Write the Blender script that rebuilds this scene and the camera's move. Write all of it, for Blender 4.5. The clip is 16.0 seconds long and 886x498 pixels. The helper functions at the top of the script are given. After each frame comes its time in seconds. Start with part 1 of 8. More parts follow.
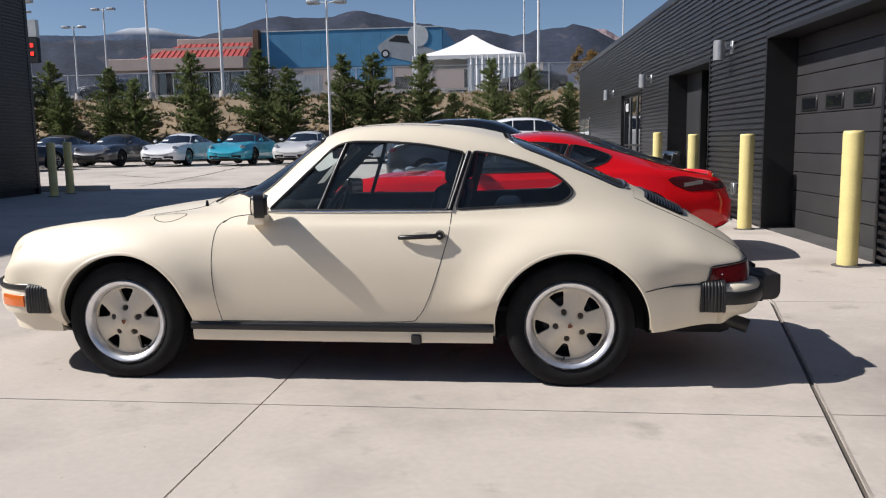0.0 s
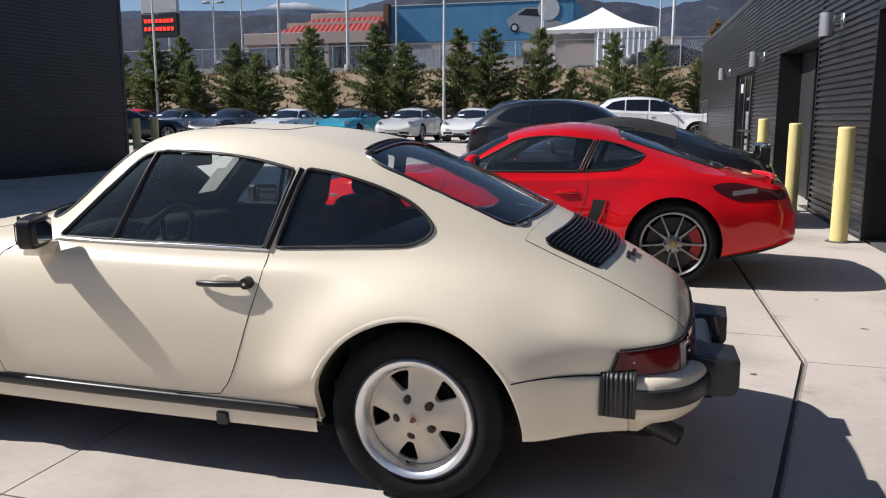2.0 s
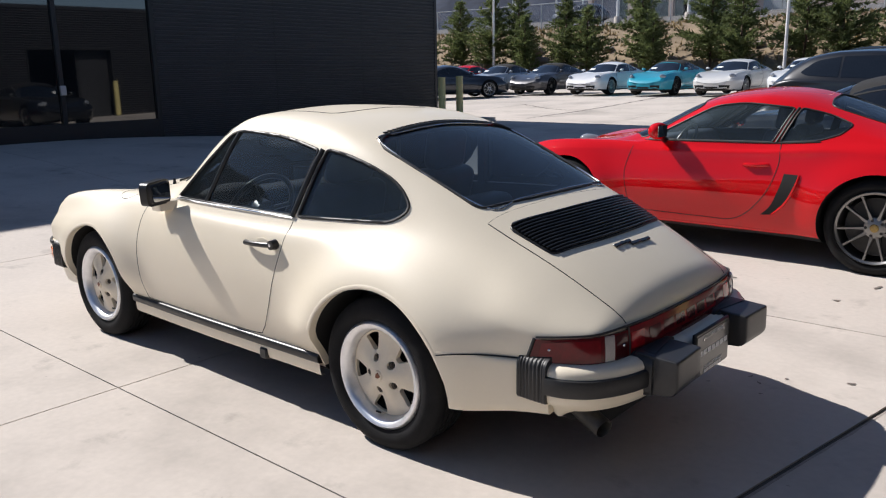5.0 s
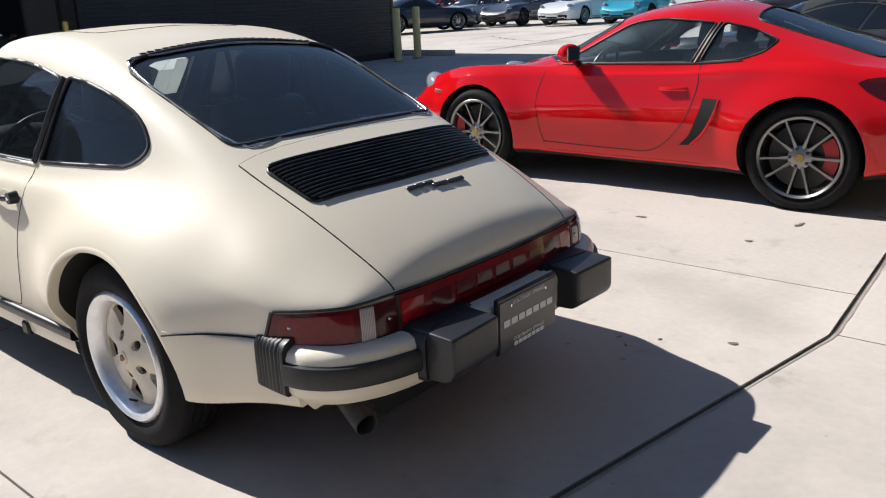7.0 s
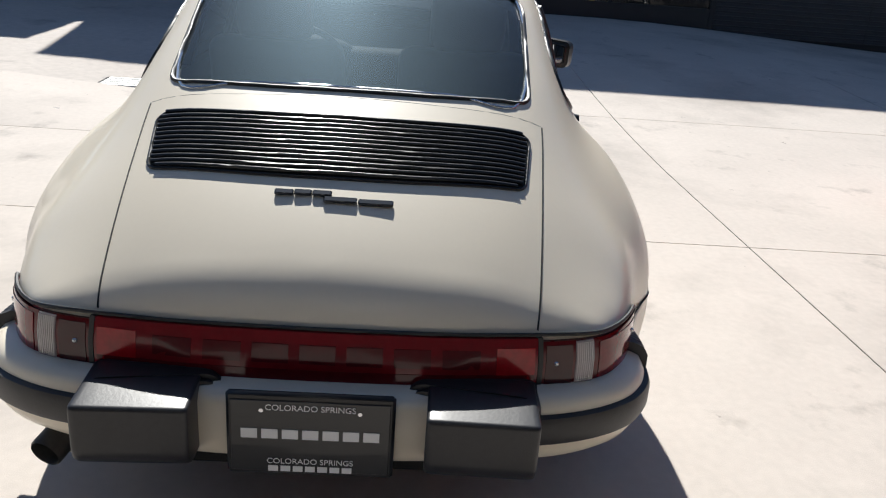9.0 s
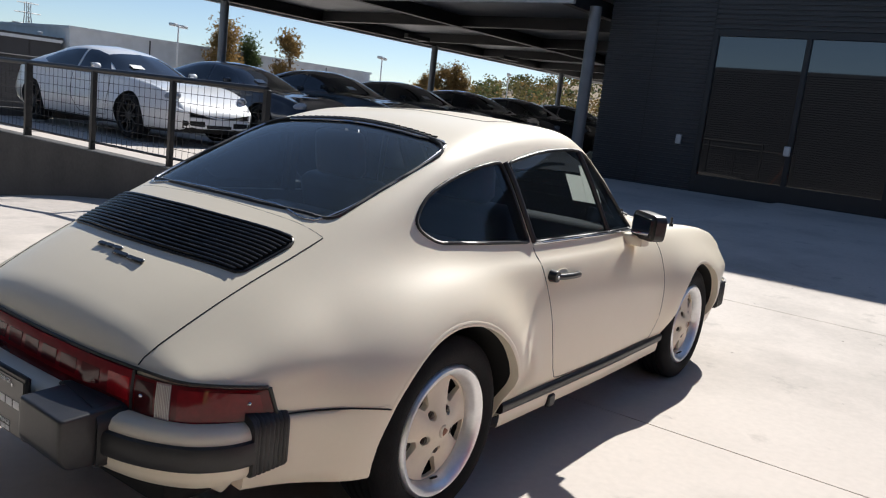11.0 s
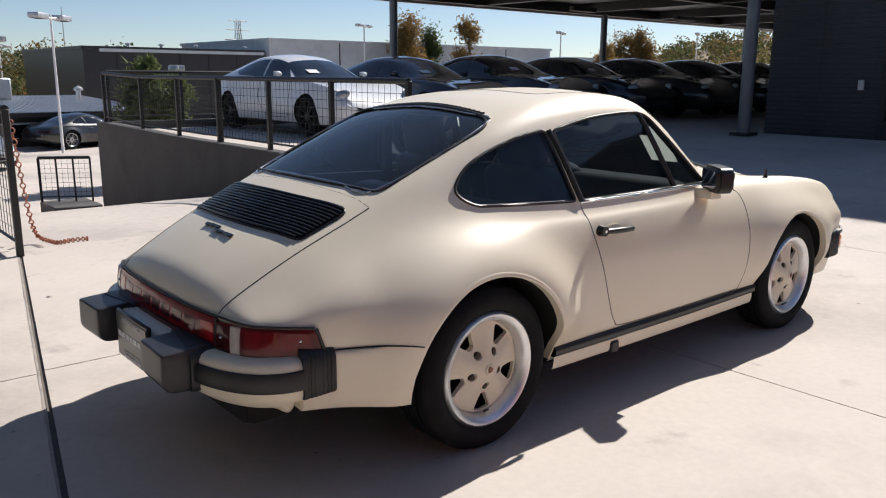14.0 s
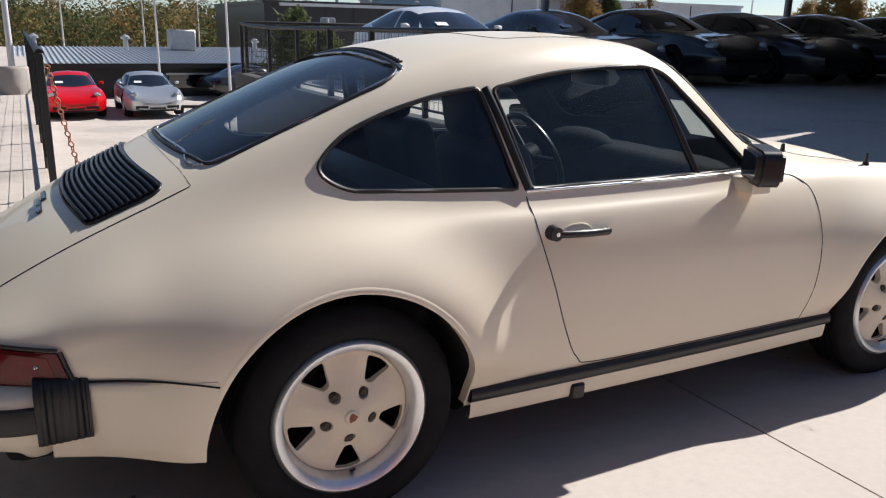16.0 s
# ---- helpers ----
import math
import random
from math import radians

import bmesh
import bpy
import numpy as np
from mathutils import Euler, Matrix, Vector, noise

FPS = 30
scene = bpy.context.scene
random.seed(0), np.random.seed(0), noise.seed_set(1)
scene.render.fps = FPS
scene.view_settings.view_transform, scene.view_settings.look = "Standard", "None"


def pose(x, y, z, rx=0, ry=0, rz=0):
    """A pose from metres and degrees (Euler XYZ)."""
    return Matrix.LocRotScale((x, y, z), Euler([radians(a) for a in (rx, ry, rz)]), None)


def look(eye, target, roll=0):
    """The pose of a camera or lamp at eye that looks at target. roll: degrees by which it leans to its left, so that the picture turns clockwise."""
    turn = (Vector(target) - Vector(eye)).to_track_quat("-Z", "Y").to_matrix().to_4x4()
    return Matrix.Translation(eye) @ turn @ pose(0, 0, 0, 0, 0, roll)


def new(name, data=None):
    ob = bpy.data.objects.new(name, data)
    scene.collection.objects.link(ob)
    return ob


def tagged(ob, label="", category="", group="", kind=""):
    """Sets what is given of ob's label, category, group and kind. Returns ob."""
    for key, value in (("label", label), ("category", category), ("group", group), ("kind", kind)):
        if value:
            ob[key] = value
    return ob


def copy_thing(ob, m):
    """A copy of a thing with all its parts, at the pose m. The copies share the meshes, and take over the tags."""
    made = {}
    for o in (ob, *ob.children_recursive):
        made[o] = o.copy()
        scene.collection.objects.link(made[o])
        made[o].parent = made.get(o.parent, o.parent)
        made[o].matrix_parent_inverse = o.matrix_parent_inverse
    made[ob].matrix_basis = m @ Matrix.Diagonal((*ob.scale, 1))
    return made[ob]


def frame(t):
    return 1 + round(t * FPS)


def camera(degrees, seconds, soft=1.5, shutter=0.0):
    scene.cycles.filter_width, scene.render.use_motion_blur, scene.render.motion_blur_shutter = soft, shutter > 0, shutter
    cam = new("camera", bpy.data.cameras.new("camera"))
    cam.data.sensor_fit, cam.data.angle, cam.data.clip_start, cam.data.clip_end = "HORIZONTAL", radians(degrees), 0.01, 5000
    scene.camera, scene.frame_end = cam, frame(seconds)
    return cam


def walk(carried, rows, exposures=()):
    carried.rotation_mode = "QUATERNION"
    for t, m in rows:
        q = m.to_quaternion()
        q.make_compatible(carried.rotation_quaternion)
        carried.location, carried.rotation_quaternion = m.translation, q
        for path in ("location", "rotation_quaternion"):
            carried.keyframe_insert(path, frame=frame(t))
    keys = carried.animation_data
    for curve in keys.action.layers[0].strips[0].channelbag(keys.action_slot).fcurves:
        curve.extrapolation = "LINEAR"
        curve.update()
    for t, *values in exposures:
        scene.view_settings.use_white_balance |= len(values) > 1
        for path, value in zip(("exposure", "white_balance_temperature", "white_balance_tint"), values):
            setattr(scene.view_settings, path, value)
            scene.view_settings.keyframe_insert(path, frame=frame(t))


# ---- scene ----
cam = camera(58.4, 16.0, soft=1.15)
PATH = [
    (0, (0.925, -4.475, 1.173), (0.700, -2.506, 0.906), -0.90),
    (0.5, (1.008, -4.089, 1.142), (0.788, -2.123, 0.843), -1.55),
    (1, (1.229, -3.726, 1.186), (1.165, -1.759, 0.826), -1.54),
    (1.5, (1.525, -3.394, 1.253), (1.385, -1.438, 0.860), -1.00),
    (2, (1.906, -3.173, 1.306), (1.357, -1.278, 0.980), 0.04),
    (2.5, (2.308, -3.107, 1.329), (1.658, -1.277, 0.847), -2.34),
    (3, (2.676, -3.002, 1.393), (1.903, -1.254, 0.804), -1.37),
    (3.5, (2.899, -2.874, 1.436), (1.789, -1.263, 1.022), -0.21),
    (3.7, (2.963, -2.824, 1.446), (1.800, -1.258, 1.004), -0.78),
    (5.8, (3.227, -2.685, 1.409), (1.936, -1.223, 0.964), -1.01),
    (6, (3.240, -2.585, 1.394), (1.978, -1.110, 0.913), -1.61),
    (6.5, (3.246, -2.232, 1.334), (2.067, -0.727, 0.746), -1.64),
    (7, (3.336, -1.829, 1.304), (2.097, -0.372, 0.718), -2.39),
    (7.5, (3.388, -1.423, 1.288), (1.902, -0.228, 0.685), 0.54),
    (8, (3.334, -0.933, 1.289), (1.650, -0.039, 0.683), 2.98),
    (8.5, (3.380, -0.343, 1.316), (1.545, 0.030, 0.613), 2.85),
    (9, (3.357, 0.154, 1.278), (1.487, 0.251, 0.576), 4.24),
    (9.5, (3.257, 0.622, 1.279), (1.392, 0.366, 0.604), 1.98),
    (10, (3.102, 1.135, 1.266), (1.345, 0.465, 0.585), 2.27),
    (10.2, (3.042, 1.344, 1.261), (1.280, 0.561, 0.732), 5.15),
    (12.3, (3.080, 2.663, 1.351), (1.713, 1.262, 0.941), 2.06),
    (12.5, (3.071, 2.684, 1.348), (1.723, 1.260, 0.955), 1.37),
    (13, (3.048, 2.734, 1.342), (1.715, 1.293, 0.958), -0.18),
    (13.5, (3.002, 2.731, 1.340), (1.704, 1.271, 0.913), 0.12),
    (14, (2.975, 2.704, 1.334), (1.713, 1.213, 0.907), 0.38),
    (14.5, (2.868, 2.656, 1.318), (1.635, 1.148, 0.866), 0.28),
    (15, (2.594, 2.579, 1.313), (1.366, 1.052, 0.912), 0.05),
    (15.5, (2.185, 2.583, 1.275), (0.995, 1.030, 0.863), -1.12),
    (16, (1.768, 2.525, 1.278), (0.875, 0.816, 0.748), 1.11),
]
walk(cam, [(t, look(eye, target, roll)) for t, eye, target, roll in PATH],
     [(0, .41, 6620, 10), (3.7, .52, 6600, 10), (6, .62, 6520, 9), (8.5, .80, 6500, 6), (10.2, .78, 6500, 6), (12.3, .63, 6720, 10), (14.5, .65, 6720, 10), (16, .63, 6650, 10)])

# daylight: a low, clear autumn sun and a blue sky
SUN_TO = Vector((-1.0, -0.175, 0.94)).normalized()
world = bpy.data.worlds.new("sky")
scene.world = world
world.use_nodes = True
wn = world.node_tree.nodes
sky = wn.new("ShaderNodeTexSky")
sky.sky_type, sky.sun_disc = "NISHITA", False
sky.sun_elevation = math.asin(SUN_TO.z)
sky.sun_rotation = math.atan2(SUN_TO.x, SUN_TO.y)
sky.altitude, sky.air_density, sky.dust_density, sky.ozone_density = 2000, 0.9, 1.1, 1.6
wn["Background"].inputs["Strength"].default_value = 0.063
tint = wn.new("ShaderNodeVectorMath")
tint.operation = "MULTIPLY"
tint.inputs[1].default_value = (0.98, 1.0, 1.04)
world.node_tree.links.new(sky.outputs["Color"], tint.inputs[0])
world.node_tree.links.new(tint.outputs["Vector"], wn["Background"].inputs["Color"])
sun = new("sun", bpy.data.lights.new("sun", "SUN"))
sun.data.energy, sun.data.angle, sun.data.color = 4.15, radians(0.55), (1.0, 0.965, 0.94)
sun.matrix_world = look((-40, -5, 40), Vector((-40, -5, 40)) - SUN_TO)


# ---- materials ----
def material(name, base, rough=0.5, metal=0.0, coat=0.0, vary=0.0, scale=8.0, bump=0.0, bump_scale=60.0, fine=None, fine_scale=90.0,
             spec=0.5, rand=0.0, coat_rough=0.03):
    """A Principled material with variation at two scales, fine relief and a little change from piece to piece."""
    m = bpy.data.materials.new(name)
    m.use_nodes = True
    nt = m.node_tree
    p = nt.nodes["Principled BSDF"]
    p.inputs["Base Color"].default_value = (*base, 1)
    p.inputs["Roughness"].default_value = rough
    p.inputs["Metallic"].default_value = metal
    p.inputs["Coat Weight"].default_value = coat
    p.inputs["Coat Roughness"].default_value = coat_rough
    p.inputs["Specular IOR Level"].default_value = spec
    if vary or fine or bump or rand:
        co = nt.nodes.new("ShaderNodeTexCoord")
    if vary or rand:
        big = nt.nodes.new("ShaderNodeTexNoise")
        big.inputs["Scale"].default_value, big.inputs["Detail"].default_value = scale, 6
        nt.links.new(co.outputs["Object"], big.inputs["Vector"])
        small = nt.nodes.new("ShaderNodeTexNoise")
        small.inputs["Scale"].default_value, small.inputs["Detail"].default_value = fine_scale, 3
        nt.links.new(co.outputs["Object"], small.inputs["Vector"])
        add = nt.nodes.new("ShaderNodeMath")
        add.operation = "ADD"
        half = nt.nodes.new("ShaderNodeMath")
        half.operation = "MULTIPLY"
        half.inputs[1].default_value = fine if fine else 0.4
        nt.links.new(small.outputs["Fac"], half.inputs[0])
        nt.links.new(big.outputs["Fac"], add.inputs[0])
        nt.links.new(half.outputs[0], add.inputs[1])
        src = add.outputs[0]
        if rand:
            info = nt.nodes.new("ShaderNodeObjectInfo")
            mul = nt.nodes.new("ShaderNodeMath")
            mul.operation = "MULTIPLY_ADD"
            mul.inputs[1].default_value = rand
            nt.links.new(info.outputs["Random"], mul.inputs[0])
            nt.links.new(src, mul.inputs[2])
            src = mul.outputs[0]
        lo, hi = 0.5 + 0.5 * (fine if fine else 0.4) - 0.28, 0.5 + 0.5 * (fine if fine else 0.4) + 0.28 + rand
        ramp = nt.nodes.new("ShaderNodeMapRange")
        ramp.inputs["From Min"].default_value, ramp.inputs["From Max"].default_value = lo, hi
        ramp.inputs["To Min"].default_value, ramp.inputs["To Max"].default_value = 1 - vary, 1 + vary
        nt.links.new(src, ramp.inputs["Value"])
        mix = nt.nodes.new("ShaderNodeVectorMath")
        mix.operation = "SCALE"
        mix.inputs[0].default_value = base
        nt.links.new(ramp.outputs["Result"], mix.inputs["Scale"])
        nt.links.new(mix.outputs["Vector"], p.inputs["Base Color"])
    if bump:
        tex = nt.nodes.new("ShaderNodeTexNoise")
        tex.inputs["Scale"].default_value, tex.inputs["Detail"].default_value = bump_scale, 5
        nt.links.new(co.outputs["Object"], tex.inputs["Vector"])
        b = nt.nodes.new("ShaderNodeBump")
        b.inputs["Strength"].default_value, b.inputs["Distance"].default_value = bump, 0.01
        nt.links.new(tex.outputs["Fac"], b.inputs["Height"])
        nt.links.new(b.outputs["Normal"], p.inputs["Normal"])
    return m


def paint(name, base, metallic=0.0, rough=0.35, coat=1.0):
    return material(name, base, rough, metallic, coat=coat, vary=0.02, scale=3.0, coat_rough=0.02)


def glass(name, tint=(0.88, 0.93, 0.94), rough=0.0, dust=0.008, sheen=0.0):
    """Thin glass: mostly clear, with a film of dust and a real mirror gloss that grows at a slant."""
    m = bpy.data.materials.new(name)
    m.use_nodes = True
    nt = m.node_tree
    nt.nodes.remove(nt.nodes["Principled BSDF"])
    clear = nt.nodes.new("ShaderNodeBsdfTransparent")
    clear.inputs["Color"].default_value = (*tint, 1)
    gloss = nt.nodes.new("ShaderNodeBsdfGlossy")
    gloss.inputs["Roughness"].default_value = rough
    fres = nt.nodes.new("ShaderNodeFresnel")
    fres.inputs["IOR"].default_value = 1.5
    mix = nt.nodes.new("ShaderNodeMixShader")
    nt.links.new(fres.outputs["Fac"], mix.inputs["Fac"])
    film = nt.nodes.new("ShaderNodeBsdfDiffuse")
    film.inputs["Color"].default_value = (0.60, 0.66, 0.72, 1)
    dusty = nt.nodes.new("ShaderNodeMixShader")
    dusty.inputs["Fac"].default_value = dust
    nt.links.new(clear.outputs[0], dusty.inputs[1])
    nt.links.new(film.outputs[0], dusty.inputs[2])
    last = dusty
    if sheen:
        haze = nt.nodes.new("ShaderNodeBsdfGlossy")
        haze.inputs["Roughness"].default_value = 0.5
        haze.inputs["Color"].default_value = (0.62, 0.85, 1.0, 1)
        last = nt.nodes.new("ShaderNodeMixShader")
        last.inputs["Fac"].default_value = sheen
        nt.links.new(dusty.outputs[0], last.inputs[1])
        nt.links.new(haze.outputs[0], last.inputs[2])
    nt.links.new(last.outputs[0], mix.inputs[1])
    nt.links.new(gloss.outputs[0], mix.inputs[2])
    nt.links.new(mix.outputs[0], nt.nodes["Material Output"].inputs["Surface"])
    return m


CREAM = material("ivory paint", (0.82, 0.735, 0.585), 0.42, coat=0.3, coat_rough=0.04, vary=0.02, scale=3.0)
RED = material("bright red paint", (0.58, 0.005, 0.009), 0.55, coat=1.0, coat_rough=0.02, spec=0.0, vary=0.02, scale=3.0)
BLACK_RUBBER = material("black rubber", (0.019, 0.019, 0.020), 0.46, vary=0.25, scale=20, bump=0.05, bump_scale=200)
BLACK_TRIM = material("satin black trim", (0.010, 0.010, 0.011), 0.35, vary=0.2, scale=15)
TYRE = material("tyre rubber", (0.011, 0.011, 0.012), 0.8, vary=0.3, scale=14, bump=0.15, bump_scale=120, spec=0.2)
CHROME = material("polished metal", (0.70, 0.71, 0.73), 0.24, 1.0)
ALLOY = material("machined alloy lip", (0.82, 0.83, 0.85), 0.42, 1.0, vary=0.08, scale=25)
GUNMETAL = material("gunmetal alloy", (0.26, 0.255, 0.25), 0.32, 0.9, vary=0.08, scale=20)
SILVER_ALLOY = material("silver alloy", (0.55, 0.55, 0.56), 0.3, 0.9)
GLASS = glass("car glass", dust=0.006, sheen=0.010)
DUSTY_GLASS = glass("dusty rear glass", dust=0.010, sheen=0.022)
DARK_GLASS = material("dark glass", (0.008, 0.010, 0.013), 0.02, coat=0.6, spec=0.7)
TAIL_RED = material("red lamp lens", (0.105, 0.003, 0.006), 0.12, spec=0.3, coat=0.2, vary=0.12, scale=30)
TAIL_DARK = material("smoked lamp lens", (0.05, 0.006, 0.008), 0.10, spec=0.3, coat=0.2)
LENS_CLEAR = material("clear ribbed lens", (0.42, 0.34, 0.33), 0.15, coat=0.8)
AMBER = material("amber lamp lens", (0.75, 0.16, 0.02), 0.15, coat=0.7)
HEADLIGHT = material("headlight glass", (0.35, 0.37, 0.40), 0.06, 0.3, coat=1.0)
INTERIOR = material("dark blue-grey leather", (0.034, 0.041, 0.056), 0.55, vary=0.2, scale=10, bump=0.1, bump_scale=90)
CARPET = material("black carpet", (0.035, 0.040, 0.050), 0.9, vary=0.3, scale=20)
PAPER = material("white paper", (0.75, 0.75, 0.73), 0.8, vary=0.04)
UNDER = material("underbody black", (0.006, 0.006, 0.006), 0.8, vary=0.3, scale=9)
PLATE = material("black plate", (0.014, 0.015, 0.016), 0.3, coat=0.3)
WHITE_PRINT = material("white print", (0.86, 0.86, 0.86), 0.5)
CONCRETE = material("broom-finished concrete", (0.535, 0.480, 0.430), 0.85, vary=0.12, scale=0.9, fine=0.5, fine_scale=28, bump=0.10, bump_scale=240, rand=0.12)
CONCRETE_LOT = material("lot concrete", (0.505, 0.455, 0.411), 0.88, vary=0.16, scale=0.35, fine=0.5, fine_scale=14, bump=0.12, bump_scale=160)


def leaf_light(m, share):
    """Let some light through thin leaves."""
    nt = m.node_tree
    p = nt.nodes["Principled BSDF"]
    t = nt.nodes.new("ShaderNodeBsdfTranslucent")
    nt.links.new(p.inputs["Base Color"].links[0].from_socket, t.inputs["Color"])
    mix = nt.nodes.new("ShaderNodeMixShader")
    mix.inputs["Fac"].default_value = share
    nt.links.new(p.outputs[0], mix.inputs[1])
    nt.links.new(t.outputs[0], mix.inputs[2])
    nt.links.new(mix.outputs[0], nt.nodes["Material Output"].inputs["Surface"])


THIN_PAPER = material("thin white paper", (0.80, 0.80, 0.77), 0.8, vary=0.05, scale=30)


def weathered(m, amount, scale, speck):
    """Broad tyre-grey blotches and small dark specks over a concrete."""
    nt = m.node_tree
    p = nt.nodes["Principled BSDF"]
    src = p.inputs["Base Color"].links[0].from_socket
    geo = nt.nodes.new("ShaderNodeNewGeometry")
    for sc, lo, hi, dark, detail in ((scale, .50, .74, amount, 9), (scale * 5.5, .60, .74, amount * .8, 6), (9.0, .715, .76, speck, 3)):
        n = nt.nodes.new("ShaderNodeTexNoise")
        n.inputs["Scale"].default_value, n.inputs["Detail"].default_value, n.inputs["Roughness"].default_value = sc, detail, .62
        nt.links.new(geo.outputs["Position"], n.inputs["Vector"])
        r = nt.nodes.new("ShaderNodeMapRange")
        r.inputs["From Min"].default_value, r.inputs["From Max"].default_value = lo, hi
        r.inputs["To Min"].default_value, r.inputs["To Max"].default_value = 1.0, 1.0 - dark
        nt.links.new(n.outputs["Fac"], r.inputs["Value"])
        k = nt.nodes.new("ShaderNodeVectorMath")
        k.operation = "SCALE"
        nt.links.new(src, k.inputs[0])
        nt.links.new(r.outputs["Result"], k.inputs["Scale"])
        src = k.outputs["Vector"]
    nt.links.new(src, p.inputs["Base Color"])


weathered(CONCRETE, .40, .50, .5)
weathered(CONCRETE_LOT, .38, .25, .3)
STAIN = material("grey-brown stained concrete", (0.34, 0.30, 0.265), 0.85, vary=0.3, scale=6, fine=0.6, fine_scale=40, bump=0.1, bump_scale=240)
OIL = material("old oil spot", (0.19, 0.165, 0.145), 0.6, vary=0.3, scale=12, fine=0.6, fine_scale=60)
JOINT = material("dark joint filler", (0.10, 0.085, 0.07), 0.8, vary=0.3, scale=6, bump=0.3, bump_scale=60)
CAST = material("board-marked grey concrete", (0.085, 0.082, 0.08), 0.85, vary=0.25, scale=1.6, fine=0.5, fine_scale=25, bump=0.15, bump_scale=90)
METAL_BLACK = material("black corrugated steel", (0.031, 0.032, 0.036), 0.34, vary=0.15, scale=1.5, fine=0.4, fine_scale=20)
METAL_WEST = material("blue-black corrugated steel", (0.034, 0.035, 0.038), 0.5, vary=0.15, scale=1.5, fine=0.4, fine_scale=20)
METAL_FRAME = material("black steel frame", (0.014, 0.014, 0.015), 0.45, vary=0.2, scale=5)
DOOR_PANEL = material("charcoal door panel", (0.042, 0.041, 0.043), 0.45, vary=0.15, scale=3, fine=0.5, fine_scale=45, bump=0.12, bump_scale=180)
YELLOW = material("faded yellow sleeve", (0.74, 0.63, 0.27), 0.5, vary=0.08, scale=5, fine=0.5, fine_scale=40)
GALV = material("galvanised steel", (0.50, 0.51, 0.52), 0.42, 0.7, vary=0.12, scale=6)
WHITE_STEEL = material("white painted steel", (0.72, 0.72, 0.72), 0.45, vary=0.05, scale=3)


# ---- building tools ----
def mesh_of(bm, name, mats, smooth=0.0):
    me = bpy.data.meshes.new(name)
    bm.normal_update()
    bm.to_mesh(me)
    bm.free()
    for m in mats if isinstance(mats, (list, tuple)) else [mats]:
        me.materials.append(m)
    if smooth:
        for p in me.polygons:
            p.use_smooth = True
        me.set_sharp_from_angle(angle=radians(smooth))
    return me


def part(name, bm, mat, parent, label="", smooth=40.0, m=None):
    """Link a bmesh as one mesh object under a thing or a part."""
    ob = new(name, mesh_of(bm, name, mat, smooth))
    ob.parent = parent
    if m is not None:
        ob.matrix_basis = m
    return tagged(ob, label)


def thing(name, label, category, m=None, group="", kind=""):
    ob = new(name)
    ob.empty_display_size = 0.2
    if m is not None:
        ob.matrix_basis = m
    return tagged(ob, label, category, group, kind)


def solid(name, bm, mat, label, category, group="", kind="", smooth=40.0, m=None):
    ob = new(name, mesh_of(bm, name, mat, smooth))
    if m is not None:
        ob.matrix_basis = m
    return tagged(ob, label, category, group, kind)


def box(bm, x0, x1, y0, y1, z0, z1, bevel=0.0, seg=1, mi=0):
    r = bmesh.ops.create_cube(bm, size=1.0, matrix=Matrix.Translation(((x0 + x1) / 2, (y0 + y1) / 2, (z0 + z1) / 2)) @ Matrix.Diagonal((x1 - x0, y1 - y0, z1 - z0, 1)))
    fs = {f for v in r["verts"] for f in v.link_faces}
    for f in fs:
        f.material_index = mi
    if bevel:
        es = list({e for v in r["verts"] for e in v.link_edges})
        bmesh.ops.bevel(bm, geom=es, offset=bevel, segments=seg, affect="EDGES", profile=0.5)
    return bm


def rod(bm, a, b, r0, r1=None, seg=10, caps=True):
    a, b = Vector(a), Vector(b)
    d = b - a
    m = Matrix.Translation((a + b) / 2) @ d.to_track_quat("Z", "Y").to_matrix().to_4x4()
    bmesh.ops.create_cone(bm, cap_ends=caps, segments=seg, radius1=r0, radius2=r0 if r1 is None else r1, depth=d.length, matrix=m)
    return bm


def lathe(bm, profile, seg=32, axis="y", mi=0, arc=(0.0, 1.0)):
    """Turn a profile of (radius, along) round an axis through the origin."""
    rings = []
    closed = arc == (0.0, 1.0)
    n = seg if closed else seg + 1
    for k in range(n):
        a = 2 * math.pi * (arc[0] + (arc[1] - arc[0]) * k / seg)
        c, s = math.cos(a), math.sin(a)
        row = []
        for r, h in profile:
            co = {"y": (r * c, h, r * s), "z": (r * c, r * s, h), "x": (h, r * c, r * s)}[axis]
            row.append(bm.verts.new(co))
        rings.append(row)
    for k in range(n if closed else n - 1):
        a, b = rings[k], rings[(k + 1) % n]
        for i in range(len(profile) - 1):
            f = bm.faces.new((a[i], a[i + 1], b[i + 1], b[i]))
            f.material_index = mi
    return bm


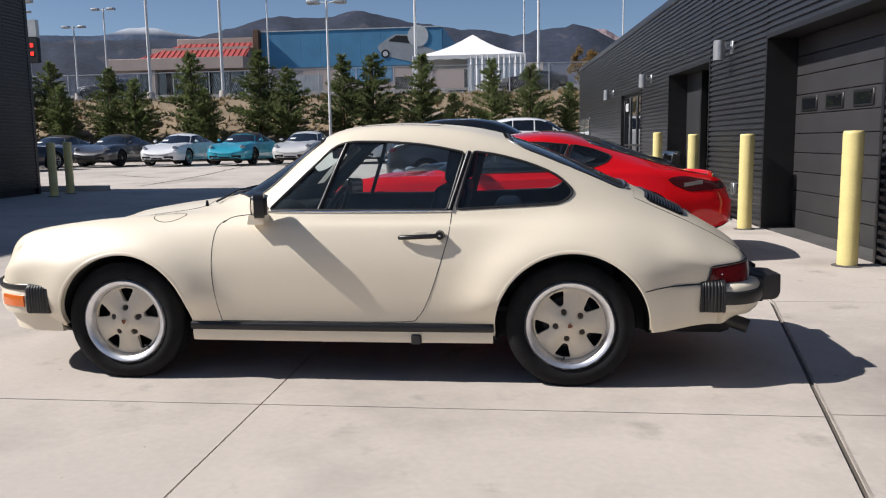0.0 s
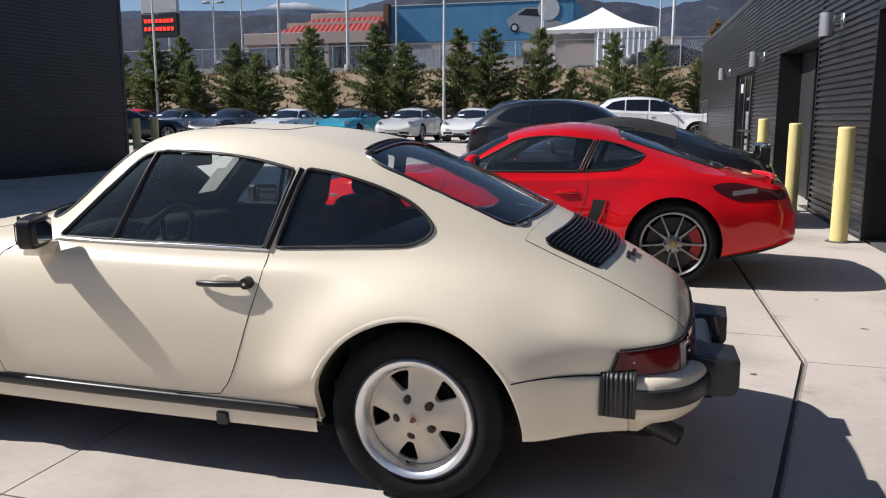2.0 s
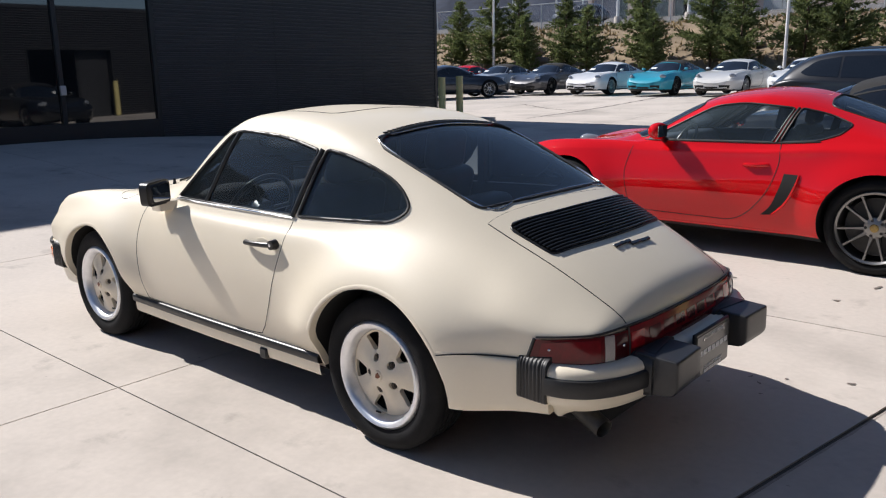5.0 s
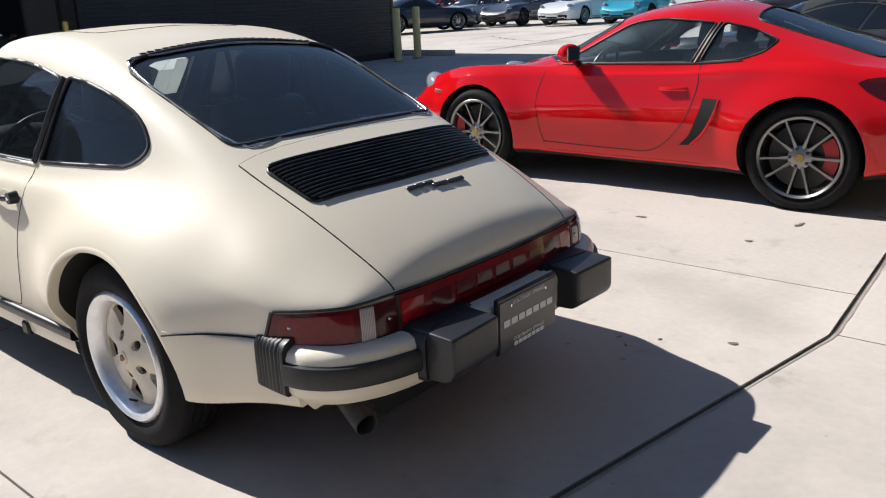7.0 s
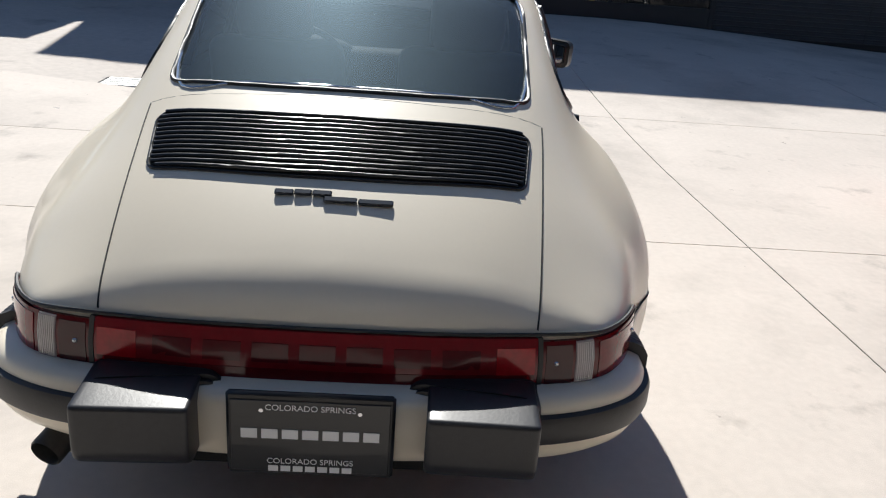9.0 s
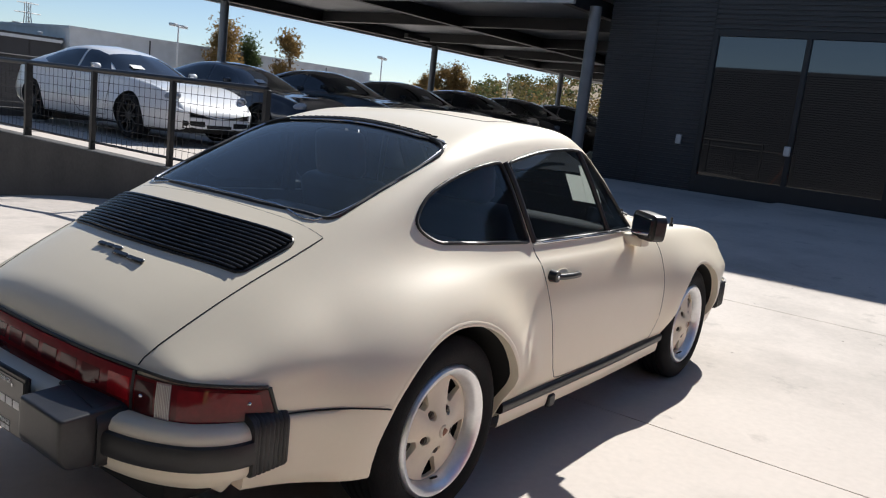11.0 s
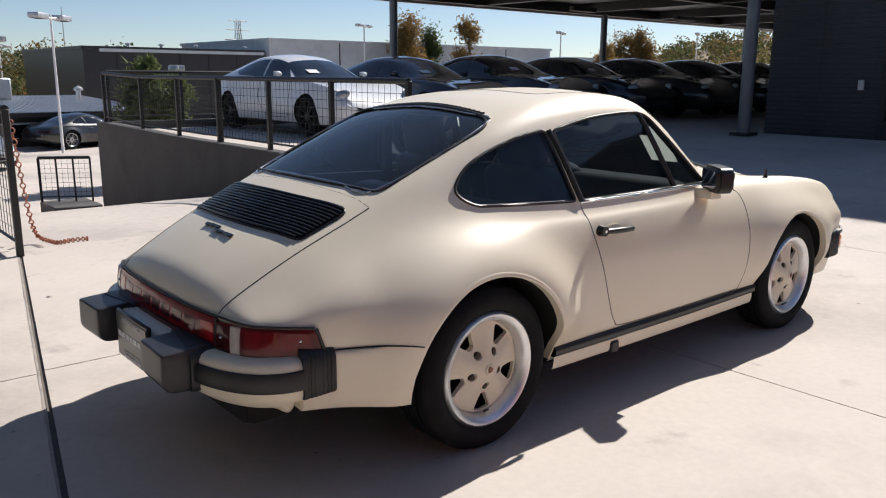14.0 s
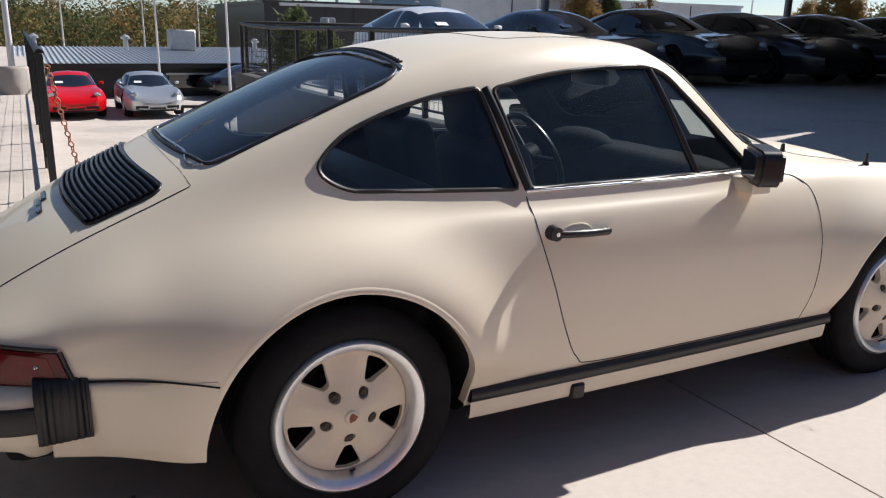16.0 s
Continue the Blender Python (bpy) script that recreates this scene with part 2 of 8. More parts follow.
def tube(bm, pts, r, closed=False, seg=6, flat=1.0):
    """A tube along a line of points."""
    pts = [Vector(p) for p in pts]
    n = len(pts)
    if n < 2:
        return bm
    rings, up = [], None
    for i, p in enumerate(pts):
        a = pts[(i - 1) % n] if closed or i else pts[0]
        b = pts[(i + 1) % n] if closed or i < n - 1 else pts[-1]
        t = (b - a).normalized() if (b - a).length > 1e-9 else Vector((1, 0, 0))
        if up is None:
            up = t.orthogonal().normalized()
        up = (up - t * up.dot(t)).normalized()
        side = t.cross(up)
        rings.append([bm.verts.new(p + r * (math.cos(2 * math.pi * k / seg) * up + flat * math.sin(2 * math.pi * k / seg) * side)) for k in range(seg)])
    for i in range(n if closed else n - 1):
        a, b = rings[i], rings[(i + 1) % n]
        off = 0
        if closed and i == n - 1:
            off = min(range(seg), key=lambda o: (a[0].co - b[o].co).length)
        for k in range(seg):
            bm.faces.new((a[k], a[(k + 1) % seg], b[(k + 1 + off) % seg], b[(k + off) % seg]))
    if not closed:
        bm.faces.new(rings[0][::-1])
        bm.faces.new(rings[-1])
    return bm


def prism(bm, outline, axis, lo, hi, mi=0):
    """A closed outline of (u, v) drawn out along x, y or z."""
    def at(u, v, h):
        return {"y": (u, h, v), "x": (h, u, v), "z": (u, v, h)}[axis]
    a = [bm.verts.new(at(u, v, lo)) for u, v in outline]
    b = [bm.verts.new(at(u, v, hi)) for u, v in outline]
    n = len(a)
    fs = [bm.faces.new((a[i], a[(i + 1) % n], b[(i + 1) % n], b[i])) for i in range(n)]
    fs += [bm.faces.new(a[::-1]), bm.faces.new(b)]
    for f in fs:
        f.material_index = mi
    bmesh.ops.recalc_face_normals(bm, faces=fs)
    return bm


def rounded(points, r=0.05, n=5):
    """A polygon with its corners rounded; r may be a list with one radius a corner."""
    out = []
    k = len(points)
    for i, p in enumerate(points):
        p, a, b = Vector(p), Vector(points[i - 1]), Vector(points[(i + 1) % k])
        q = r[i] if isinstance(r, (list, tuple)) else r
        u, v = (a - p), (b - p)
        q = min(q, 0.49 * u.length, 0.49 * v.length)
        s, e = p + u.normalized() * q, p + v.normalized() * q
        for j in range(n + 1):
            t = j / n
            out.append(tuple((1 - t) ** 2 * s + 2 * t * (1 - t) * p + t * t * e))
    return out


def curve_through(pts, n=8, closed=False):
    """A smooth line through points of any dimension."""
    P = [np.array(p, float) for p in pts]
    k = len(P)
    out = []
    for i in range(k if closed else k - 1):
        p0, p1, p2, p3 = (P[(i + j) % k] if closed else P[min(max(i + j, 0), k - 1)] for j in (-1, 0, 1, 2))
        for j in range(n):
            t = j / n
            out.append(0.5 * ((2 * p1) + (p2 - p0) * t + (2 * p0 - 5 * p1 + 4 * p2 - p3) * t * t + (3 * p1 - p0 - 3 * p2 + p3) * t ** 3))
    if not closed:
        out.append(P[-1])
    return [tuple(float(c) for c in p) for p in out]


def profile(pairs):
    """A smooth function through (x, value) pairs that never overshoots."""
    X, Y = np.array([p[0] for p in pairs], float), np.array([p[1] for p in pairs], float)
    h, d = np.diff(X), np.diff(Y) / np.diff(X)
    m = np.zeros(len(X))
    m[0], m[-1] = d[0], d[-1]
    for i in range(1, len(X) - 1):
        if d[i - 1] * d[i] > 0:
            w1, w2 = 2 * h[i] + h[i - 1], h[i] + 2 * h[i - 1]
            m[i] = (w1 + w2) / (w1 / d[i - 1] + w2 / d[i])

    def f(x):
        x = min(max(x, X[0]), X[-1])
        i = min(max(int(np.searchsorted(X, x)) - 1, 0), len(h) - 1)
        t = (x - X[i]) / h[i]
        return float((1 + 2 * t) * (1 - t) ** 2 * Y[i] + t * (1 - t) ** 2 * h[i] * m[i] + t * t * (3 - 2 * t) * Y[i + 1] + t * t * (t - 1) * h[i] * m[i + 1])
    return f


def boolean(a, b, op):
    """The mesh of object a cut by object b; both keep their materials."""
    mod = a.modifiers.new("cut", "BOOLEAN")
    mod.operation, mod.object, mod.solver, mod.material_mode = op, b, "EXACT", "TRANSFER"
    bpy.context.view_layer.update()
    me = bpy.data.meshes.new_from_object(a.evaluated_get(bpy.context.evaluated_depsgraph_get()))
    a.modifiers.clear()
    return me


def smoothstep(t):
    t = min(max(t, 0.0), 1.0)
    return t * t * (3 - 2 * t)


# ---- ground: one sheet from the lot to the horizon ----
def ground_z(x, y):
    """The lot climbs a little to the west and north, falls by a ramp to the south, and has a bank behind it."""
    west = 0.40 * smoothstep((-x - 1.5) / 8.5) * (1 - 0.75 * smoothstep((y - 3.0) / 7.0))
    north = 0.42 * smoothstep((y - 6.0) / 20.0)
    z = max(west, north) if y > -4.0 else west
    if x < -1.92 and y < -2.0:
        z += (max(west, 0.15) - west) * smoothstep((-y - 2.0) / 2.0)
        z += max(0.0, 0.30 - z) * smoothstep((-y - 5.0) / 3.0)
    if y < -4.0 and -1.92 <= x < 1.62:
        z = -1.45 * smoothstep((-y - 4.4) / 11.5)
    if y < -15.0 and x < 1.62 or y < -13.3 and -8.1 < x < -1.92:
        z = -1.45
    if y > 34.5:
        z = 0.42 + 3.9 * smoothstep((y - 35.2) / 13.0)
    if y > 48:
        z += 0.078 * (min(y, 96) - 48) + max(0, y - 96) * 0.012
    if y < -60:
        z = -1.45 - 5.0 * smoothstep((-y - 60) / 120)
    return z


BEND = 1.35


def joint_x(y):
    """The wide sealed joint that bends past the coupe's tail."""
    return 2.63 + (y - BEND) * (0.192 if y < BEND else -0.045)


def ground_sheet():
    bm = bmesh.new()
    xs = sorted({-3000, -1200, -500, -200, -100, -60, -40, -30, *range(-26, -2, 2), -8.15, -8.05, -1.94, -1.91, -1.0, -.3, .6, 1.2, 1.60, 1.64, 2.2, 2.72, 3.5, 4.2, 6, 10, 20, 40, 80, 160, 500, 1500, 3000})
    ys = sorted({-3000, -1200, -500, -250, -150, -100, -70, -50, -40, -32, -26, -22, -18, -15.05, -14.95, -14, -13.35, -13.28, -13, -12, -11, -10, -9, -8, -7, -6, -5, -4.6, -4.1, -3.9, -3, -2.5, -2, *range(-1, 34, 2), 34.4, 34.6,
                 *range(36, 52, 1), 60, 80, 110, 150, 250, 500, 1200, 3000})
    rows = [[bm.verts.new((x, y, ground_z(x, y) - 0.03)) for x in xs] for y in ys]
    for a, b, y in zip(rows, rows[1:], ys):
        for i in range(len(xs) - 1):
            f = bm.faces.new((a[i], a[i + 1], b[i + 1], b[i]))
            f.material_index = 1 if y >= 34.4 or y < -60 or abs(xs[i]) > 60 else 0
    return solid("ground", bm, [CONCRETE_LOT, DIRT], "pale concrete lot with a dry earth bank", "ground", kind="structure", smooth=30)


DIRT = material("dry tan earth", (0.24, 0.18, 0.115), 0.95, vary=0.35, scale=0.5, fine=0.7, fine_scale=6, bump=0.5, bump_scale=12)
ground = ground_sheet()


def slab(x0, x1, y0, y1, mat=CONCRETE, gap=0.004):
    """One cast slab; x0 and x1 may be lines that depend on y; its top follows the fall of the lot."""
    bm = bmesh.new()
    n = 4
    rows = []
    ys = [y0 + gap + (y1 - y0 - 2 * gap) * j / n for j in range(n + 1)]
    if callable(x1) and y0 < BEND < y1:
        ys[min(range(1, n), key=lambda j: abs(ys[j] - BEND))] = BEND
    for y in ys:
        a, b = (q(y) if callable(q) else q for q in (x0, x1))
        for i in range(n + 1):
            x = a + gap + (b - a - 2 * gap) * i / n
            rows.append(bm.verts.new((x, y, ground_z(x, y))))
    for j in range(n):
        for i in range(n):
            bm.faces.new((rows[j * (n + 1) + i], rows[j * (n + 1) + i + 1], rows[(j + 1) * (n + 1) + i + 1], rows[(j + 1) * (n + 1) + i]))
    edge = [e for e in bm.edges if e.is_boundary]
    top = {v: v.co.z for e in edge for v in e.verts}
    ring = bmesh.ops.extrude_edge_only(bm, edges=edge)
    for v in [g for g in ring["geom"] if isinstance(g, bmesh.types.BMVert)]:
        v.co.z -= 0.05
    bmesh.ops.recalc_face_normals(bm, faces=bm.faces)
    return part("slab", bm, mat, ground, smooth=20)


def wide_joint():
    bm = bmesh.new()
    rows = []
    for y in np.linspace(-3.95, 23.0, 120):
        w = 0.011 + 0.004 * math.sin(7 * y) * math.sin(2.3 * y)
        rows.append([bm.verts.new((joint_x(y) + d * w, y, ground_z(joint_x(y), y) - 0.007 - (0.004 if d == 0 else 0))) for d in (-1, 0, 1)])
    for a, b in zip(rows, rows[1:]):
        for i in (0, 1):
            bm.faces.new((a[i], a[i + 1], b[i + 1], b[i]))
    bmesh.ops.recalc_face_normals(bm, faces=bm.faces)
    return part("sealed_joint", bm, JOINT, ground)


wide_joint()
JX = [-12.4, -9.40, -6.37, -3.34, -.31]
JY = [-4.15, -1.10, 1.87, 4.9, 8.05, 11.1, 14.15, 17.2, 20.25, 23.3]
for j in range(len(JY) - 1):
    for i in range(len(JX) - 1):
        if JY[j + 1] > -2 and not (JY[j] < -4 and JX[i] < -2):
            slab(JX[i], JX[i + 1], JY[j], JY[j + 1])
    # the slab next to the wide joint
    slab(-.31, lambda y: joint_x(y) - 0.007, max(JY[j], -3.95), JY[j + 1])
APR = [-3.95, -1.07, 1.36, 4.5, 7.6, 10.7, 13.8, 16.9, 20.0, 23.3]
for j in range(len(APR) - 1):
    slab(lambda y: joint_x(y) + 0.007, lambda y: 4.27 - .06 * y, APR[j], APR[j + 1])
for j in range(6):
    slab(1.68, 3.3, -3.96 - 2.4 * (j + 1), -3.96 - 2.4 * j)
    slab(3.3, 5.0, -3.96 - 2.4 * (j + 1), -3.96 - 2.4 * j)
slab(-1.9, -.31, -4.15, -1.10)
slab(-3.34, -1.9, -3.2, -1.10)


SPOTS = [(1.92, 2.43, .030, .018), (1.96, .86, .018, .010), (2.02, .80, .022, .008), (2.07, .68, .012, .008), (2.10, .93, .012, .008), (1.62, .40, .010, .008), (2.35, 1.05, .03, .012),
         (2.05, 2.9, .06, .02), (2.4, 3.3, .05, .016), (1.2, 2.6, .04, .02), (-1.6, -2.6, .05, .03), (-1.1, -2.9, .03, .02), (-2.4, -2.4, .04, .03), (3.3, .9, .02, .015), (3.1, 2.2, .03, .01), (2.95, 3.0, .02, .012),
         (.6, -2.9, .02, .014), (1.8, -2.4, .02, .012), (3.5, -.6, .025, .015), (2.2, 6.3, .06, .03)]


def blot(x, y, rx, ry, turn, mat, name, seed):
    """A thin irregular film on the slabs."""
    rng = random.Random(seed)
    n = 22
    ph = [rng.uniform(0, 6.28) for _ in range(4)]
    bm = bmesh.new()
    pts = []
    for k in range(n):
        a = 2 * math.pi * k / n
        r = 1 + .22 * math.sin(2 * a + ph[0]) + .16 * math.sin(3 * a + ph[1]) + .12 * math.sin(5 * a + ph[2]) + .1 * math.sin(7 * a + ph[3])
        u, v = rx * r * math.cos(a), ry * r * math.sin(a)
        c, s = math.cos(turn), math.sin(turn)
        px, py = x + c * u - s * v, y + s * u + c * v
        pts.append(bm.verts.new((px, py, ground_z(px, py) + .004)))
    bm.faces.new(pts)
    return part(name, bm, mat, ground, smooth=0)


for k, (x, y, rx, ry) in enumerate(SPOTS):
    blot(x, y, rx * .75, ry * .8, k * 1.1, OIL, "oil_spot", k)


def joint_stain():
    """The grimy margin beside the sealed joint."""
    bm = bmesh.new()
    rows = []
    for y in np.linspace(-3.9, 22.0, 260):
        a = .018 + .010 * noise.noise(Vector((y * 3.1, 0, 0)))
        b = .010 + .008 * noise.noise(Vector((y * 1.7, 4, 0))) + .006 * noise.noise(Vector((y * 9, 8, 0)))
        x = joint_x(y)
        rows.append([bm.verts.new((x + d, y, ground_z(x, y) + .0018)) for d in (.011, .012 + max(.005, b))])
    for p, q in zip(rows, rows[1:]):
        bm.faces.new((p[0], p[1], q[1], q[0]))
    return part("joint_stain", bm, STAIN, ground, smooth=0)


joint_stain()


CRACK = material("hairline crack", (0.10, 0.09, 0.08), 0.9, vary=0.3, scale=12)


def crack(line, seed, w=.008):
    """A thin wandering crack across the lot."""
    rng = random.Random(seed)
    bm = bmesh.new()
    rows = []
    pts = curve_through(line, 14)
    for i, (x, y) in enumerate(pts):
        x, y = x + rng.uniform(-.035, .035), y + rng.uniform(-.035, .035)
        k = w * rng.uniform(.5, 1.3) * (.2 if i in (0, len(pts) - 1) else 1)
        rows.append([bm.verts.new((x + d * k, y + d * k * .5, ground_z(x, y) + .004)) for d in (-1, 1)])
    for p, q in zip(rows, rows[1:]):
        bm.faces.new((p[0], p[1], q[1], q[0]))
    return part("crack", bm, CRACK, ground, smooth=0)


crack([(-9.07, 14.77), (-8.96, 18.0), (-9.36, 22.07), (-9.9, 25.0)], 3, .03)
crack([(-12.5, 19.5), (-9.5, 17.6), (-6.5, 18.2), (-3.6, 17.3)], 4, .025)


def trench_drain():
    """A pale slatted grate over a drain in the lot, with dark ends."""
    x0, x1, y0, y1 = -3.60, -3.32, -2.44, -1.82
    z = lambda x, y: ground_z(x, y)
    d = thing("drain_grate", "pale galvanised slotted drain grate set in concrete", "grate")
    m = pose((x0 + x1) / 2, (y0 + y1) / 2, z(-3.46, -2.1) + .004, 0, math.degrees(math.atan2(z(x0, -2.1) - z(x1, -2.1), x1 - x0)), 0)
    part("channel", box(bmesh.new(), -.14, .14, -.31, .31, -.03, .002), UNDER, d, m=m)
    for y in (-.325, .325):
        part("end_stop", box(bmesh.new(), -.15, .15, y - .015, y + .015, -.03, .006, .002), UNDER, d, m=m)
    for x in (-.125, -.0625, 0, .0625, .125):
        part("slat", box(bmesh.new(), x - .02, x + .02, -.305, .305, -.01, .008, .002), GRATE, d, m=m)
    for y in (-.30, -.15, 0, .15, .30):
        part("cross_bar", box(bmesh.new(), -.14, .14, y - .02, y + .02, -.01, .006, .002), GRATE, d, m=m)


GRATE = material("pale galvanised grate", (0.68, 0.68, 0.66), 0.5, 0.2, vary=0.1, scale=20)
trench_drain()


# ---- the black service building along the east side ----
def ribbed(bm, y0, y1, z0, z1, x=0.0, pitch=0.078, depth=0.024, mi=0):
    """Corrugated cladding in the plane x, its ribs level; the outside looks to -x."""
    n = max(1, round((z1 - z0) / pitch))
    prof = []
    for k in range(n):
        for t, d in ((0.0, 0.0), (0.22, 0.0), (0.32, -1.0), (0.78, -1.0), (0.90, 0.0)):
            prof.append((x + d * depth, z0 + (z1 - z0) * (k + t) / n))
    prof.append((x, z1))
    a = [bm.verts.new((px, y0, pz)) for px, pz in prof]
    b = [bm.verts.new((px, y1, pz)) for px, pz in prof]
    for i in range(len(prof) - 1):
        f = bm.faces.new((a[i], a[i + 1], b[i + 1], b[i]))
        f.material_index = mi
    return bm


EAST = pose(4.28, 0, 0, 0, 0, 3.43)
EAST_TOP = 3.75


def east_building():
    shop = thing("service_building", "black corrugated steel service building with roller doors", "building", EAST, kind="structure")
    doors = [(3.16, 6.28, 2.42), (8.80, 11.70, 2.39), (14.40, 17.10, 2.30)]
    spans, y = [], -14.0
    for a, b, h in doors:
        spans.append((y, a, 0.0))
        spans.append((a, b, h))
        y = b
    spans.append((y, 26.45, 0.0))
    for a, b, z0 in spans:
        cuts = [a] + [c for c in (-9, -4.5, 0.0, 4.7, 7.55, 10.2, 12.9, 15.7, 19.8, 23.0) if a + .4 < c < b - .4] + [b]
        for p, q in zip(cuts, cuts[1:]):
            bm = ribbed(bmesh.new(), p + .004, q - .004, z0 + .02, EAST_TOP)
            bmesh.ops.recalc_face_normals(bm, faces=bm.faces)
            part("cladding", bm, METAL_BLACK, shop, smooth=25)
    core = bmesh.new()
    box(core, .06, .30, -14, doors[0][0], 0, EAST_TOP - .02)
    box(core, .06, .30, doors[0][1], doors[1][0], 0, EAST_TOP - .02)
    box(core, .06, .30, doors[1][1], doors[2][0], 0, EAST_TOP - .02)
    box(core, .06, .30, doors[2][1], 26.45, 0, EAST_TOP - .02)
    for a, b, h in doors:
        box(core, .06, .30, a, b, h + .02, EAST_TOP - .02)
    part("wall", core, METAL_FRAME, shop, smooth=0)
    part("roof", box(bmesh.new(), .0, 22, -14, 26.45, EAST_TOP - .02, EAST_TOP + .06), METAL_FRAME, shop)
    part("roof_trim", box(bmesh.new(), -.035, .05, -14, 26.45, EAST_TOP - .05, EAST_TOP + .09, .01), METAL_BLACK, shop)
    back = bmesh.new()
    box(back, 8.0, 8.2, -14, 26.45, 0, EAST_TOP)
    box(back, .30, 8.0, 26.25, 26.45, 0, EAST_TOP)
    box(back, .30, 8.0, -14, -13.8, 0, EAST_TOP)
    part("rear_wall", back, METAL_FRAME, shop, smooth=0)
    part("shop_floor", box(bmesh.new(), .02, 8.0, -14, 26.45, -.02, .012), CAST, shop)
    for a, b, h in doors:
        for yy, w in ((a, .05), (b - .05, .05)):
            part("door_jamb", box(bmesh.new(), -.028, .42, yy, yy + w, 0, h + .05), METAL_FRAME, shop)
        part("door_head", box(bmesh.new(), -.028, .42, a + .05, b - .05, h - .01, h + .05), METAL_FRAME, shop)
    # sectional door, shut
    a, b, h = doors[0]
    d = thing("sectional_door", "charcoal sectional garage door with small panes, shut", "garage door", EAST, kind="structure")
    rows = 10
    for k in range(rows):
        z0, z1 = .01 + k * (h - .02) / rows, .01 + (k + 1) * (h - .02) / rows
        bm = box(bmesh.new(), .36, .41, a + .052, b - .052, z0 + .004, z1 - .004, .006)
        pn = part("door_panel", bm, DOOR_PANEL, d, smooth=30)
        if k == 6:
            for j in range(4):
                y0 = a + .30 + j * .70
                w = box(bmesh.new(), .344, .362, y0, y0 + .46, z0 + .03, z1 - .03, .008)
                wn_ = part("pane_frame", w, METAL_FRAME, pn)
                part("pane", box(bmesh.new(), .340, .345, y0 + .04, y0 + .42, z0 + .06, z1 - .06), DARK_GLASS, pn)
    # open doorway with a dark workshop behind it
    a, b, h = doors[1]
    part("inner_frame", box(bmesh.new(), .30, .40, a + 1.7, a + 1.8, 0, h), METAL_FRAME, shop)
    od = box(bmesh.new(), .33, .38, a + 1.8, b - .05, 0, h - .01, .005)
    part("open_door_leaf", od, METAL_WEST, shop)
    # glazed entrance
    a, b, h = doors[2]
    g = thing("entrance_door", "black-framed glazed entrance with plain number bars", "door", EAST, kind="structure")
    n = 3
    for j in range(n):
        y0, y1 = a + .05 + j * (b - a - .1) / n, a + .05 + (j + 1) * (b - a - .1) / n
        fr = bmesh.new()
        for q in ((y0, y0 + .06, 0, h), (y1 - .06, y1, 0, h), (y0 + .06, y1 - .06, 0, .10), (y0 + .06, y1 - .06, h - .09, h - .01), (y0 + .06, y1 - .06, 1.0, 1.05)):
            box(fr, .05, .11, *q, .004)
        f = part("door_frame", fr, METAL_FRAME, g)
        part("pane", box(bmesh.new(), .075, .083, y0 + .06, y1 - .06, .10, h - .09), DARK_GLASS, f)
    for j in range(3):
        part("number_bar", box(bmesh.new(), .066, .074, b - .55 + .13 * j, b - .47 + .13 * j, h - .42, h - .22), WHITE_PRINT, g)
    # small window far along the wall
    w = thing("window_1", "small black-framed window with pale panes", "window", EAST, kind="structure")
    for j in range(2):
        y0 = 23.4 + j * 1.4
        part("window_frame", box(bmesh.new(), -.03, .02, y0, y0 + 1.3, 1.1, 1.98, .005), METAL_FRAME, w)
        part("pane", box(bmesh.new(), -.036, -.030, y0 + .07, y0 + 1.23, 1.17, 1.91), HEADLIGHT, w)
    # wall lights
    for k, (y, z) in enumerate(((7.72, 2.43), (13.35, 2.41), (18.45, 2.40))):
        lamp = thing("wall_light", "brushed metal cylinder wall light on the black cladding", "wall light", EAST @ Matrix.Translation((0, y, z)), "wall lights along the shop")
        c = bmesh.new()
        rod(c, (-.20, 0, -.14), (-.20, 0, .14), .085, seg=28)
        part("shade", c, GALV, lamp, smooth=50)
        part("lamp_opening", rod(bmesh.new(), (-.20, 0, -.143), (-.20, 0, -.139), .07, seg=24), UNDER, lamp)
        part("arm", box(bmesh.new(), -.13, -.01, -.025, .025, .02, .07, .008), GALV, lamp)
        part("wall_plate", box(bmesh.new(), -.035, .0, -.06, .06, -.05, .13, .01), GALV, lamp)
    ob = thing("outlet_box", "small grey outlet box on the wall", "outlet", EAST @ Matrix.Translation((0, 7.35, .36)))
    part("box", box(bmesh.new(), -.07, -.012, -.06, .06, 0, .17, .008), GALV, ob)
    part("cover", box(bmesh.new(), -.082, -.07, -.05, .05, .02, .15, .006), CAST, ob)
    return shop


east_building()


def bollard(x, y, h=1.22, r=.088, label="faded yellow sleeved steel bollard beside the roller doors", group="yellow bollards"):
    z = ground_z(x, y)
    b = thing("bollard", label, "bollard", Matrix.Translation((x, y, z)), group)
    prof = [(r, 0), (r, h - .03), (r * .97, h - .012), (r * .85, h - .002), (.001, h)]
    part("sleeve", lathe(bmesh.new(), prof, 28, "z"), YELLOW, b, smooth=50)
    part("base_collar", lathe(bmesh.new(), [(r + .045, 0), (r + .045, .006), (r, .012)], 28, "z"), CAST, b, smooth=50)
    return b


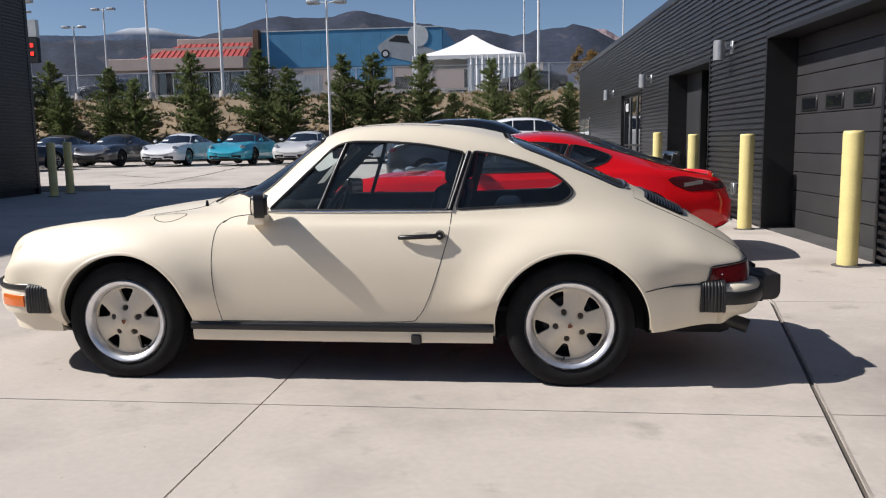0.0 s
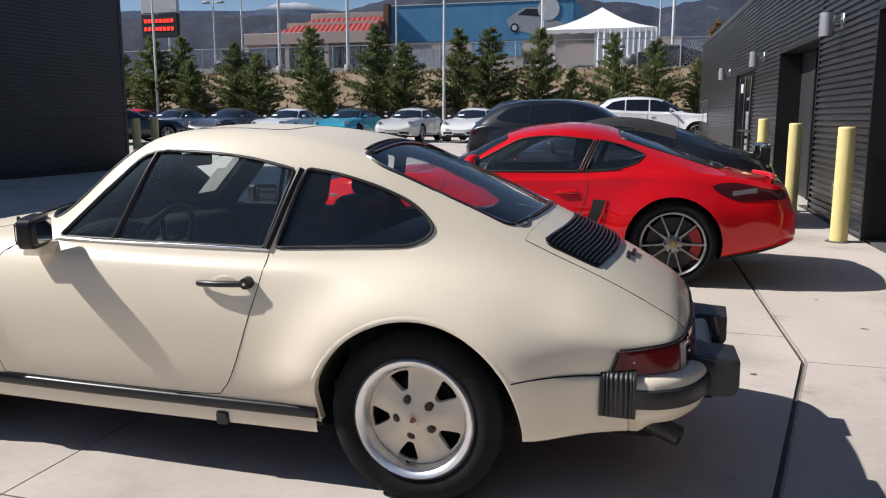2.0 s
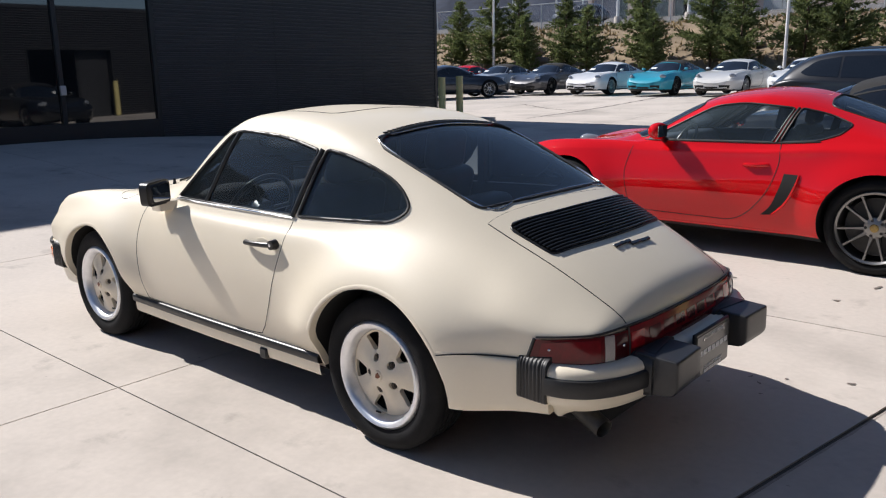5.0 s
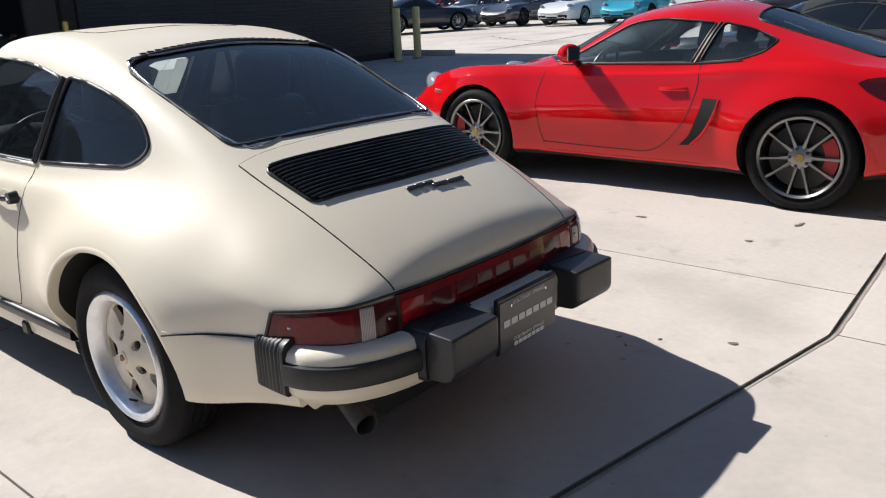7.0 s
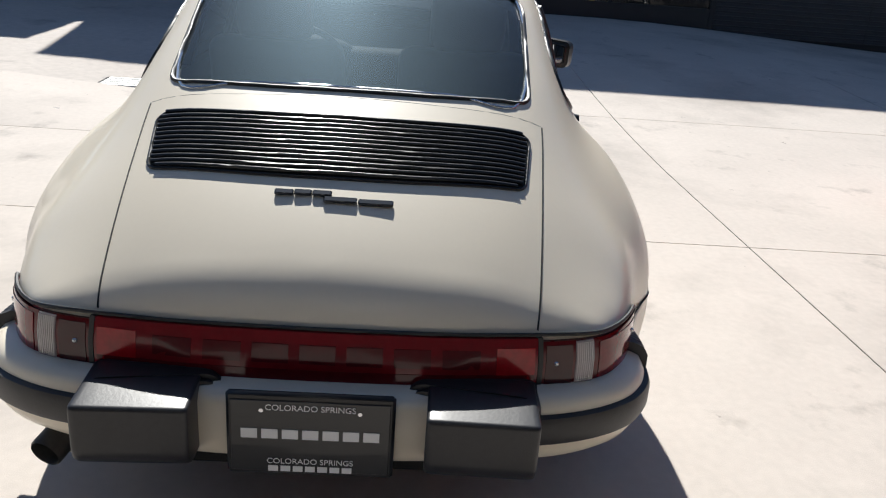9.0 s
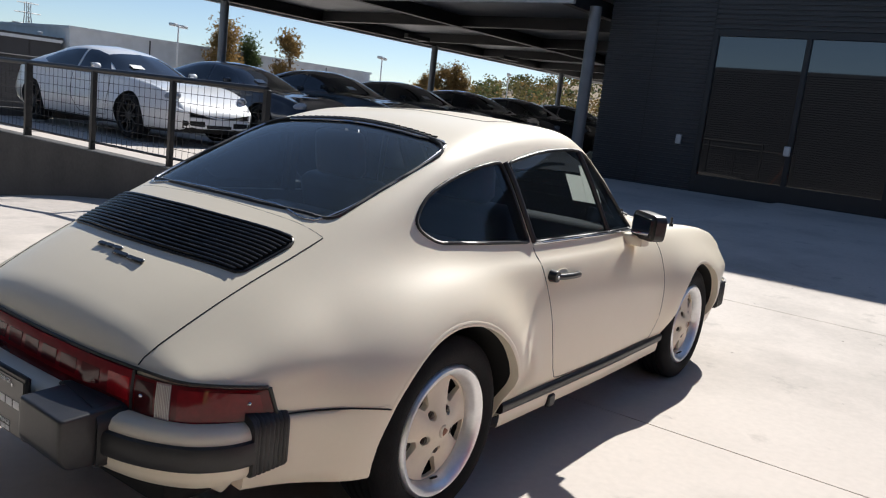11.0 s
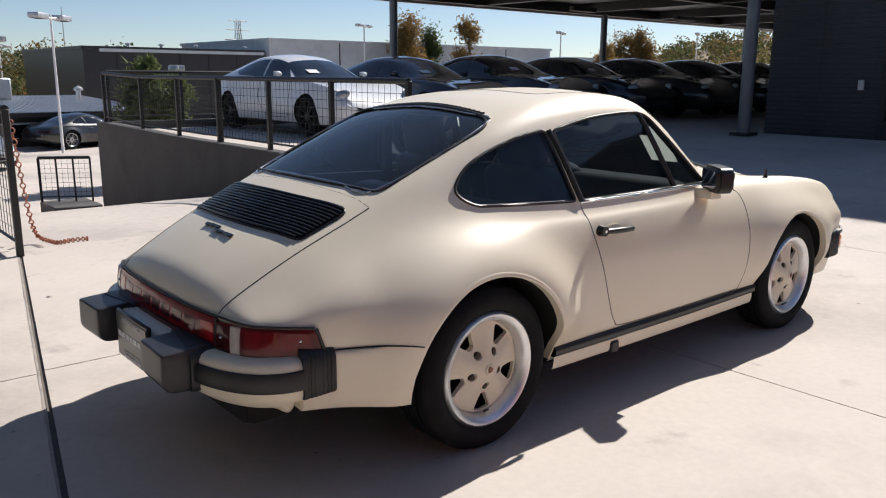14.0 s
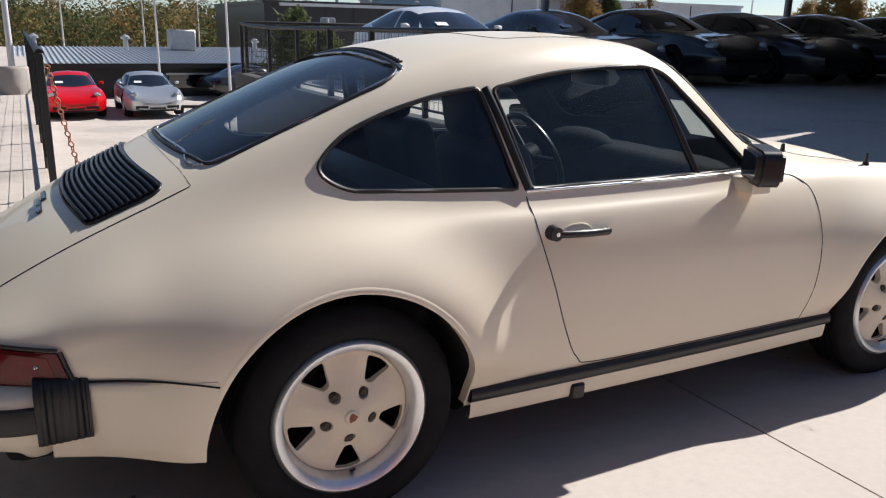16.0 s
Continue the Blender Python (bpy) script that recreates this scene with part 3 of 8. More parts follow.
for x, y in ((3.77, 3.03), (3.64, 6.08), (3.50, 8.78), (3.36, 11.6)):
    bollard(x, y, 1.22)
for x, y in ((-9.72, 12.2), (-9.82, 13.0)):
    bollard(x, y, 1.20, .09, "olive-shaded yellow bollard at the showroom corner")
stop = prism(bmesh.new(), rounded([(-.09, 0), (.09, 0), (.06, .13), (-.06, .13)], .02, 2), "x", -.95, .95)
solid("wheel_stop", stop, CONCRETE, "pale concrete wheel stop on the lot", "wheel stop", m=pose(-10.2, 13.65, ground_z(-10.2, 13.65), 0, 0, 2))


# ---- the showroom on the west side, its canopy and the deck wall ----
def west_building():
    H, Z = 5.85, .25
    m = pose(-10.6, 0, 0, 0, 0, 180)
    b = thing("showroom", "dark corrugated showroom with large black-framed windows", "building", m, kind="structure")
    # local: y runs south, the outside looks to -x (east in the place)
    wins = [(-5.2, -1.6), (-.45, 2.6)]
    spans, y = [], -13.0
    for a, c in wins:
        spans.append((y, a, Z))
        spans.append((a, c, 3.1))
        y = c
    spans.append((y, 4.5, Z))
    for a, c, z0 in spans:
        cuts = [a] + [q for q in (-10.4, -7.9, 3.6) if a + .3 < q < c - .3] + [c]
        for p, q in zip(cuts, cuts[1:]):
            bm = ribbed(bmesh.new(), p + .006, q - .006, z0, H)
            bmesh.ops.recalc_face_normals(bm, faces=bm.faces)
            part("cladding", bm, METAL_WEST, b, smooth=25)
        if z0 == Z:
            part("wall", box(bmesh.new(), .05, .30, a, c, 0, H - .02), METAL_FRAME, b)
        else:
            part("wall", box(bmesh.new(), .05, .30, a, c, 3.1, H - .02), METAL_FRAME, b)
    for a, c in wins:
        w = thing("window_2", "large black-framed showroom window reflecting the lot", "window", m, kind="structure")
        fr = bmesh.new()
        for q in ((a, a + .09, Z, 3.1), (c - .09, c, Z, 3.1), (a + .09, c - .09, Z, Z + .42), (a + .09, c - .09, 3.0, 3.1), ((a + c) / 2 - .04, (a + c) / 2 + .04, Z + .42, 3.0)):
            box(fr, -.02, .10, *q, .004)
        f = part("window_frame", fr, METAL_FRAME, w)
        for p, q in ((a + .09, (a + c) / 2 - .04), ((a + c) / 2 + .04, c - .09)):
            part("pane", box(bmesh.new(), .03, .038, p, q, Z + .42, 3.0), SHOP_GLASS, w)
    part("roof", box(bmesh.new(), -.04, 24, -13.04, 4.5, H - .02, H + .10), METAL_FRAME, b)
    ends = bmesh.new()
    box(ends, .05, 24, -13.0, -12.8, 0, H - .02)
    box(ends, .30, 24, 4.3, 4.5, 0, H - .02)
    box(ends, 23.8, 24, -12.8, 4.3, 0, H - .02)
    part("end_wall", ends, METAL_WEST, b, smooth=0)
    part("corner_trim", box(bmesh.new(), -.03, .06, -13.03, -12.93, .1, H, .006), METAL_FRAME, b)
    fl = box(bmesh.new(), .3, 23.8, -12.8, 4.3, .26, .30)
    part("showroom_floor", fl, CAST, b)
    part("inner_wall", box(bmesh.new(), 6.0, 6.2, -12.8, 4.3, .3, H - .05), METAL_FRAME, b)
    for y in (-3.4, 2.9, 1.1):
        k = thing("wall_socket", "small light grey wall box", "outlet", m @ Matrix.Translation((-.02, y, 1.15)))
        part("box", box(bmesh.new(), -.05, .0, -.05, .05, 0, .16, .008), GALV, k)
    return b


SHOP_GLASS = material("showroom glass", (0.012, 0.013, 0.014), 0.015, coat=1.0, spec=0.8)
west_building()


def canopy():
    c = thing("canopy", "flat steel canopy on round grey columns over parked cars", "canopy", kind="structure")
    part("roof_deck", box(bmesh.new(), -34, -9.2, -14.9, -4.52, 3.55, 3.95, .02), SOFFIT, c)
    part("fascia", box(bmesh.new(), -9.2, -9.12, -15.0, -4.52, 3.25, 4.0, .01), FASCIA, c)
    part("fascia", box(bmesh.new(), -34, -9.2, -15.0, -14.9, 3.25, 4.0, .01), FASCIA, c)
    for x in (-13, -17, -21, -25, -29):
        part("beam", box(bmesh.new(), x - .08, x + .08, -14.8, -4.6, 3.28, 3.54), METAL_FRAME, c)
    for y in (-14.3, -9.6, -4.75):
        part("beam", box(bmesh.new(), -33.8, -9.3, y - .08, y + .08, 3.26, 3.53), METAL_FRAME, c)
    for x, y in ((-9.76, -4.42), (-9.7, -14.3), (-18.2, -14.3), (-18.2, -5.2), (-27, -14.3)):
        z = ground_z(x, y)
        col = bmesh.new()
        rod(col, (x, y, z - .05), (x, y, 3.30), .105, seg=28)
        p = part("column", col, COLUMN, c, smooth=50)
        part("base_plate", box(bmesh.new(), x - .17, x + .17, y - .17, y + .17, z - .02, z + .025, .004), METAL_FRAME, p)
    for x, y in ((-15, -12.5), (-20, -12.5)):
        part("canopy_light", box(bmesh.new(), x - .5, x + .5, y - .08, y + .08, 3.12, 3.24, .01), METAL_FRAME, c)
    return c


SOFFIT = material("blue-grey steel soffit", (0.25, 0.265, 0.285), 0.5, vary=0.12, scale=2)
FASCIA = material("pale grey fascia", (0.36, 0.37, 0.39), 0.5, vary=0.08, scale=2)
COLUMN = material("grey steel column", (0.16, 0.165, 0.175), 0.4, 0.4, vary=0.12, scale=5)
canopy()


def deck_wall():
    w = thing("retaining_wall", "dark grey cast concrete retaining wall beside the ramp", "wall", kind="structure")
    bm = bmesh.new()
    top, bot = [], []
    for y in np.linspace(-13.2, -3.3, 24):
        f = smoothstep((-3.3 - y) / 1.2)
        top.append((y, .10 + .27 * f + .05 * smoothstep((-9 - y) / 4)))
    outline = top + [(-3.3, -.3), (-13.2, -1.9)]
    prism(bm, outline, "x", -2.12, -1.895)
    part("wall", bm, CAST, w, smooth=25)
    part("end_wall", box(bmesh.new(), -8.2, -1.895, -13.42, -13.2, -1.9, .42), CAST, w, smooth=0)
    part("end_wall", box(bmesh.new(), -8.2, -8.0, -15.1, -13.42, -1.9, .42), CAST, w, smooth=0)
    part("kerb", box(bmesh.new(), -1.885, -1.0, -14.5, -13.425, -1.55, -1.18, .02), CAST, w)
    return w


deck_wall()


def wire_panel(parent, p, q, z0, z1, step=.10, mat=None):
    """A welded wire panel between two places."""
    p, q = Vector(p), Vector(q)
    n = max(2, round((q - p).length / step))
    bm = bmesh.new()
    for k in range(1, n):
        c = p.lerp(q, k / n)
        rod(bm, (c.x, c.y, c.z + z0), (c.x, c.y, c.z + z1), .0028, seg=4, caps=False)
    m = max(2, round((z1 - z0) / step))
    for k in range(m + 1):
        z = z0 + (z1 - z0) * k / m
        rod(bm, (p.x, p.y, p.z + z), (q.x, q.y, q.z + z), .0028, seg=4, caps=False)
    return part("wire_mesh", bm, mat or METAL_FRAME, parent, smooth=0)


def railing(name, label, pts, h, post=.028, group=""):
    r = thing(name, label, "railing")
    pts = [Vector(p) for p in pts]
    for i, p in enumerate(pts):
        w = post * (1.5 if i in (3,) else 1.0)
        part("post", box(bmesh.new(), p.x - w, p.x + w, p.y - post, p.y + post, p.z, p.z + h, .004), METAL_FRAME, r)
    for a, b in zip(pts, pts[1:]):
        bm = bmesh.new()
        tube(bm, [a + Vector((0, 0, h)), b + Vector((0, 0, h))], .030, seg=8)
        part("top_rail", bm, METAL_FRAME, r, smooth=60)
        bm = bmesh.new()
        tube(bm, [a + Vector((0, 0, .10)), b + Vector((0, 0, .10))], .014, seg=6)
        part("bottom_rail", bm, METAL_FRAME, r, smooth=60)
        wire_panel(r, a, b, .10, h - .03)
    return r


railing("deck_railing", "black steel railing with welded wire panels on the deck wall",
        [(-2.02, y, .36 + (.06 if y < -12 else 0)) for y in (-13.25, -11.3, -9.7, -8.2, -6.7, -5.2, -3.75)], .92)
railing("deck_railing", "black steel railing with wire panels across the deck's end", [(-2.12 - 1.45 * k, -13.31, .42) for k in range(5)], .95)
railing("ramp_fence", "black steel fence with wire panels along the terrace edge", [(1.66, -3.72 - 1.8 * k, .0) for k in range(9)], 1.08, .024)
railing("ramp_handrail", "low black handrail with posts at the foot of the ramp", [(-1.86 + .28 * k, -13.95 - .15 * k, -1.18) for k in range(4)], .88, .016)


# ---- car kit: lofted bodies, cut windows and wheel wells ----
from mathutils.bvhtree import BVHTree


def car_section(S, x, inset=0.0, floor=None):
    zb, wb, wm, zm, ws, zs, wr, zr, zt = (S[k](x) for k in ("zb", "wb", "wm", "zm", "ws", "zs", "wr", "zr", "zt"))
    lip = S["lip"](x) if callable(S["lip"]) else S["lip"]
    lip = min(lip, 0.5 * (zs - zm))
    if floor is None:
        mid = (ws + 0.70 * (wm - ws), zm + 0.55 * (zs - lip - zm)) if callable(S["lip"]) else (ws + 0.22 * (wm - ws), zs - 0.35 * (zs - zm))
        pts = [(0, zb), (wb * 0.72, zb), (wb, zb + min(0.03, 0.3 * (zm - zb))), (wb + 0.78 * (wm - wb), zb + 0.45 * (zm - zb)), (wm, zm),
               mid, (ws, zs - lip), (ws - lip * 0.85, zs), (wr, zr), (wr * 0.62, zr + 0.72 * (zt - zr)), (0, zt)]
    else:
        pts = [(0, floor), (ws - 0.12, floor), (ws - 0.10, zs - 0.12), (ws - lip * 0.85 - inset, zs - 0.02), (wr - inset * 0.8, zr - inset * 0.6),
               (wr * 0.62, zr + 0.72 * (zt - zr) - inset * 0.8), (0, zt - inset)]
    return curve_through(pts, 5) if floor is None else pts


def loft(bm, sections, mi=0):
    """A closed skin over half-sections [(x, [(y, z), ...]), ...], mirrored in y."""
    rings = []
    for x, half in sections:
        ring = [bm.verts.new((x, y, z)) for y, z in half] + [bm.verts.new((x, -y, z)) for y, z in half[-2:0:-1]]
        rings.append(ring)
    n = len(rings[0])
    fs = []
    for a, b in zip(rings, rings[1:]):
        for i in range(n):
            fs.append(bm.faces.new((a[i], a[(i + 1) % n], b[(i + 1) % n], b[i])))
    for ring in (rings[0], rings[-1]):
        c = bm.verts.new(sum((v.co for v in ring), Vector()) / n)
        for i in range(n):
            fs.append(bm.faces.new((ring[i], ring[(i + 1) % n], c)))
    for f in fs:
        f.material_index = mi
    bmesh.ops.recalc_face_normals(bm, faces=fs)
    if bm.calc_volume(signed=True) < 0:
        bmesh.ops.reverse_faces(bm, faces=fs)
    return bm


def stations(x0, x1, n, ends=0.22):
    """Places along a car, closer together at both ends."""
    t = np.linspace(0, 1, n)
    return [float(x0 + (x1 - x0) * ((1 - ends) * s + ends * (0.5 - 0.5 * math.cos(math.pi * s)))) for s in t]


def car_skin(S, n=84):
    bm = bmesh.new()
    loft(bm, [(x, car_section(S, x)) for x in stations(S["x0"], S["x1"], n, 0.5)])
    if callable(S["lip"]):
        inner = [v for v in bm.verts if S["x0"] + .15 < v.co.x < S["x1"] - .10 and v.co.z > .45]
        for _ in range(7):
            bmesh.ops.smooth_vert(bm, verts=inner, factor=0.5, use_axis_x=False, use_axis_y=True, use_axis_z=True)
    for v in bm.verts:
        for xc, zc, R, amount, spread in S["flares"]:
            r = math.hypot(v.co.x - xc, v.co.z - zc)
            k = amount * math.exp(-((max(r, R) - R) / spread) ** 2) * smoothstep((abs(v.co.y) - 0.45) / 0.2) * smoothstep((1.0 - v.co.z) / 0.25)
            if callable(S["lip"]) and (v.co.x - xc) * xc < 0:
                k *= smoothstep((v.co.z - .27) / .17)
            v.co.y += math.copysign(k, v.co.y)
    return bm


def cutter(bm, mat):
    ob = new("cutter", mesh_of(bm, "cutter", mat))
    return ob


def car_shell(S, paint_mat, hollow=True, n=84):
    """The painted body with wheel wells and windows cut out, its panes, and a tree to lay parts on its skin."""
    bm = car_skin(S, n)
    tree = BVHTree.FromBMesh(bm)
    full = new("skin", mesh_of(bm, "skin", [paint_mat]))
    wells = bmesh.new()
    for xc, zc, R in S["arches"]:
        for sy in (-1, 1):
            rod(wells, (xc, sy * 0.50, zc), (xc, sy * 1.25, zc), R, seg=56)
    cuts = [cutter(wells, [UNDER])]
    if hollow:
        bm = bmesh.new()
        c0, c1, fl = S["cabin"]
        loft(bm, [(x, car_section(S, x, 0.035, fl)) for x in np.linspace(c0, c1, 30)])
        cuts.append(cutter(bm, [INTERIOR]))
    panes = []
    for kind, outline in S["windows"]:
        bm = bmesh.new()
        if kind == "side":
            prism(bm, outline, "y", -1.4, 1.4)
        else:
            prism(bm, outline, "z", S.get("glass_floor", 0.80), 2.2)
        c = cutter(bm, [METAL_FRAME])
        me = boolean(full, c, "INTERSECT")
        b2 = bmesh.new()
        b2.from_mesh(me)
        keep = [i for i, m in enumerate(me.materials) if m == paint_mat]
        bmesh.ops.delete(b2, geom=[f for f in b2.faces if f.material_index not in keep], context="FACES")
        b2.normal_update()
        low = S.get("glass_floor", 0.80) + 0.01
        bmesh.ops.delete(b2, geom=[f for f in b2.faces if f.calc_center_median().z < low or f.normal.z < -0.2], context="FACES")
        for f in b2.faces:
            f.material_index = 0
        panes.append((kind, b2))
        cuts.append(c)
    me = full.data
    for i, c in enumerate(cuts):
        if i >= (2 if hollow else 1) and not hollow:
            continue
        me = boolean(full, c, "DIFFERENCE")
        full.data = me
    for c in cuts:
        bpy.data.objects.remove(c)
    bpy.data.objects.remove(full)
    if UNDER.name not in me.materials:
        me.materials.append(UNDER)
    under = me.materials.find(UNDER.name)
    for p in me.polygons:
        p.use_smooth = True
        if p.normal.z < -.72 and p.center.z < .40:
            p.material_index = under
    me.set_sharp_from_angle(angle=radians(38))
    return me, panes, tree


def split_islands(bm):
    """The loose pieces of a bmesh, each as a bmesh of its own."""
    left, out = set(bm.faces), []
    while left:
        stack, got = [next(iter(left))], set()
        while stack:
            f = stack.pop()
            if f in got:
                continue
            got.add(f)
            for e in f.edges:
                stack += [g for g in e.link_faces if g not in got]
        left -= got
        b = bmesh.new()
        idx = {}
        for f in got:
            for v in f.verts:
                if v not in idx:
                    idx[v] = b.verts.new(v.co)
            b.faces.new([idx[v] for v in f.verts])
        out.append(b)
    bm.free()
    return out


def rim_line(bm):
    """The outer boundary of a patch as an ordered loop of points."""
    es = {e for e in bm.edges if len(e.link_faces) == 1}
    best = []
    while es:
        e = es.pop()
        loop, v = [e.verts[0], e.verts[1]], e.verts[1]
        while True:
            nxt = next((g for g in v.link_edges if g in es), None)
            if nxt is None:
                break
            es.discard(nxt)
            v = nxt.other_vert(v)
            loop.append(v)
        if len(loop) > len(best):
            best = loop
    pts = [v.co.copy() for v in best[:-1]]
    out = []
    for p in pts:
        if not out or (p - out[-1]).length > 0.012:
            out.append(p)
    return out


def fit_panes(panes, car, mat, offset, rubber=0.009, names=("side_window", "windscreen"), trim=None):
    for kind, bm in panes:
        for b in split_islands(bm):
            if len(b.faces) < 3:
                b.free()
                continue
            line = rim_line(b)
            c = sum(line, Vector()) / max(1, len(line))
            for v in b.verts:
                d = Vector((0, math.copysign(1, v.co.y), 0.4)) if kind == "side" else Vector((math.copysign(0.4, c.x - 0.3), 0, 1))
                v.co += d.normalized() * offset
            name = "side_window" if kind == "side" else ("windscreen" if c.x < 0.2 else "rear_window")
            p = part(name, b, mat, car, smooth=60)
            if rubber and len(line) > 6:
                t = bmesh.new()
                tube(t, line, rubber, closed=True, seg=6)
                part("window_seal", t, trim or BLACK_RUBBER, p, smooth=60)


class Skin:
    """Lays lines and pieces on a car's outer skin."""

    def __init__(self, tree):
        self.tree = tree

    def side(self, x, z, s=-1, out=0.0):
        hit = self.tree.ray_cast(Vector((x, s * 3.0, z)), Vector((0, -s, 0)))[0]
        return Vector((x, hit.y + s * out, z)) if hit else Vector((x, s * 0.7, z))

    def top(self, x, y, out=0.0):
        hit = self.tree.ray_cast(Vector((x, y, 3.0)), Vector((0, 0, -1)))[0]
        return Vector((x, y, hit.z + out)) if hit else Vector((x, y, 0.8))

    def end(self, y, z, s=1, out=0.0):
        hit = self.tree.ray_cast(Vector((s * 4.0, y, z)), Vector((-s, 0, 0)))[0]
        return Vector((hit.x + s * out, y, z)) if hit else None

    def wrap(self, a, z, cx, out=0.0):
        """The skin at the height z in the direction a (radians from +x) as seen from (cx, 0)."""
        d = Vector((math.cos(a), math.sin(a), 0))
        hit = self.tree.ray_cast(Vector((cx, 0, z)) + d * 3.0, -d)[0]
        return hit + d * out if hit else Vector((cx, 0, z)) + d * 0.6

    def seam_side(self, pts, s=-1, r=0.0035, closed=False, n=6, bm=None):
        bm = bm or bmesh.new()
        return tube(bm, [self.side(x, z, s, -0.001) for x, z in curve_through(pts, n, closed)], r, closed, 5)

    def seam_top(self, pts, r=0.0035, closed=False, n=6, bm=None):
        bm = bm or bmesh.new()
        return tube(bm, [self.top(x, y, -0.001) for x, y in curve_through(pts, n, closed)], r, closed, 5)

    def band(self, a0, a1, n, heights, cx, out=0.008, depth=0.03, slant=0.0, z0=0.0, droop=0.0):
        """A curved strip with thickness that follows the skin round a corner; its far end may slant."""
        bm = bmesh.new()
        grid = []
        for i in range(n + 1):
            a = a0 + (a1 - a0) * i / n
            level = [z - droop * (i / n) ** 2 * (z - heights[0]) / (heights[-1] - heights[0]) for z in heights]
            front = [self.wrap(a + slant * (z - z0) * i / n, z, cx, out) for z in level]
            back = [self.wrap(a + slant * (z - z0) * i / n, z, cx, out - depth) for z in level]
            grid.append([bm.verts.new(p) for p in front + back[::-1]])
        m = len(grid[0])
        for a, b in zip(grid, grid[1:]):
            for i in range(m):
                bm.faces.new((a[i], a[(i + 1) % m], b[(i + 1) % m], b[i]))
        bm.faces.new(grid[0])
        bm.faces.new(grid[-1][::-1])
        bmesh.ops.recalc_face_normals(bm, faces=bm.faces)
        return bm


def tyre_mesh(R, rim, w, tread=True):
    """A tyre about the y axis with rounded shoulders and grooves."""
    h = w / 2
    s = R - rim
    prof = [(rim - 0.004, -h * 0.78), (rim + 0.012, -h * 0.90), (rim + s * 0.35, -h * 1.0), (rim + s * 0.62, -h * 0.98), (R - 0.022, -h * 0.90), (R - 0.007, -h * 0.80), (R, -h * 0.66)]
    if tread:
        for g in (-0.42, -0.14, 0.14, 0.42):
            prof += [(R, h * (g - 0.05)), (R - 0.008, h * (g - 0.04)), (R - 0.008, h * (g + 0.04)), (R, h * (g + 0.05))]
    prof += [(r, -y) for r, y in prof[6::-1]]
    return lathe(bmesh.new(), prof, 56, "y")


def boolean_bm(a, b, mats, op="DIFFERENCE"):
    for q in (a, b):
        if q.calc_volume(signed=True) < 0:
            bmesh.ops.reverse_faces(q, faces=list(q.faces))
    A, B = new("a", mesh_of(a, "a", mats)), new("b", mesh_of(b, "b", [UNDER]))
    me = boolean(A, B, op)
    bpy.data.objects.remove(A)
    bpy.data.objects.remove(B)
    bm = bmesh.new()
    bm.from_mesh(me)
    for f in bm.faces:
        f.material_index = 0
    return bm


def sector_hole(bm, r0, r1, a, w0, w1, y0, y1, rnd=0.02):
    """A rounded trapezoid across a wheel, to be cut out of its face."""
    c, s = math.cos(a), math.sin(a)
    flat = [(r0, -w0), (r1, -w1), (r1 + 0.006, 0), (r1, w1), (r0, w0)]
    pts = []
    for q in rounded(flat, [rnd * 0.7, rnd, 0.003, rnd, rnd * 0.7], 3):
        if not pts or math.hypot(q[0] - pts[-1][0], q[1] - pts[-1][1]) > 0.0006:
            pts.append(q)
    return prism(bm, [(c * u - s * v, s * u + c * v) for u, v in pts], "y", y0, y1)


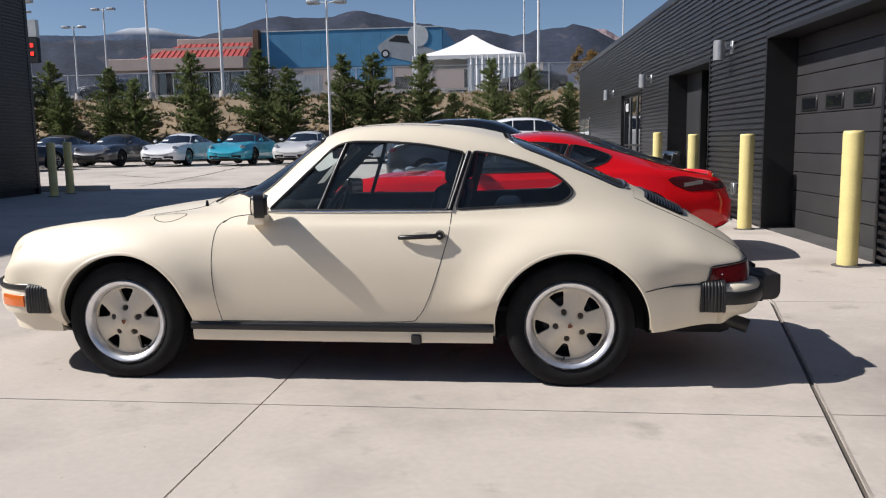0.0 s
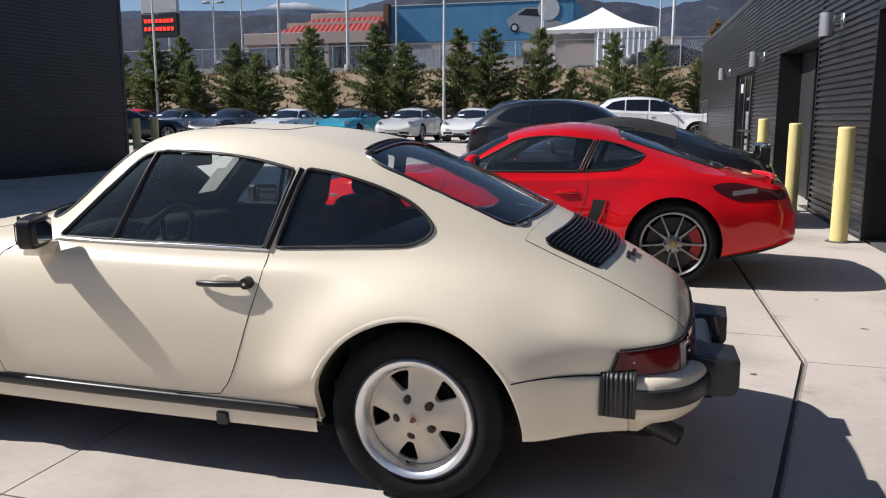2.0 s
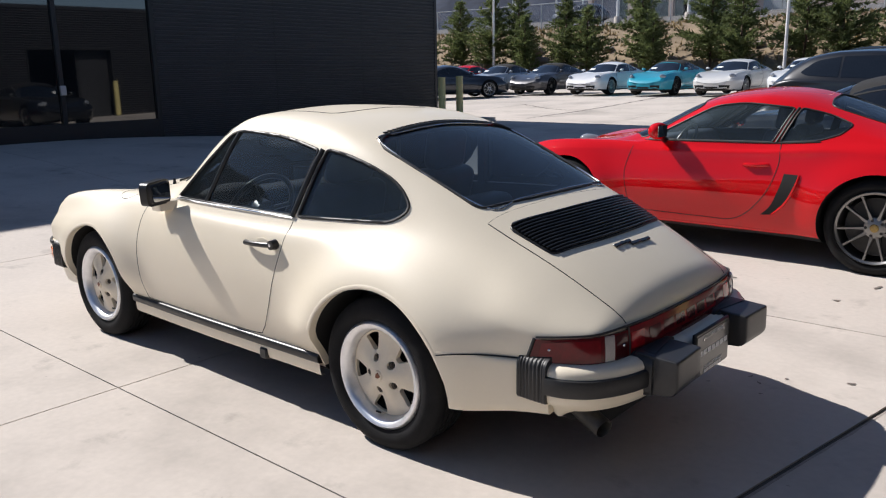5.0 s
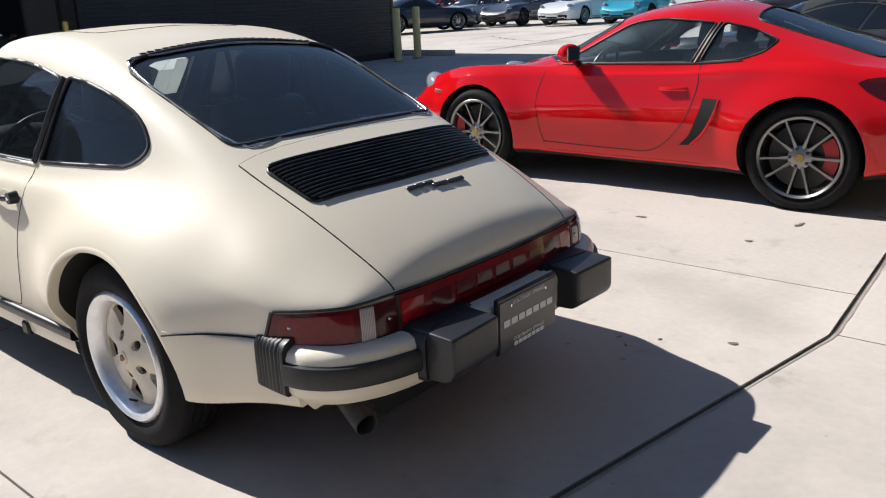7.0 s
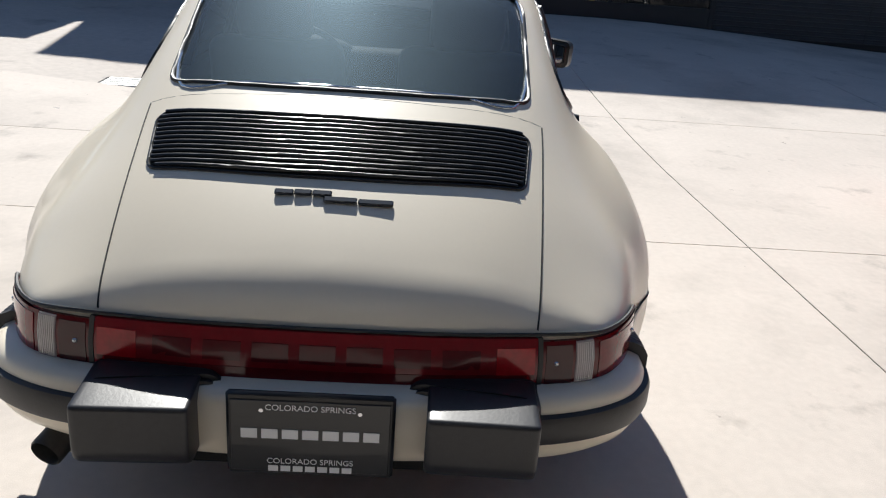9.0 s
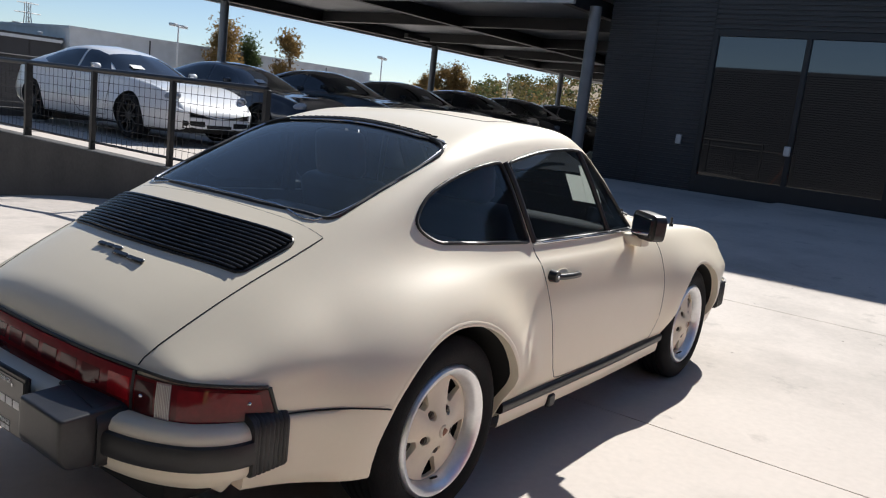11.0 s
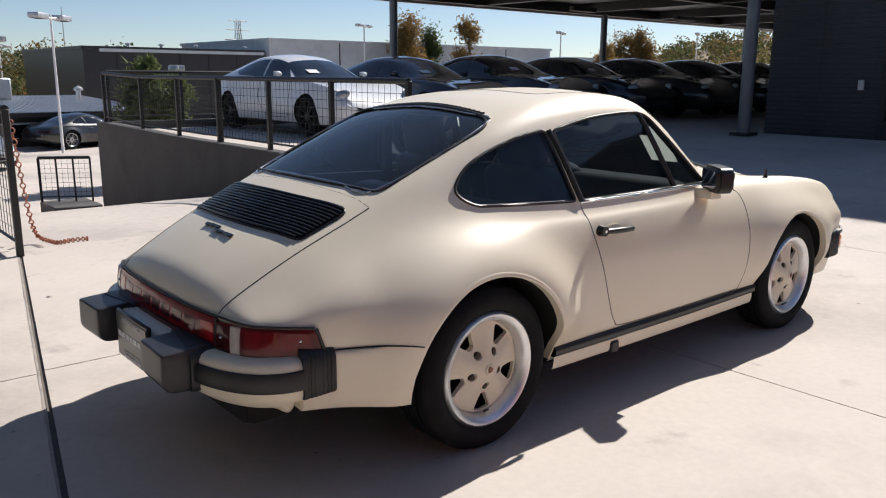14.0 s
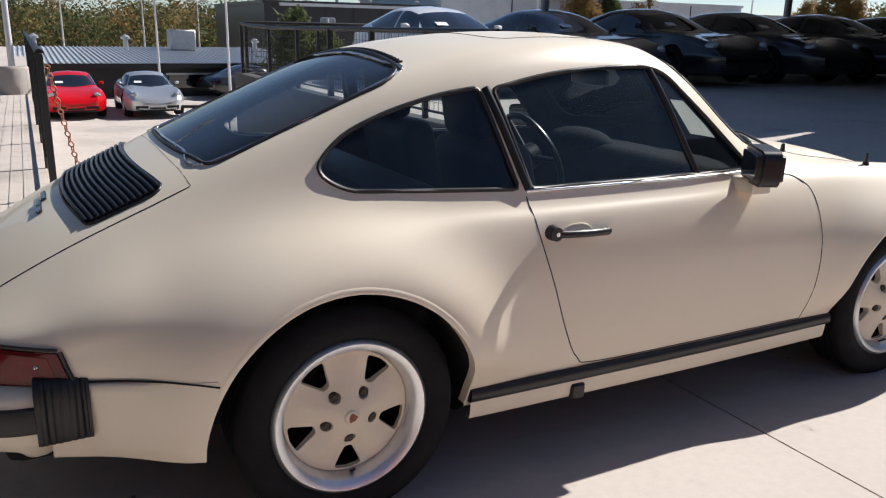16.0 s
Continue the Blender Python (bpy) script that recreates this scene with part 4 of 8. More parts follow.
# ---- the ivory classic coupe ----
CLASSIC = {
    "x0": -2.00, "x1": 2.015, "lip": profile([(-2, .10), (-1.2, .11), (-.7, .07), (-.3, .052), (.6, .058), (1.1, .085), (1.5, .09), (1.7, .068), (1.85, .045), (1.94, .035), (2.015, .025)]),
    "zt": profile([(-2.0, .43), (-1.91, .535), (-1.84, .60), (-1.73, .665), (-1.6, .725), (-1.4, .782), (-1.19, .832), (-.86, .878), (-.74, .897), (-.62, .955), (-.5, 1.035), (-.4, 1.105), (-.28, 1.176),
                   (-.215, 1.216), (-.17, 1.241), (-.11, 1.262), (.02, 1.279), (.19, 1.285), (.35, 1.281), (.5, 1.269), (.65, 1.248), (.78, 1.216), (.95, 1.160), (1.1, 1.096), (1.25, 1.028), (1.4, .958),
                   (1.55, .886), (1.7, .812), (1.77, .775), (1.85, .730), (1.90, .700), (1.94, .671), (1.97, .640), (1.99, .606), (2.005, .54), (2.015, .45)]),
    "zr": profile([(-2.0, .40), (-1.91, .47), (-1.84, .535), (-1.73, .625), (-1.6, .695), (-1.4, .748), (-1.19, .792), (-.86, .835), (-.72, .848), (-.47, .866), (-.385, .915), (-.26, 1.035), (-.152, 1.128),
                   (-.09, 1.168), (-.02, 1.196), (.1, 1.212), (.25, 1.215), (.5, 1.199), (.8, 1.136), (1.1, 1.022), (1.25, .963), (1.4, .900), (1.55, .833), (1.7, .764), (1.85, .684), (1.93, .634), (1.977, .592),
                   (2.0, .53), (2.015, .43)]),
    "wr": profile([(-2.0, .2), (-1.91, .33), (-1.5, .42), (-.75, .50), (-.45, .60), (-.26, .575), (-.1, .535), (.1, .528), (.4, .53), (.7, .528), (1.0, .522), (1.2, .508),
                   (1.4, .482), (1.6, .458), (1.85, .432), (1.95, .415), (1.985, .35), (2.005, .22), (2.015, .10)]),
    "zs": profile([(-2.0, .38), (-1.92, .43), (-1.86, .55), (-1.82, .655), (-1.775, .715), (-1.71, .752), (-1.6, .775), (-1.45, .797), (-1.22, .815), (-1.07, .82), (-.75, .822), (-.42, .829), (0, .832), (.55, .835), (.8, .842),
                   (1.05, .842), (1.25, .815), (1.4, .780), (1.55, .732), (1.7, .672), (1.8, .628), (1.88, .604), (1.94, .592), (1.975, .575), (2.0, .51), (2.015, .44)]),
    "ws": profile([(-2.0, .3), (-1.91, .46), (-1.85, .57), (-1.79, .645), (-1.71, .680), (-1.6, .690), (-1.4, .695), (-1.13, .697), (-.75, .698), (-.4, .705), (0, .715), (.55, .713), (.9, .704), (1.16, .694),
                   (1.4, .694), (1.6, .690), (1.72, .672), (1.8, .649), (1.88, .612), (1.93, .566), (1.96, .512), (1.98, .435), (2.0, .28), (2.015, .14)]),
    "wm": profile([(-2.0, .36), (-1.91, .53), (-1.83, .655), (-1.75, .722), (-1.5, .755), (-1.13, .760), (-.7, .755), (0, .760), (.6, .758), (1.0, .752), (1.3, .750), (1.5, .738),
                   (1.7, .684), (1.8, .654), (1.88, .615), (1.93, .572), (1.96, .522), (1.98, .445), (2.0, .29), (2.015, .16)]),
    "zm": profile([(-2.0, .36), (-1.9, .45), (-1.8, .53), (-1.5, .54), (-1.1, .535), (0, .54), (1.2, .54), (1.6, .52), (1.8, .49), (2.015, .42)]),
    "wb": profile([(-2.0, .3), (-1.8, .5), (-1.4, .62), (0, .69), (1.4, .67), (1.7, .58), (1.9, .42), (2.015, .1)]),
    "zb": profile([(-2.0, .28), (-1.8, .22), (-1.4, .19), (0, .175), (1.2, .205), (1.6, .255), (1.9, .30), (1.98, .36), (2.015, .40)]),
    "flares": [(-1.12, .298, .348, .042, .13), (1.108, .285, .372, .062, .14)],
    "arches": [(-1.12, .298, .345), (1.108, .285, .369)],
    "cabin": (-.66, 1.36, .34),
    "windows": [
        ("side", rounded([(-.385, .850), (.513, .848), (.592, 1.122), (.40, 1.163), (.20, 1.180), (.01, 1.182), (-.065, 1.160)], [.02, .01, .02, .1, .1, .05, .05])),
        ("side", rounded([(.556, .850), (1.06, .872), (1.132, .922), (1.05, 1.005), (.91, 1.066), (.75, 1.110), (.636, 1.126)], [.015, .05, .045, .08, .1, .1, .015])),
        ("top", rounded([(-.71, 0), (-.68, .30), (-.50, .545), (-.135, .462), (-.19, .25), (-.205, 0), (-.19, -.25), (-.135, -.462), (-.50, -.545), (-.68, -.30)],
                        [.1, .15, .07, .05, .15, .1, .15, .05, .07, .15])),
        ("top", rounded([(.790, 0), (.797, .30), (.835, .468), (1.37, .447), (1.41, .25), (1.425, 0), (1.41, -.25), (1.37, -.447), (.835, -.468), (.797, -.30)],
                        [.1, .15, .09, .05, .15, .1, .15, .05, .09, .15])),
    ],
}


def dial_wheel(car, x, s, R, w, y_face, roll=0):
    """A cast five-window wheel in body colour with a bright lip; the outside looks to -y."""
    turn = pose(x, s * y_face, R - 0.006, 0, 0, 0 if s < 0 else 180) @ pose(0, 0, 0, 0, roll, 0)
    h = w / 2
    y0 = -0.016 if w > 0.2 else -0.008
    wheel = part("wheel", lathe(bmesh.new(), [(0.186, 0.13), (0.180, 0.06), (0.172, 0.030), (0.177, y0 + 0.024), (0.184, y0 + 0.010)], 64), ALLOY, car, smooth=50, m=turn)
    part("rim_lip", lathe(bmesh.new(), [(0.175, y0 + 0.030), (0.181, y0 + 0.012), (0.190, y0 - 0.003), (0.206, y0 - 0.008), (0.216, y0 + 0.002), (0.217, y0 + 0.018)], 64), ALLOY, wheel, "polished alloy rim lip", smooth=60)
    t = tyre_mesh(R, 0.211, w)
    bmesh.ops.translate(t, verts=t.verts, vec=(0, h + y0 - 0.012, 0))
    part("tyre", t, TYRE, wheel, smooth=50)
    face = lathe(bmesh.new(), [(0.0005, -0.014), (0.024, -0.014), (0.034, -0.011), (0.05, -0.006), (0.07, -0.003), (0.10, 0.005), (0.13, 0.012), (0.15, 0.017), (0.162, 0.022), (0.172, 0.026),
                               (0.172, 0.037), (0.15, 0.035), (0.12, 0.031), (0.09, 0.027), (0.06, 0.028), (0.0005, 0.030)], 80)
    for v in face.verts:
        r = math.hypot(v.co.x, v.co.z)
        if 0.05 < r < 0.168:
            k = 0.5 + 0.5 * math.cos(5 * (math.atan2(v.co.z, v.co.x) - math.radians(90)))
            v.co.y += 0.014 * k ** 1.2 * smoothstep((r - 0.048) / 0.03) * smoothstep((0.170 - r) / 0.03)
    bmesh.ops.remove_doubles(face, verts=face.verts, dist=0.001)
    bmesh.ops.recalc_face_normals(face, faces=face.faces)
    holes = bmesh.new()
    for k in range(5):
        sector_hole(holes, 0.096, 0.160, math.radians(90 + 72 * k), 0.011, 0.040, -0.2, 0.2, 0.012)
    for k in range(5):
        a = math.radians(90 + 72 * k)
        rod(holes, (0.068 * math.cos(a), -0.1, 0.068 * math.sin(a)), (0.068 * math.cos(a), 0.020, 0.068 * math.sin(a)), 0.0165, 0.0155, 20)
    face = boolean_bm(face, holes, [CREAM])
    part("wheel_face", face, WHEEL_CREAM, wheel, "ivory painted five-window wheel face", smooth=35)
    for k in range(5):
        a = math.radians(90 + 72 * k)
        c = Vector((0.068 * math.cos(a), 0.021, 0.068 * math.sin(a)))
        nut = bmesh.new()
        rod(nut, c + Vector((0, -0.0135, 0)), c + Vector((0, 0.004, 0)), 0.0125, seg=16)
        rod(nut, c + Vector((0, -0.017, 0)), c + Vector((0, -0.01, 0)), 0.0085, seg=6)
        part("wheel_nut", nut, NUT, wheel)
    cap = lathe(bmesh.new(), [(0.0005, -0.021), (0.018, -0.019), (0.022, -0.013), (0.022, 0.0)], 24)
    cap = part("hub_cap", cap, WHEEL_CREAM, wheel)
    crest = prism(bmesh.new(), rounded([(-0.010, 0.011), (-0.010, -0.002), (0, -0.014), (0.010, -0.002), (0.010, 0.011)], 0.003, 2), "y", -0.0225, -0.018)
    part("crest", crest, CREST, wheel, "small coloured shield on the hub cap")
    disc = lathe(bmesh.new(), [(0.05, 0.085), (0.125, 0.085), (0.125, 0.10), (0.05, 0.10)], 40)
    part("brake_disc", disc, EXHAUST, wheel)
    # added black disc and ring: they stand in for shade behind the windows
    shield = lathe(bmesh.new(), [(0.002, 0.104), (0.176, 0.104), (0.176, 0.110), (0.002, 0.110)], 40)
    part("brake_shield", shield, UNDER, wheel, "black disc standing in for the shade inside the wheel")
    barrel = lathe(bmesh.new(), [(0.1700, 0.040), (0.1755, 0.060), (0.1800, 0.110), (0.1640, 0.110), (0.1640, 0.042)], 48)
    part("inner_barrel", barrel, UNDER, wheel)
    valve = bmesh.new()
    rod(valve, (0.158 * math.cos(-0.9), -0.006, 0.158 * math.sin(-0.9)), (0.176 * math.cos(-0.9), 0.020, 0.176 * math.sin(-0.9)), 0.004)
    part("valve", valve, BLACK_RUBBER, wheel)
    return wheel


WHEEL_CREAM = material("satin ivory wheel paint", (0.77, 0.68, 0.54), 0.42, vary=0.06, scale=12)
NUT = material("brown wheel nut", (0.055, 0.042, 0.032), 0.5, 0.4, vary=0.2, scale=40)
CREST = material("worn bronze shield", (0.22, 0.08, 0.04), 0.45, 0.3, vary=0.3, scale=120)
DASH = material("black grained vinyl", (0.014, 0.015, 0.018), 0.85, spec=0.08, vary=0.2, scale=14, bump=0.1, bump_scale=120)
HEADLINER = material("black headliner", (0.02, 0.02, 0.022), 0.95, spec=0.05, vary=0.2, scale=30)


def sweep_bumper(bm, path, section):
    """Carry a section of (outwards, z) along a line of (x, y) whose outside is on its right."""
    P = [Vector(p) for p in path]
    rows = []
    for i, p in enumerate(P):
        t = (P[min(i + 1, len(P) - 1)] - P[max(i - 1, 0)]).normalized()
        n = Vector((t.y, -t.x))
        rows.append([bm.verts.new((p.x + n.x * o, p.y + n.y * o, z)) for o, z in section])
    m = len(section)
    for a, b in zip(rows, rows[1:]):
        for i in range(m):
            bm.faces.new((a[i], a[(i + 1) % m], b[(i + 1) % m], b[i]))
    bm.faces.new(rows[0])
    bm.faces.new(rows[-1][::-1])
    bmesh.ops.recalc_face_normals(bm, faces=bm.faces)
    return bm


def seat(car, x, y, mat, s=1.0):
    cush = box(bmesh.new(), x - 0.26, x + 0.24, y - 0.24, y + 0.24, 0.36, 0.54, 0.05, 3)
    c = part("seat", cush, mat, car, smooth=60)
    b = box(bmesh.new(), -0.06, 0.07, -0.235, 0.235, 0.0, 0.50, 0.05, 3)
    part("backrest", b, mat, c, smooth=60, m=pose(x + 0.20, y, 0.47, 0, 14, 0))
    hd = box(bmesh.new(), -0.045, 0.05, -0.13, 0.13, 0.0, 0.20, 0.04, 3)
    part("headrest", hd, mat, c, smooth=60, m=pose(x + 0.335, y, 0.955, 0, 10, 0))
    return c


def steering_wheel(car, x, y, z, tilt=-62, r=0.19):
    bm = lathe(bmesh.new(), [(r + 0.014 * math.cos(a), 0.014 * math.sin(a)) for a in np.linspace(0, 2 * math.pi, 11)], 40, "z")
    for k in (0, 120, 240):
        a = radians(k + 90)
        rod(bm, (0, 0, -0.02), (r * math.cos(a), r * math.sin(a), 0), 0.014, 0.012, 8)
    rod(bm, (0, 0, -0.03), (0, 0, 0.02), 0.06, 0.05, 20)
    return part("steering_wheel", bm, BLACK_TRIM, car, smooth=60, m=pose(x, y, z, 0, tilt, 0))


def arch_lip(skin, xc, zc, R, s):
    """A narrow flat flange round a wheel arch with a return into the well."""
    bm = bmesh.new()
    rows = []
    low, high = ((-1, 186) if xc > 0 else (-8, 184))
    for d in np.linspace(low, high, 72):
        a = radians(d)
        row = []
        for r, o in ((R - .003, -.035), (R - .004, .0), (R - .001, .0016), (R + .008, .0014), (R + .013, .0004), (R + .017, -.002)):
            q = skin.side(xc + max(r, R + .002) * math.cos(a), zc + max(r, R + .002) * math.sin(a), s, 0)
            row.append(bm.verts.new((xc + r * math.cos(a), q.y + s * o, zc + r * math.sin(a))))
        rows.append(row)
    for a, b in zip(rows, rows[1:]):
        for i in range(5):
            bm.faces.new((a[i], a[i + 1], b[i + 1], b[i]))
    bmesh.ops.recalc_face_normals(bm, faces=bm.faces)
    return bm


def build_classic():
    car = thing("classic_car", "ivory classic sports coupe with black bumpers, parked on concrete slabs", "car")
    me, panes, tree = car_shell(CLASSIC, CREAM, n=140)
    body = new("body", me)
    body.parent = car
    skin = Skin(tree)
    fit_panes(panes, car, GLASS, -0.004, 0.0068)
    for o in car.children:
        if o.name.startswith("rear_window"):
            o.data.materials[0] = DUSTY_GLASS
    for x, R, w, yf in ((-1.133, .303, .19, .733), (1.100, .305, .222, .737)):
        for s in (-1, 1):
            dial_wheel(car, x, s, R, w, yf, (0 if x < 0 else 48) if s < 0 else 36)
    for s in (-1, 1):
        # door gap, handle, sill strip, mirror
        gap = skin.seam_side([(-.60, .803), (-.640, .765), (-.655, .66), (-.65, .50), (-.622, .305)], s, .0024)
        skin.seam_side([(-.622, .305), (-.2, .305), (.29, .308), (.372, .335), (.425, .425), (.478, .575), (.522, .725), (.536, .83)], s, .0024, bm=gap)
        part("door_gap", gap, UNDER, car, smooth=60)
        frontcurve = skin.seam_side([(-.612, .79), (-.57, .816), (-.48, .829), (-.39, .838)], s, 0.003)
        part("scuttle_gap", frontcurve, UNDER, car, smooth=60)
        chrome = bmesh.new()
        tube(chrome, [skin.side(x, .843, s, .002) for x in np.linspace(-.385, .535, 24)], 0.006, seg=6)
        part("waist_trim", chrome, CHROME, car, "thin bright strip under the side glass", smooth=60)
        pil = bmesh.new()
        tube(pil, [skin.side(.526 + .088 * t, .848 + .278 * t, s, .003) for t in np.linspace(0, 1, 8)], 0.012, seg=8)
        part("door_pillar", pil, BLACK_TRIM, car, smooth=60)
        vent = bmesh.new()
        tube(vent, [skin.side(-.125 + .125 * t, .850 + .325 * t, s, -.006) for t in np.linspace(0, 1, 8)], 0.012, seg=8)
        part("quarterlight_bar", vent, BLACK_TRIM, car, smooth=60)
        sill = bmesh.new()
        rows = []
        for x in np.linspace(-.785, .738, 30):
            p = skin.side(x, .282, s)
            rows.append([sill.verts.new((x, p.y + s * o, z)) for o, z in ((-.03, .302), (.012, .300), (.020, .292), (.020, .268), (.012, .259), (-.03, .257))])
        for a, b in zip(rows, rows[1:]):
            for i in range(6):
                sill.faces.new((a[i], a[(i + 1) % 6], b[(i + 1) % 6], b[i]))
        sill.faces.new(rows[0])
        sill.faces.new(rows[-1])
        bmesh.ops.recalc_face_normals(sill, faces=sill.faces)
        part("sill_strip", sill, BLACK_TRIM, car, "black rubber strip along the sill", smooth=50)
        rock = bmesh.new()
        rows = []
        for x in np.linspace(-.780, .734, 24):
            p = skin.side(x, .282, s)
            rows.append([rock.verts.new((x, p.y + s * o, z)) for o, z in ((.006, .262), (.006, .240), (.002, .212), (-.004, .202), (-.03, .198))])
        for a, b in zip(rows, rows[1:]):
            for i in range(4):
                rock.faces.new((a[i], a[i + 1], b[i + 1], b[i]))
        bmesh.ops.recalc_face_normals(rock, faces=rock.faces)
        part("rocker_panel", rock, CREAM, car, smooth=50)
        jack = box(bmesh.new(), .335, .385, -.012, .012, .196, .246, .006)
        part("jack_cover", jack, BLACK_RUBBER, car, m=Matrix.Translation((0, skin.side(.36, .282, s).y + s * .004, 0)))
        p = skin.side(.40, .727, s)
        cup = bmesh.new()
        bmesh.ops.create_uvsphere(cup, u_segments=24, v_segments=12, radius=1, matrix=Matrix.Translation((.392, p.y - s * .0005, .718)) @ Matrix.Diagonal((.058, .0035, .034, 1)))
        part("handle_recess", cup, CREAM, car, smooth=80)
        h = bmesh.new()
        tube(h, [(0.290, p.y + s * .012, 0.722), (0.302, p.y + s * .024, 0.724), (0.372, p.y + s * .031, 0.727), (0.442, p.y + s * .029, 0.730), (0.484, p.y + s * .021, 0.732)], 0.0115, seg=10)
        hnd = part("door_handle", h, BLACK_TRIM, car, "black and chrome door handle", smooth=70)
        k = bmesh.new()
        rod(k, (0.484, p.y + s * .0, 0.733), (0.484, p.y + s * .031, 0.733), .023, .020, 20)
        part("lock_barrel", k, BLACK_TRIM, hnd)
        k = bmesh.new()
        rod(k, (0.484, p.y + s * .030, 0.733), (0.484, p.y + s * .0345, 0.733), .007, .006, 16)
        part("keyhole", k, CHROME, hnd)
        # door mirror
        q = skin.side(-.41 if s < 0 else -.33, .81, s)
        mm = Matrix.Translation((-.415 if s < 0 else -.308, q.y, .806)) @ Matrix.Diagonal((1, s, 1, 1))
        foot = prism(bmesh.new(), rounded([(-.046, -.018), (.044, -.016), (.036, .030), (-.034, .034)], .012, 3), "y", -.03, .082)
        mir = part("door_mirror", foot, CREAM, car, "ivory door mirror with a black bezel", smooth=50, m=mm)
        shell = bmesh.new()
        rows = []
        for x, y0, y1, z0, z1 in ((-.044, .060, .130, .056, .096), (-.040, .046, .148, .040, .112), (-.026, .034, .162, .028, .124), (-.004, .028, .168, .022, .132), (.006, .028, .168, .022, .132)):
            rows.append([shell.verts.new((x, y, z)) for y, z in rounded([(y0, z0), (y1, z0 + .004), (y1 + .004, z1 - .004), (y0, z1)], .03, 4)])
        for a, b in zip(rows, rows[1:]):
            for i in range(len(a)):
                shell.faces.new((a[i], a[(i + 1) % len(a)], b[(i + 1) % len(a)], b[i]))
        shell.faces.new(rows[0][::-1])
        shell.faces.new(rows[-1])
        bmesh.ops.recalc_face_normals(shell, faces=shell.faces)
        aim = Matrix.Translation((0, .09, 0)) @ pose(0.02, 0, 0, 0, 0, -16 if s < 0 else -27) @ Matrix.Translation((0, -.09, 0))
        part("mirror_housing", shell, CREAM, mir, "ivory mirror housing", smooth=50, m=aim)
        bez = prism(bmesh.new(), rounded([(.020, .022), (.172, .018), (.178, .132), (.022, .144)], .030, 5), "x", -.034 if s < 0 else -.044, .044)
        bmesh.ops.bevel(bez, geom=[e for e in bez.edges if e.calc_face_angle(0) > 1.2], offset=.016, segments=3, affect="EDGES")
        part("mirror_bezel", bez, BLACK_TRIM, mir, "black mirror bezel", smooth=50, m=aim)
        g = prism(bmesh.new(), rounded([(.042, .042), (.152, .040), (.156, .116), (.044, .122)], .018, 5), "x", .0443, .0463)
        part("mirror_glass", g, MIRROR, mir, m=aim)
        for xc, zc, R in CLASSIC["arches"]:
            part("arch_lip", arch_lip(skin, xc, zc, R, s), CREAM, car, "rolled ivory wheel-arch lip", smooth=50)
        # front wing: indicator, bellows
        ax = Matrix.Translation((-1.727, s * .555, .640)) @ pose(0, 0, 0, 0, -58, 0)
        bowl = lathe(bmesh.new(), [(.116, -.13), (.115, -.02), (.113, .006), (.108, .020), (.100, .026), (.095, .024), (.094, .012)], 40, "z")
        hl = part("headlight", bowl, CREAM, car, "round headlight in an ivory ring", smooth=50, m=ax)
        dome = lathe(bmesh.new(), [(.095, .012), (.090, .020), (.074, .028), (.042, .034), (.0005, .036)], 40, "z")
        part("headlight_lens", dome, HEADLIGHT, hl, smooth=80)
        part("headlight_gap", tube(bmesh.new(), [(.1125 * math.cos(a), .1125 * math.sin(a), -.012) for a in np.linspace(0, 2 * math.pi, 41)[:-1]], .0035, True, 5), UNDER, hl)
        # lower rear panel seam
        line = [skin.side(x, z, s, .002) for x, z in curve_through([(1.442, .474), (1.49, .484), (1.55, .490)], 5)]
        line += [skin.side(x, .492, s, .004) for x in np.linspace(1.58, 1.78, 9)]
        part("wing_gap", tube(bmesh.new(), line, .0026, seg=5), UNDER, car)
        wedge = bmesh.new()
        rows = []
        ax0, az0, ar = CLASSIC["arches"][1]
        for x in np.linspace(1.445, 1.80, 18):
            k = smoothstep((x - 1.50) / .22) * (1 - .75 * smoothstep((x - 1.70) / .03))
            foot = .276 + .016 * smoothstep((x - 1.5) / .3)
            row = []
            for z, o in ((.490, -.01), (.488, .004 * k), (.480, .012 * k), (.465, .014 * k), (.43, .016 * k), (.37, .016 * k), (.32, .012 * k), (foot + .006, .006 * k), (foot, -.004), (foot + .004, -.05)):
                px = max(x, ax0 + math.sqrt(max(ar * ar - (z - az0) ** 2, 0)) + .002)
                row.append(wedge.verts.new((px, skin.side(px, max(z, .42), s).y + s * (o + .002 - .10 * max(.42 - z, 0)), z)))
            rows.append(row)
        for a, b in zip(rows, rows[1:]):
            for i in range(9):
                wedge.faces.new((a[i], a[i + 1], b[i + 1], b[i]))
        wedge.faces.new(rows[-1])
        bmesh.ops.recalc_face_normals(wedge, faces=wedge.faces)
        part("wing_corner", wedge, CREAM, car, smooth=60)
    # bumpers
    half = [(1.712, -.680), (1.81, -.683), (1.895, -.666), (1.975, -.598), (2.034, -.46), (2.064, -.22), (2.072, 0)]
    path = curve_through(half + [(x, -y) for x, y in half[-2::-1]], 6)
    bump = sweep_bumper(bmesh.new(), path[7:-7], [(-.14, .488), (-.07, .492), (-.025, .489), (-.004, .480), (.006, .464), (.006, .398), (.004, .37), (-.006, .352), (-.03, .340), (-.14, .335)])
    rear = part("rear_bumper", bump, CREAM, car, "ivory rear bumper with black rubber strip", smooth=50)
    mid = [i for i, q in enumerate(path) if abs(q[1]) < .40]
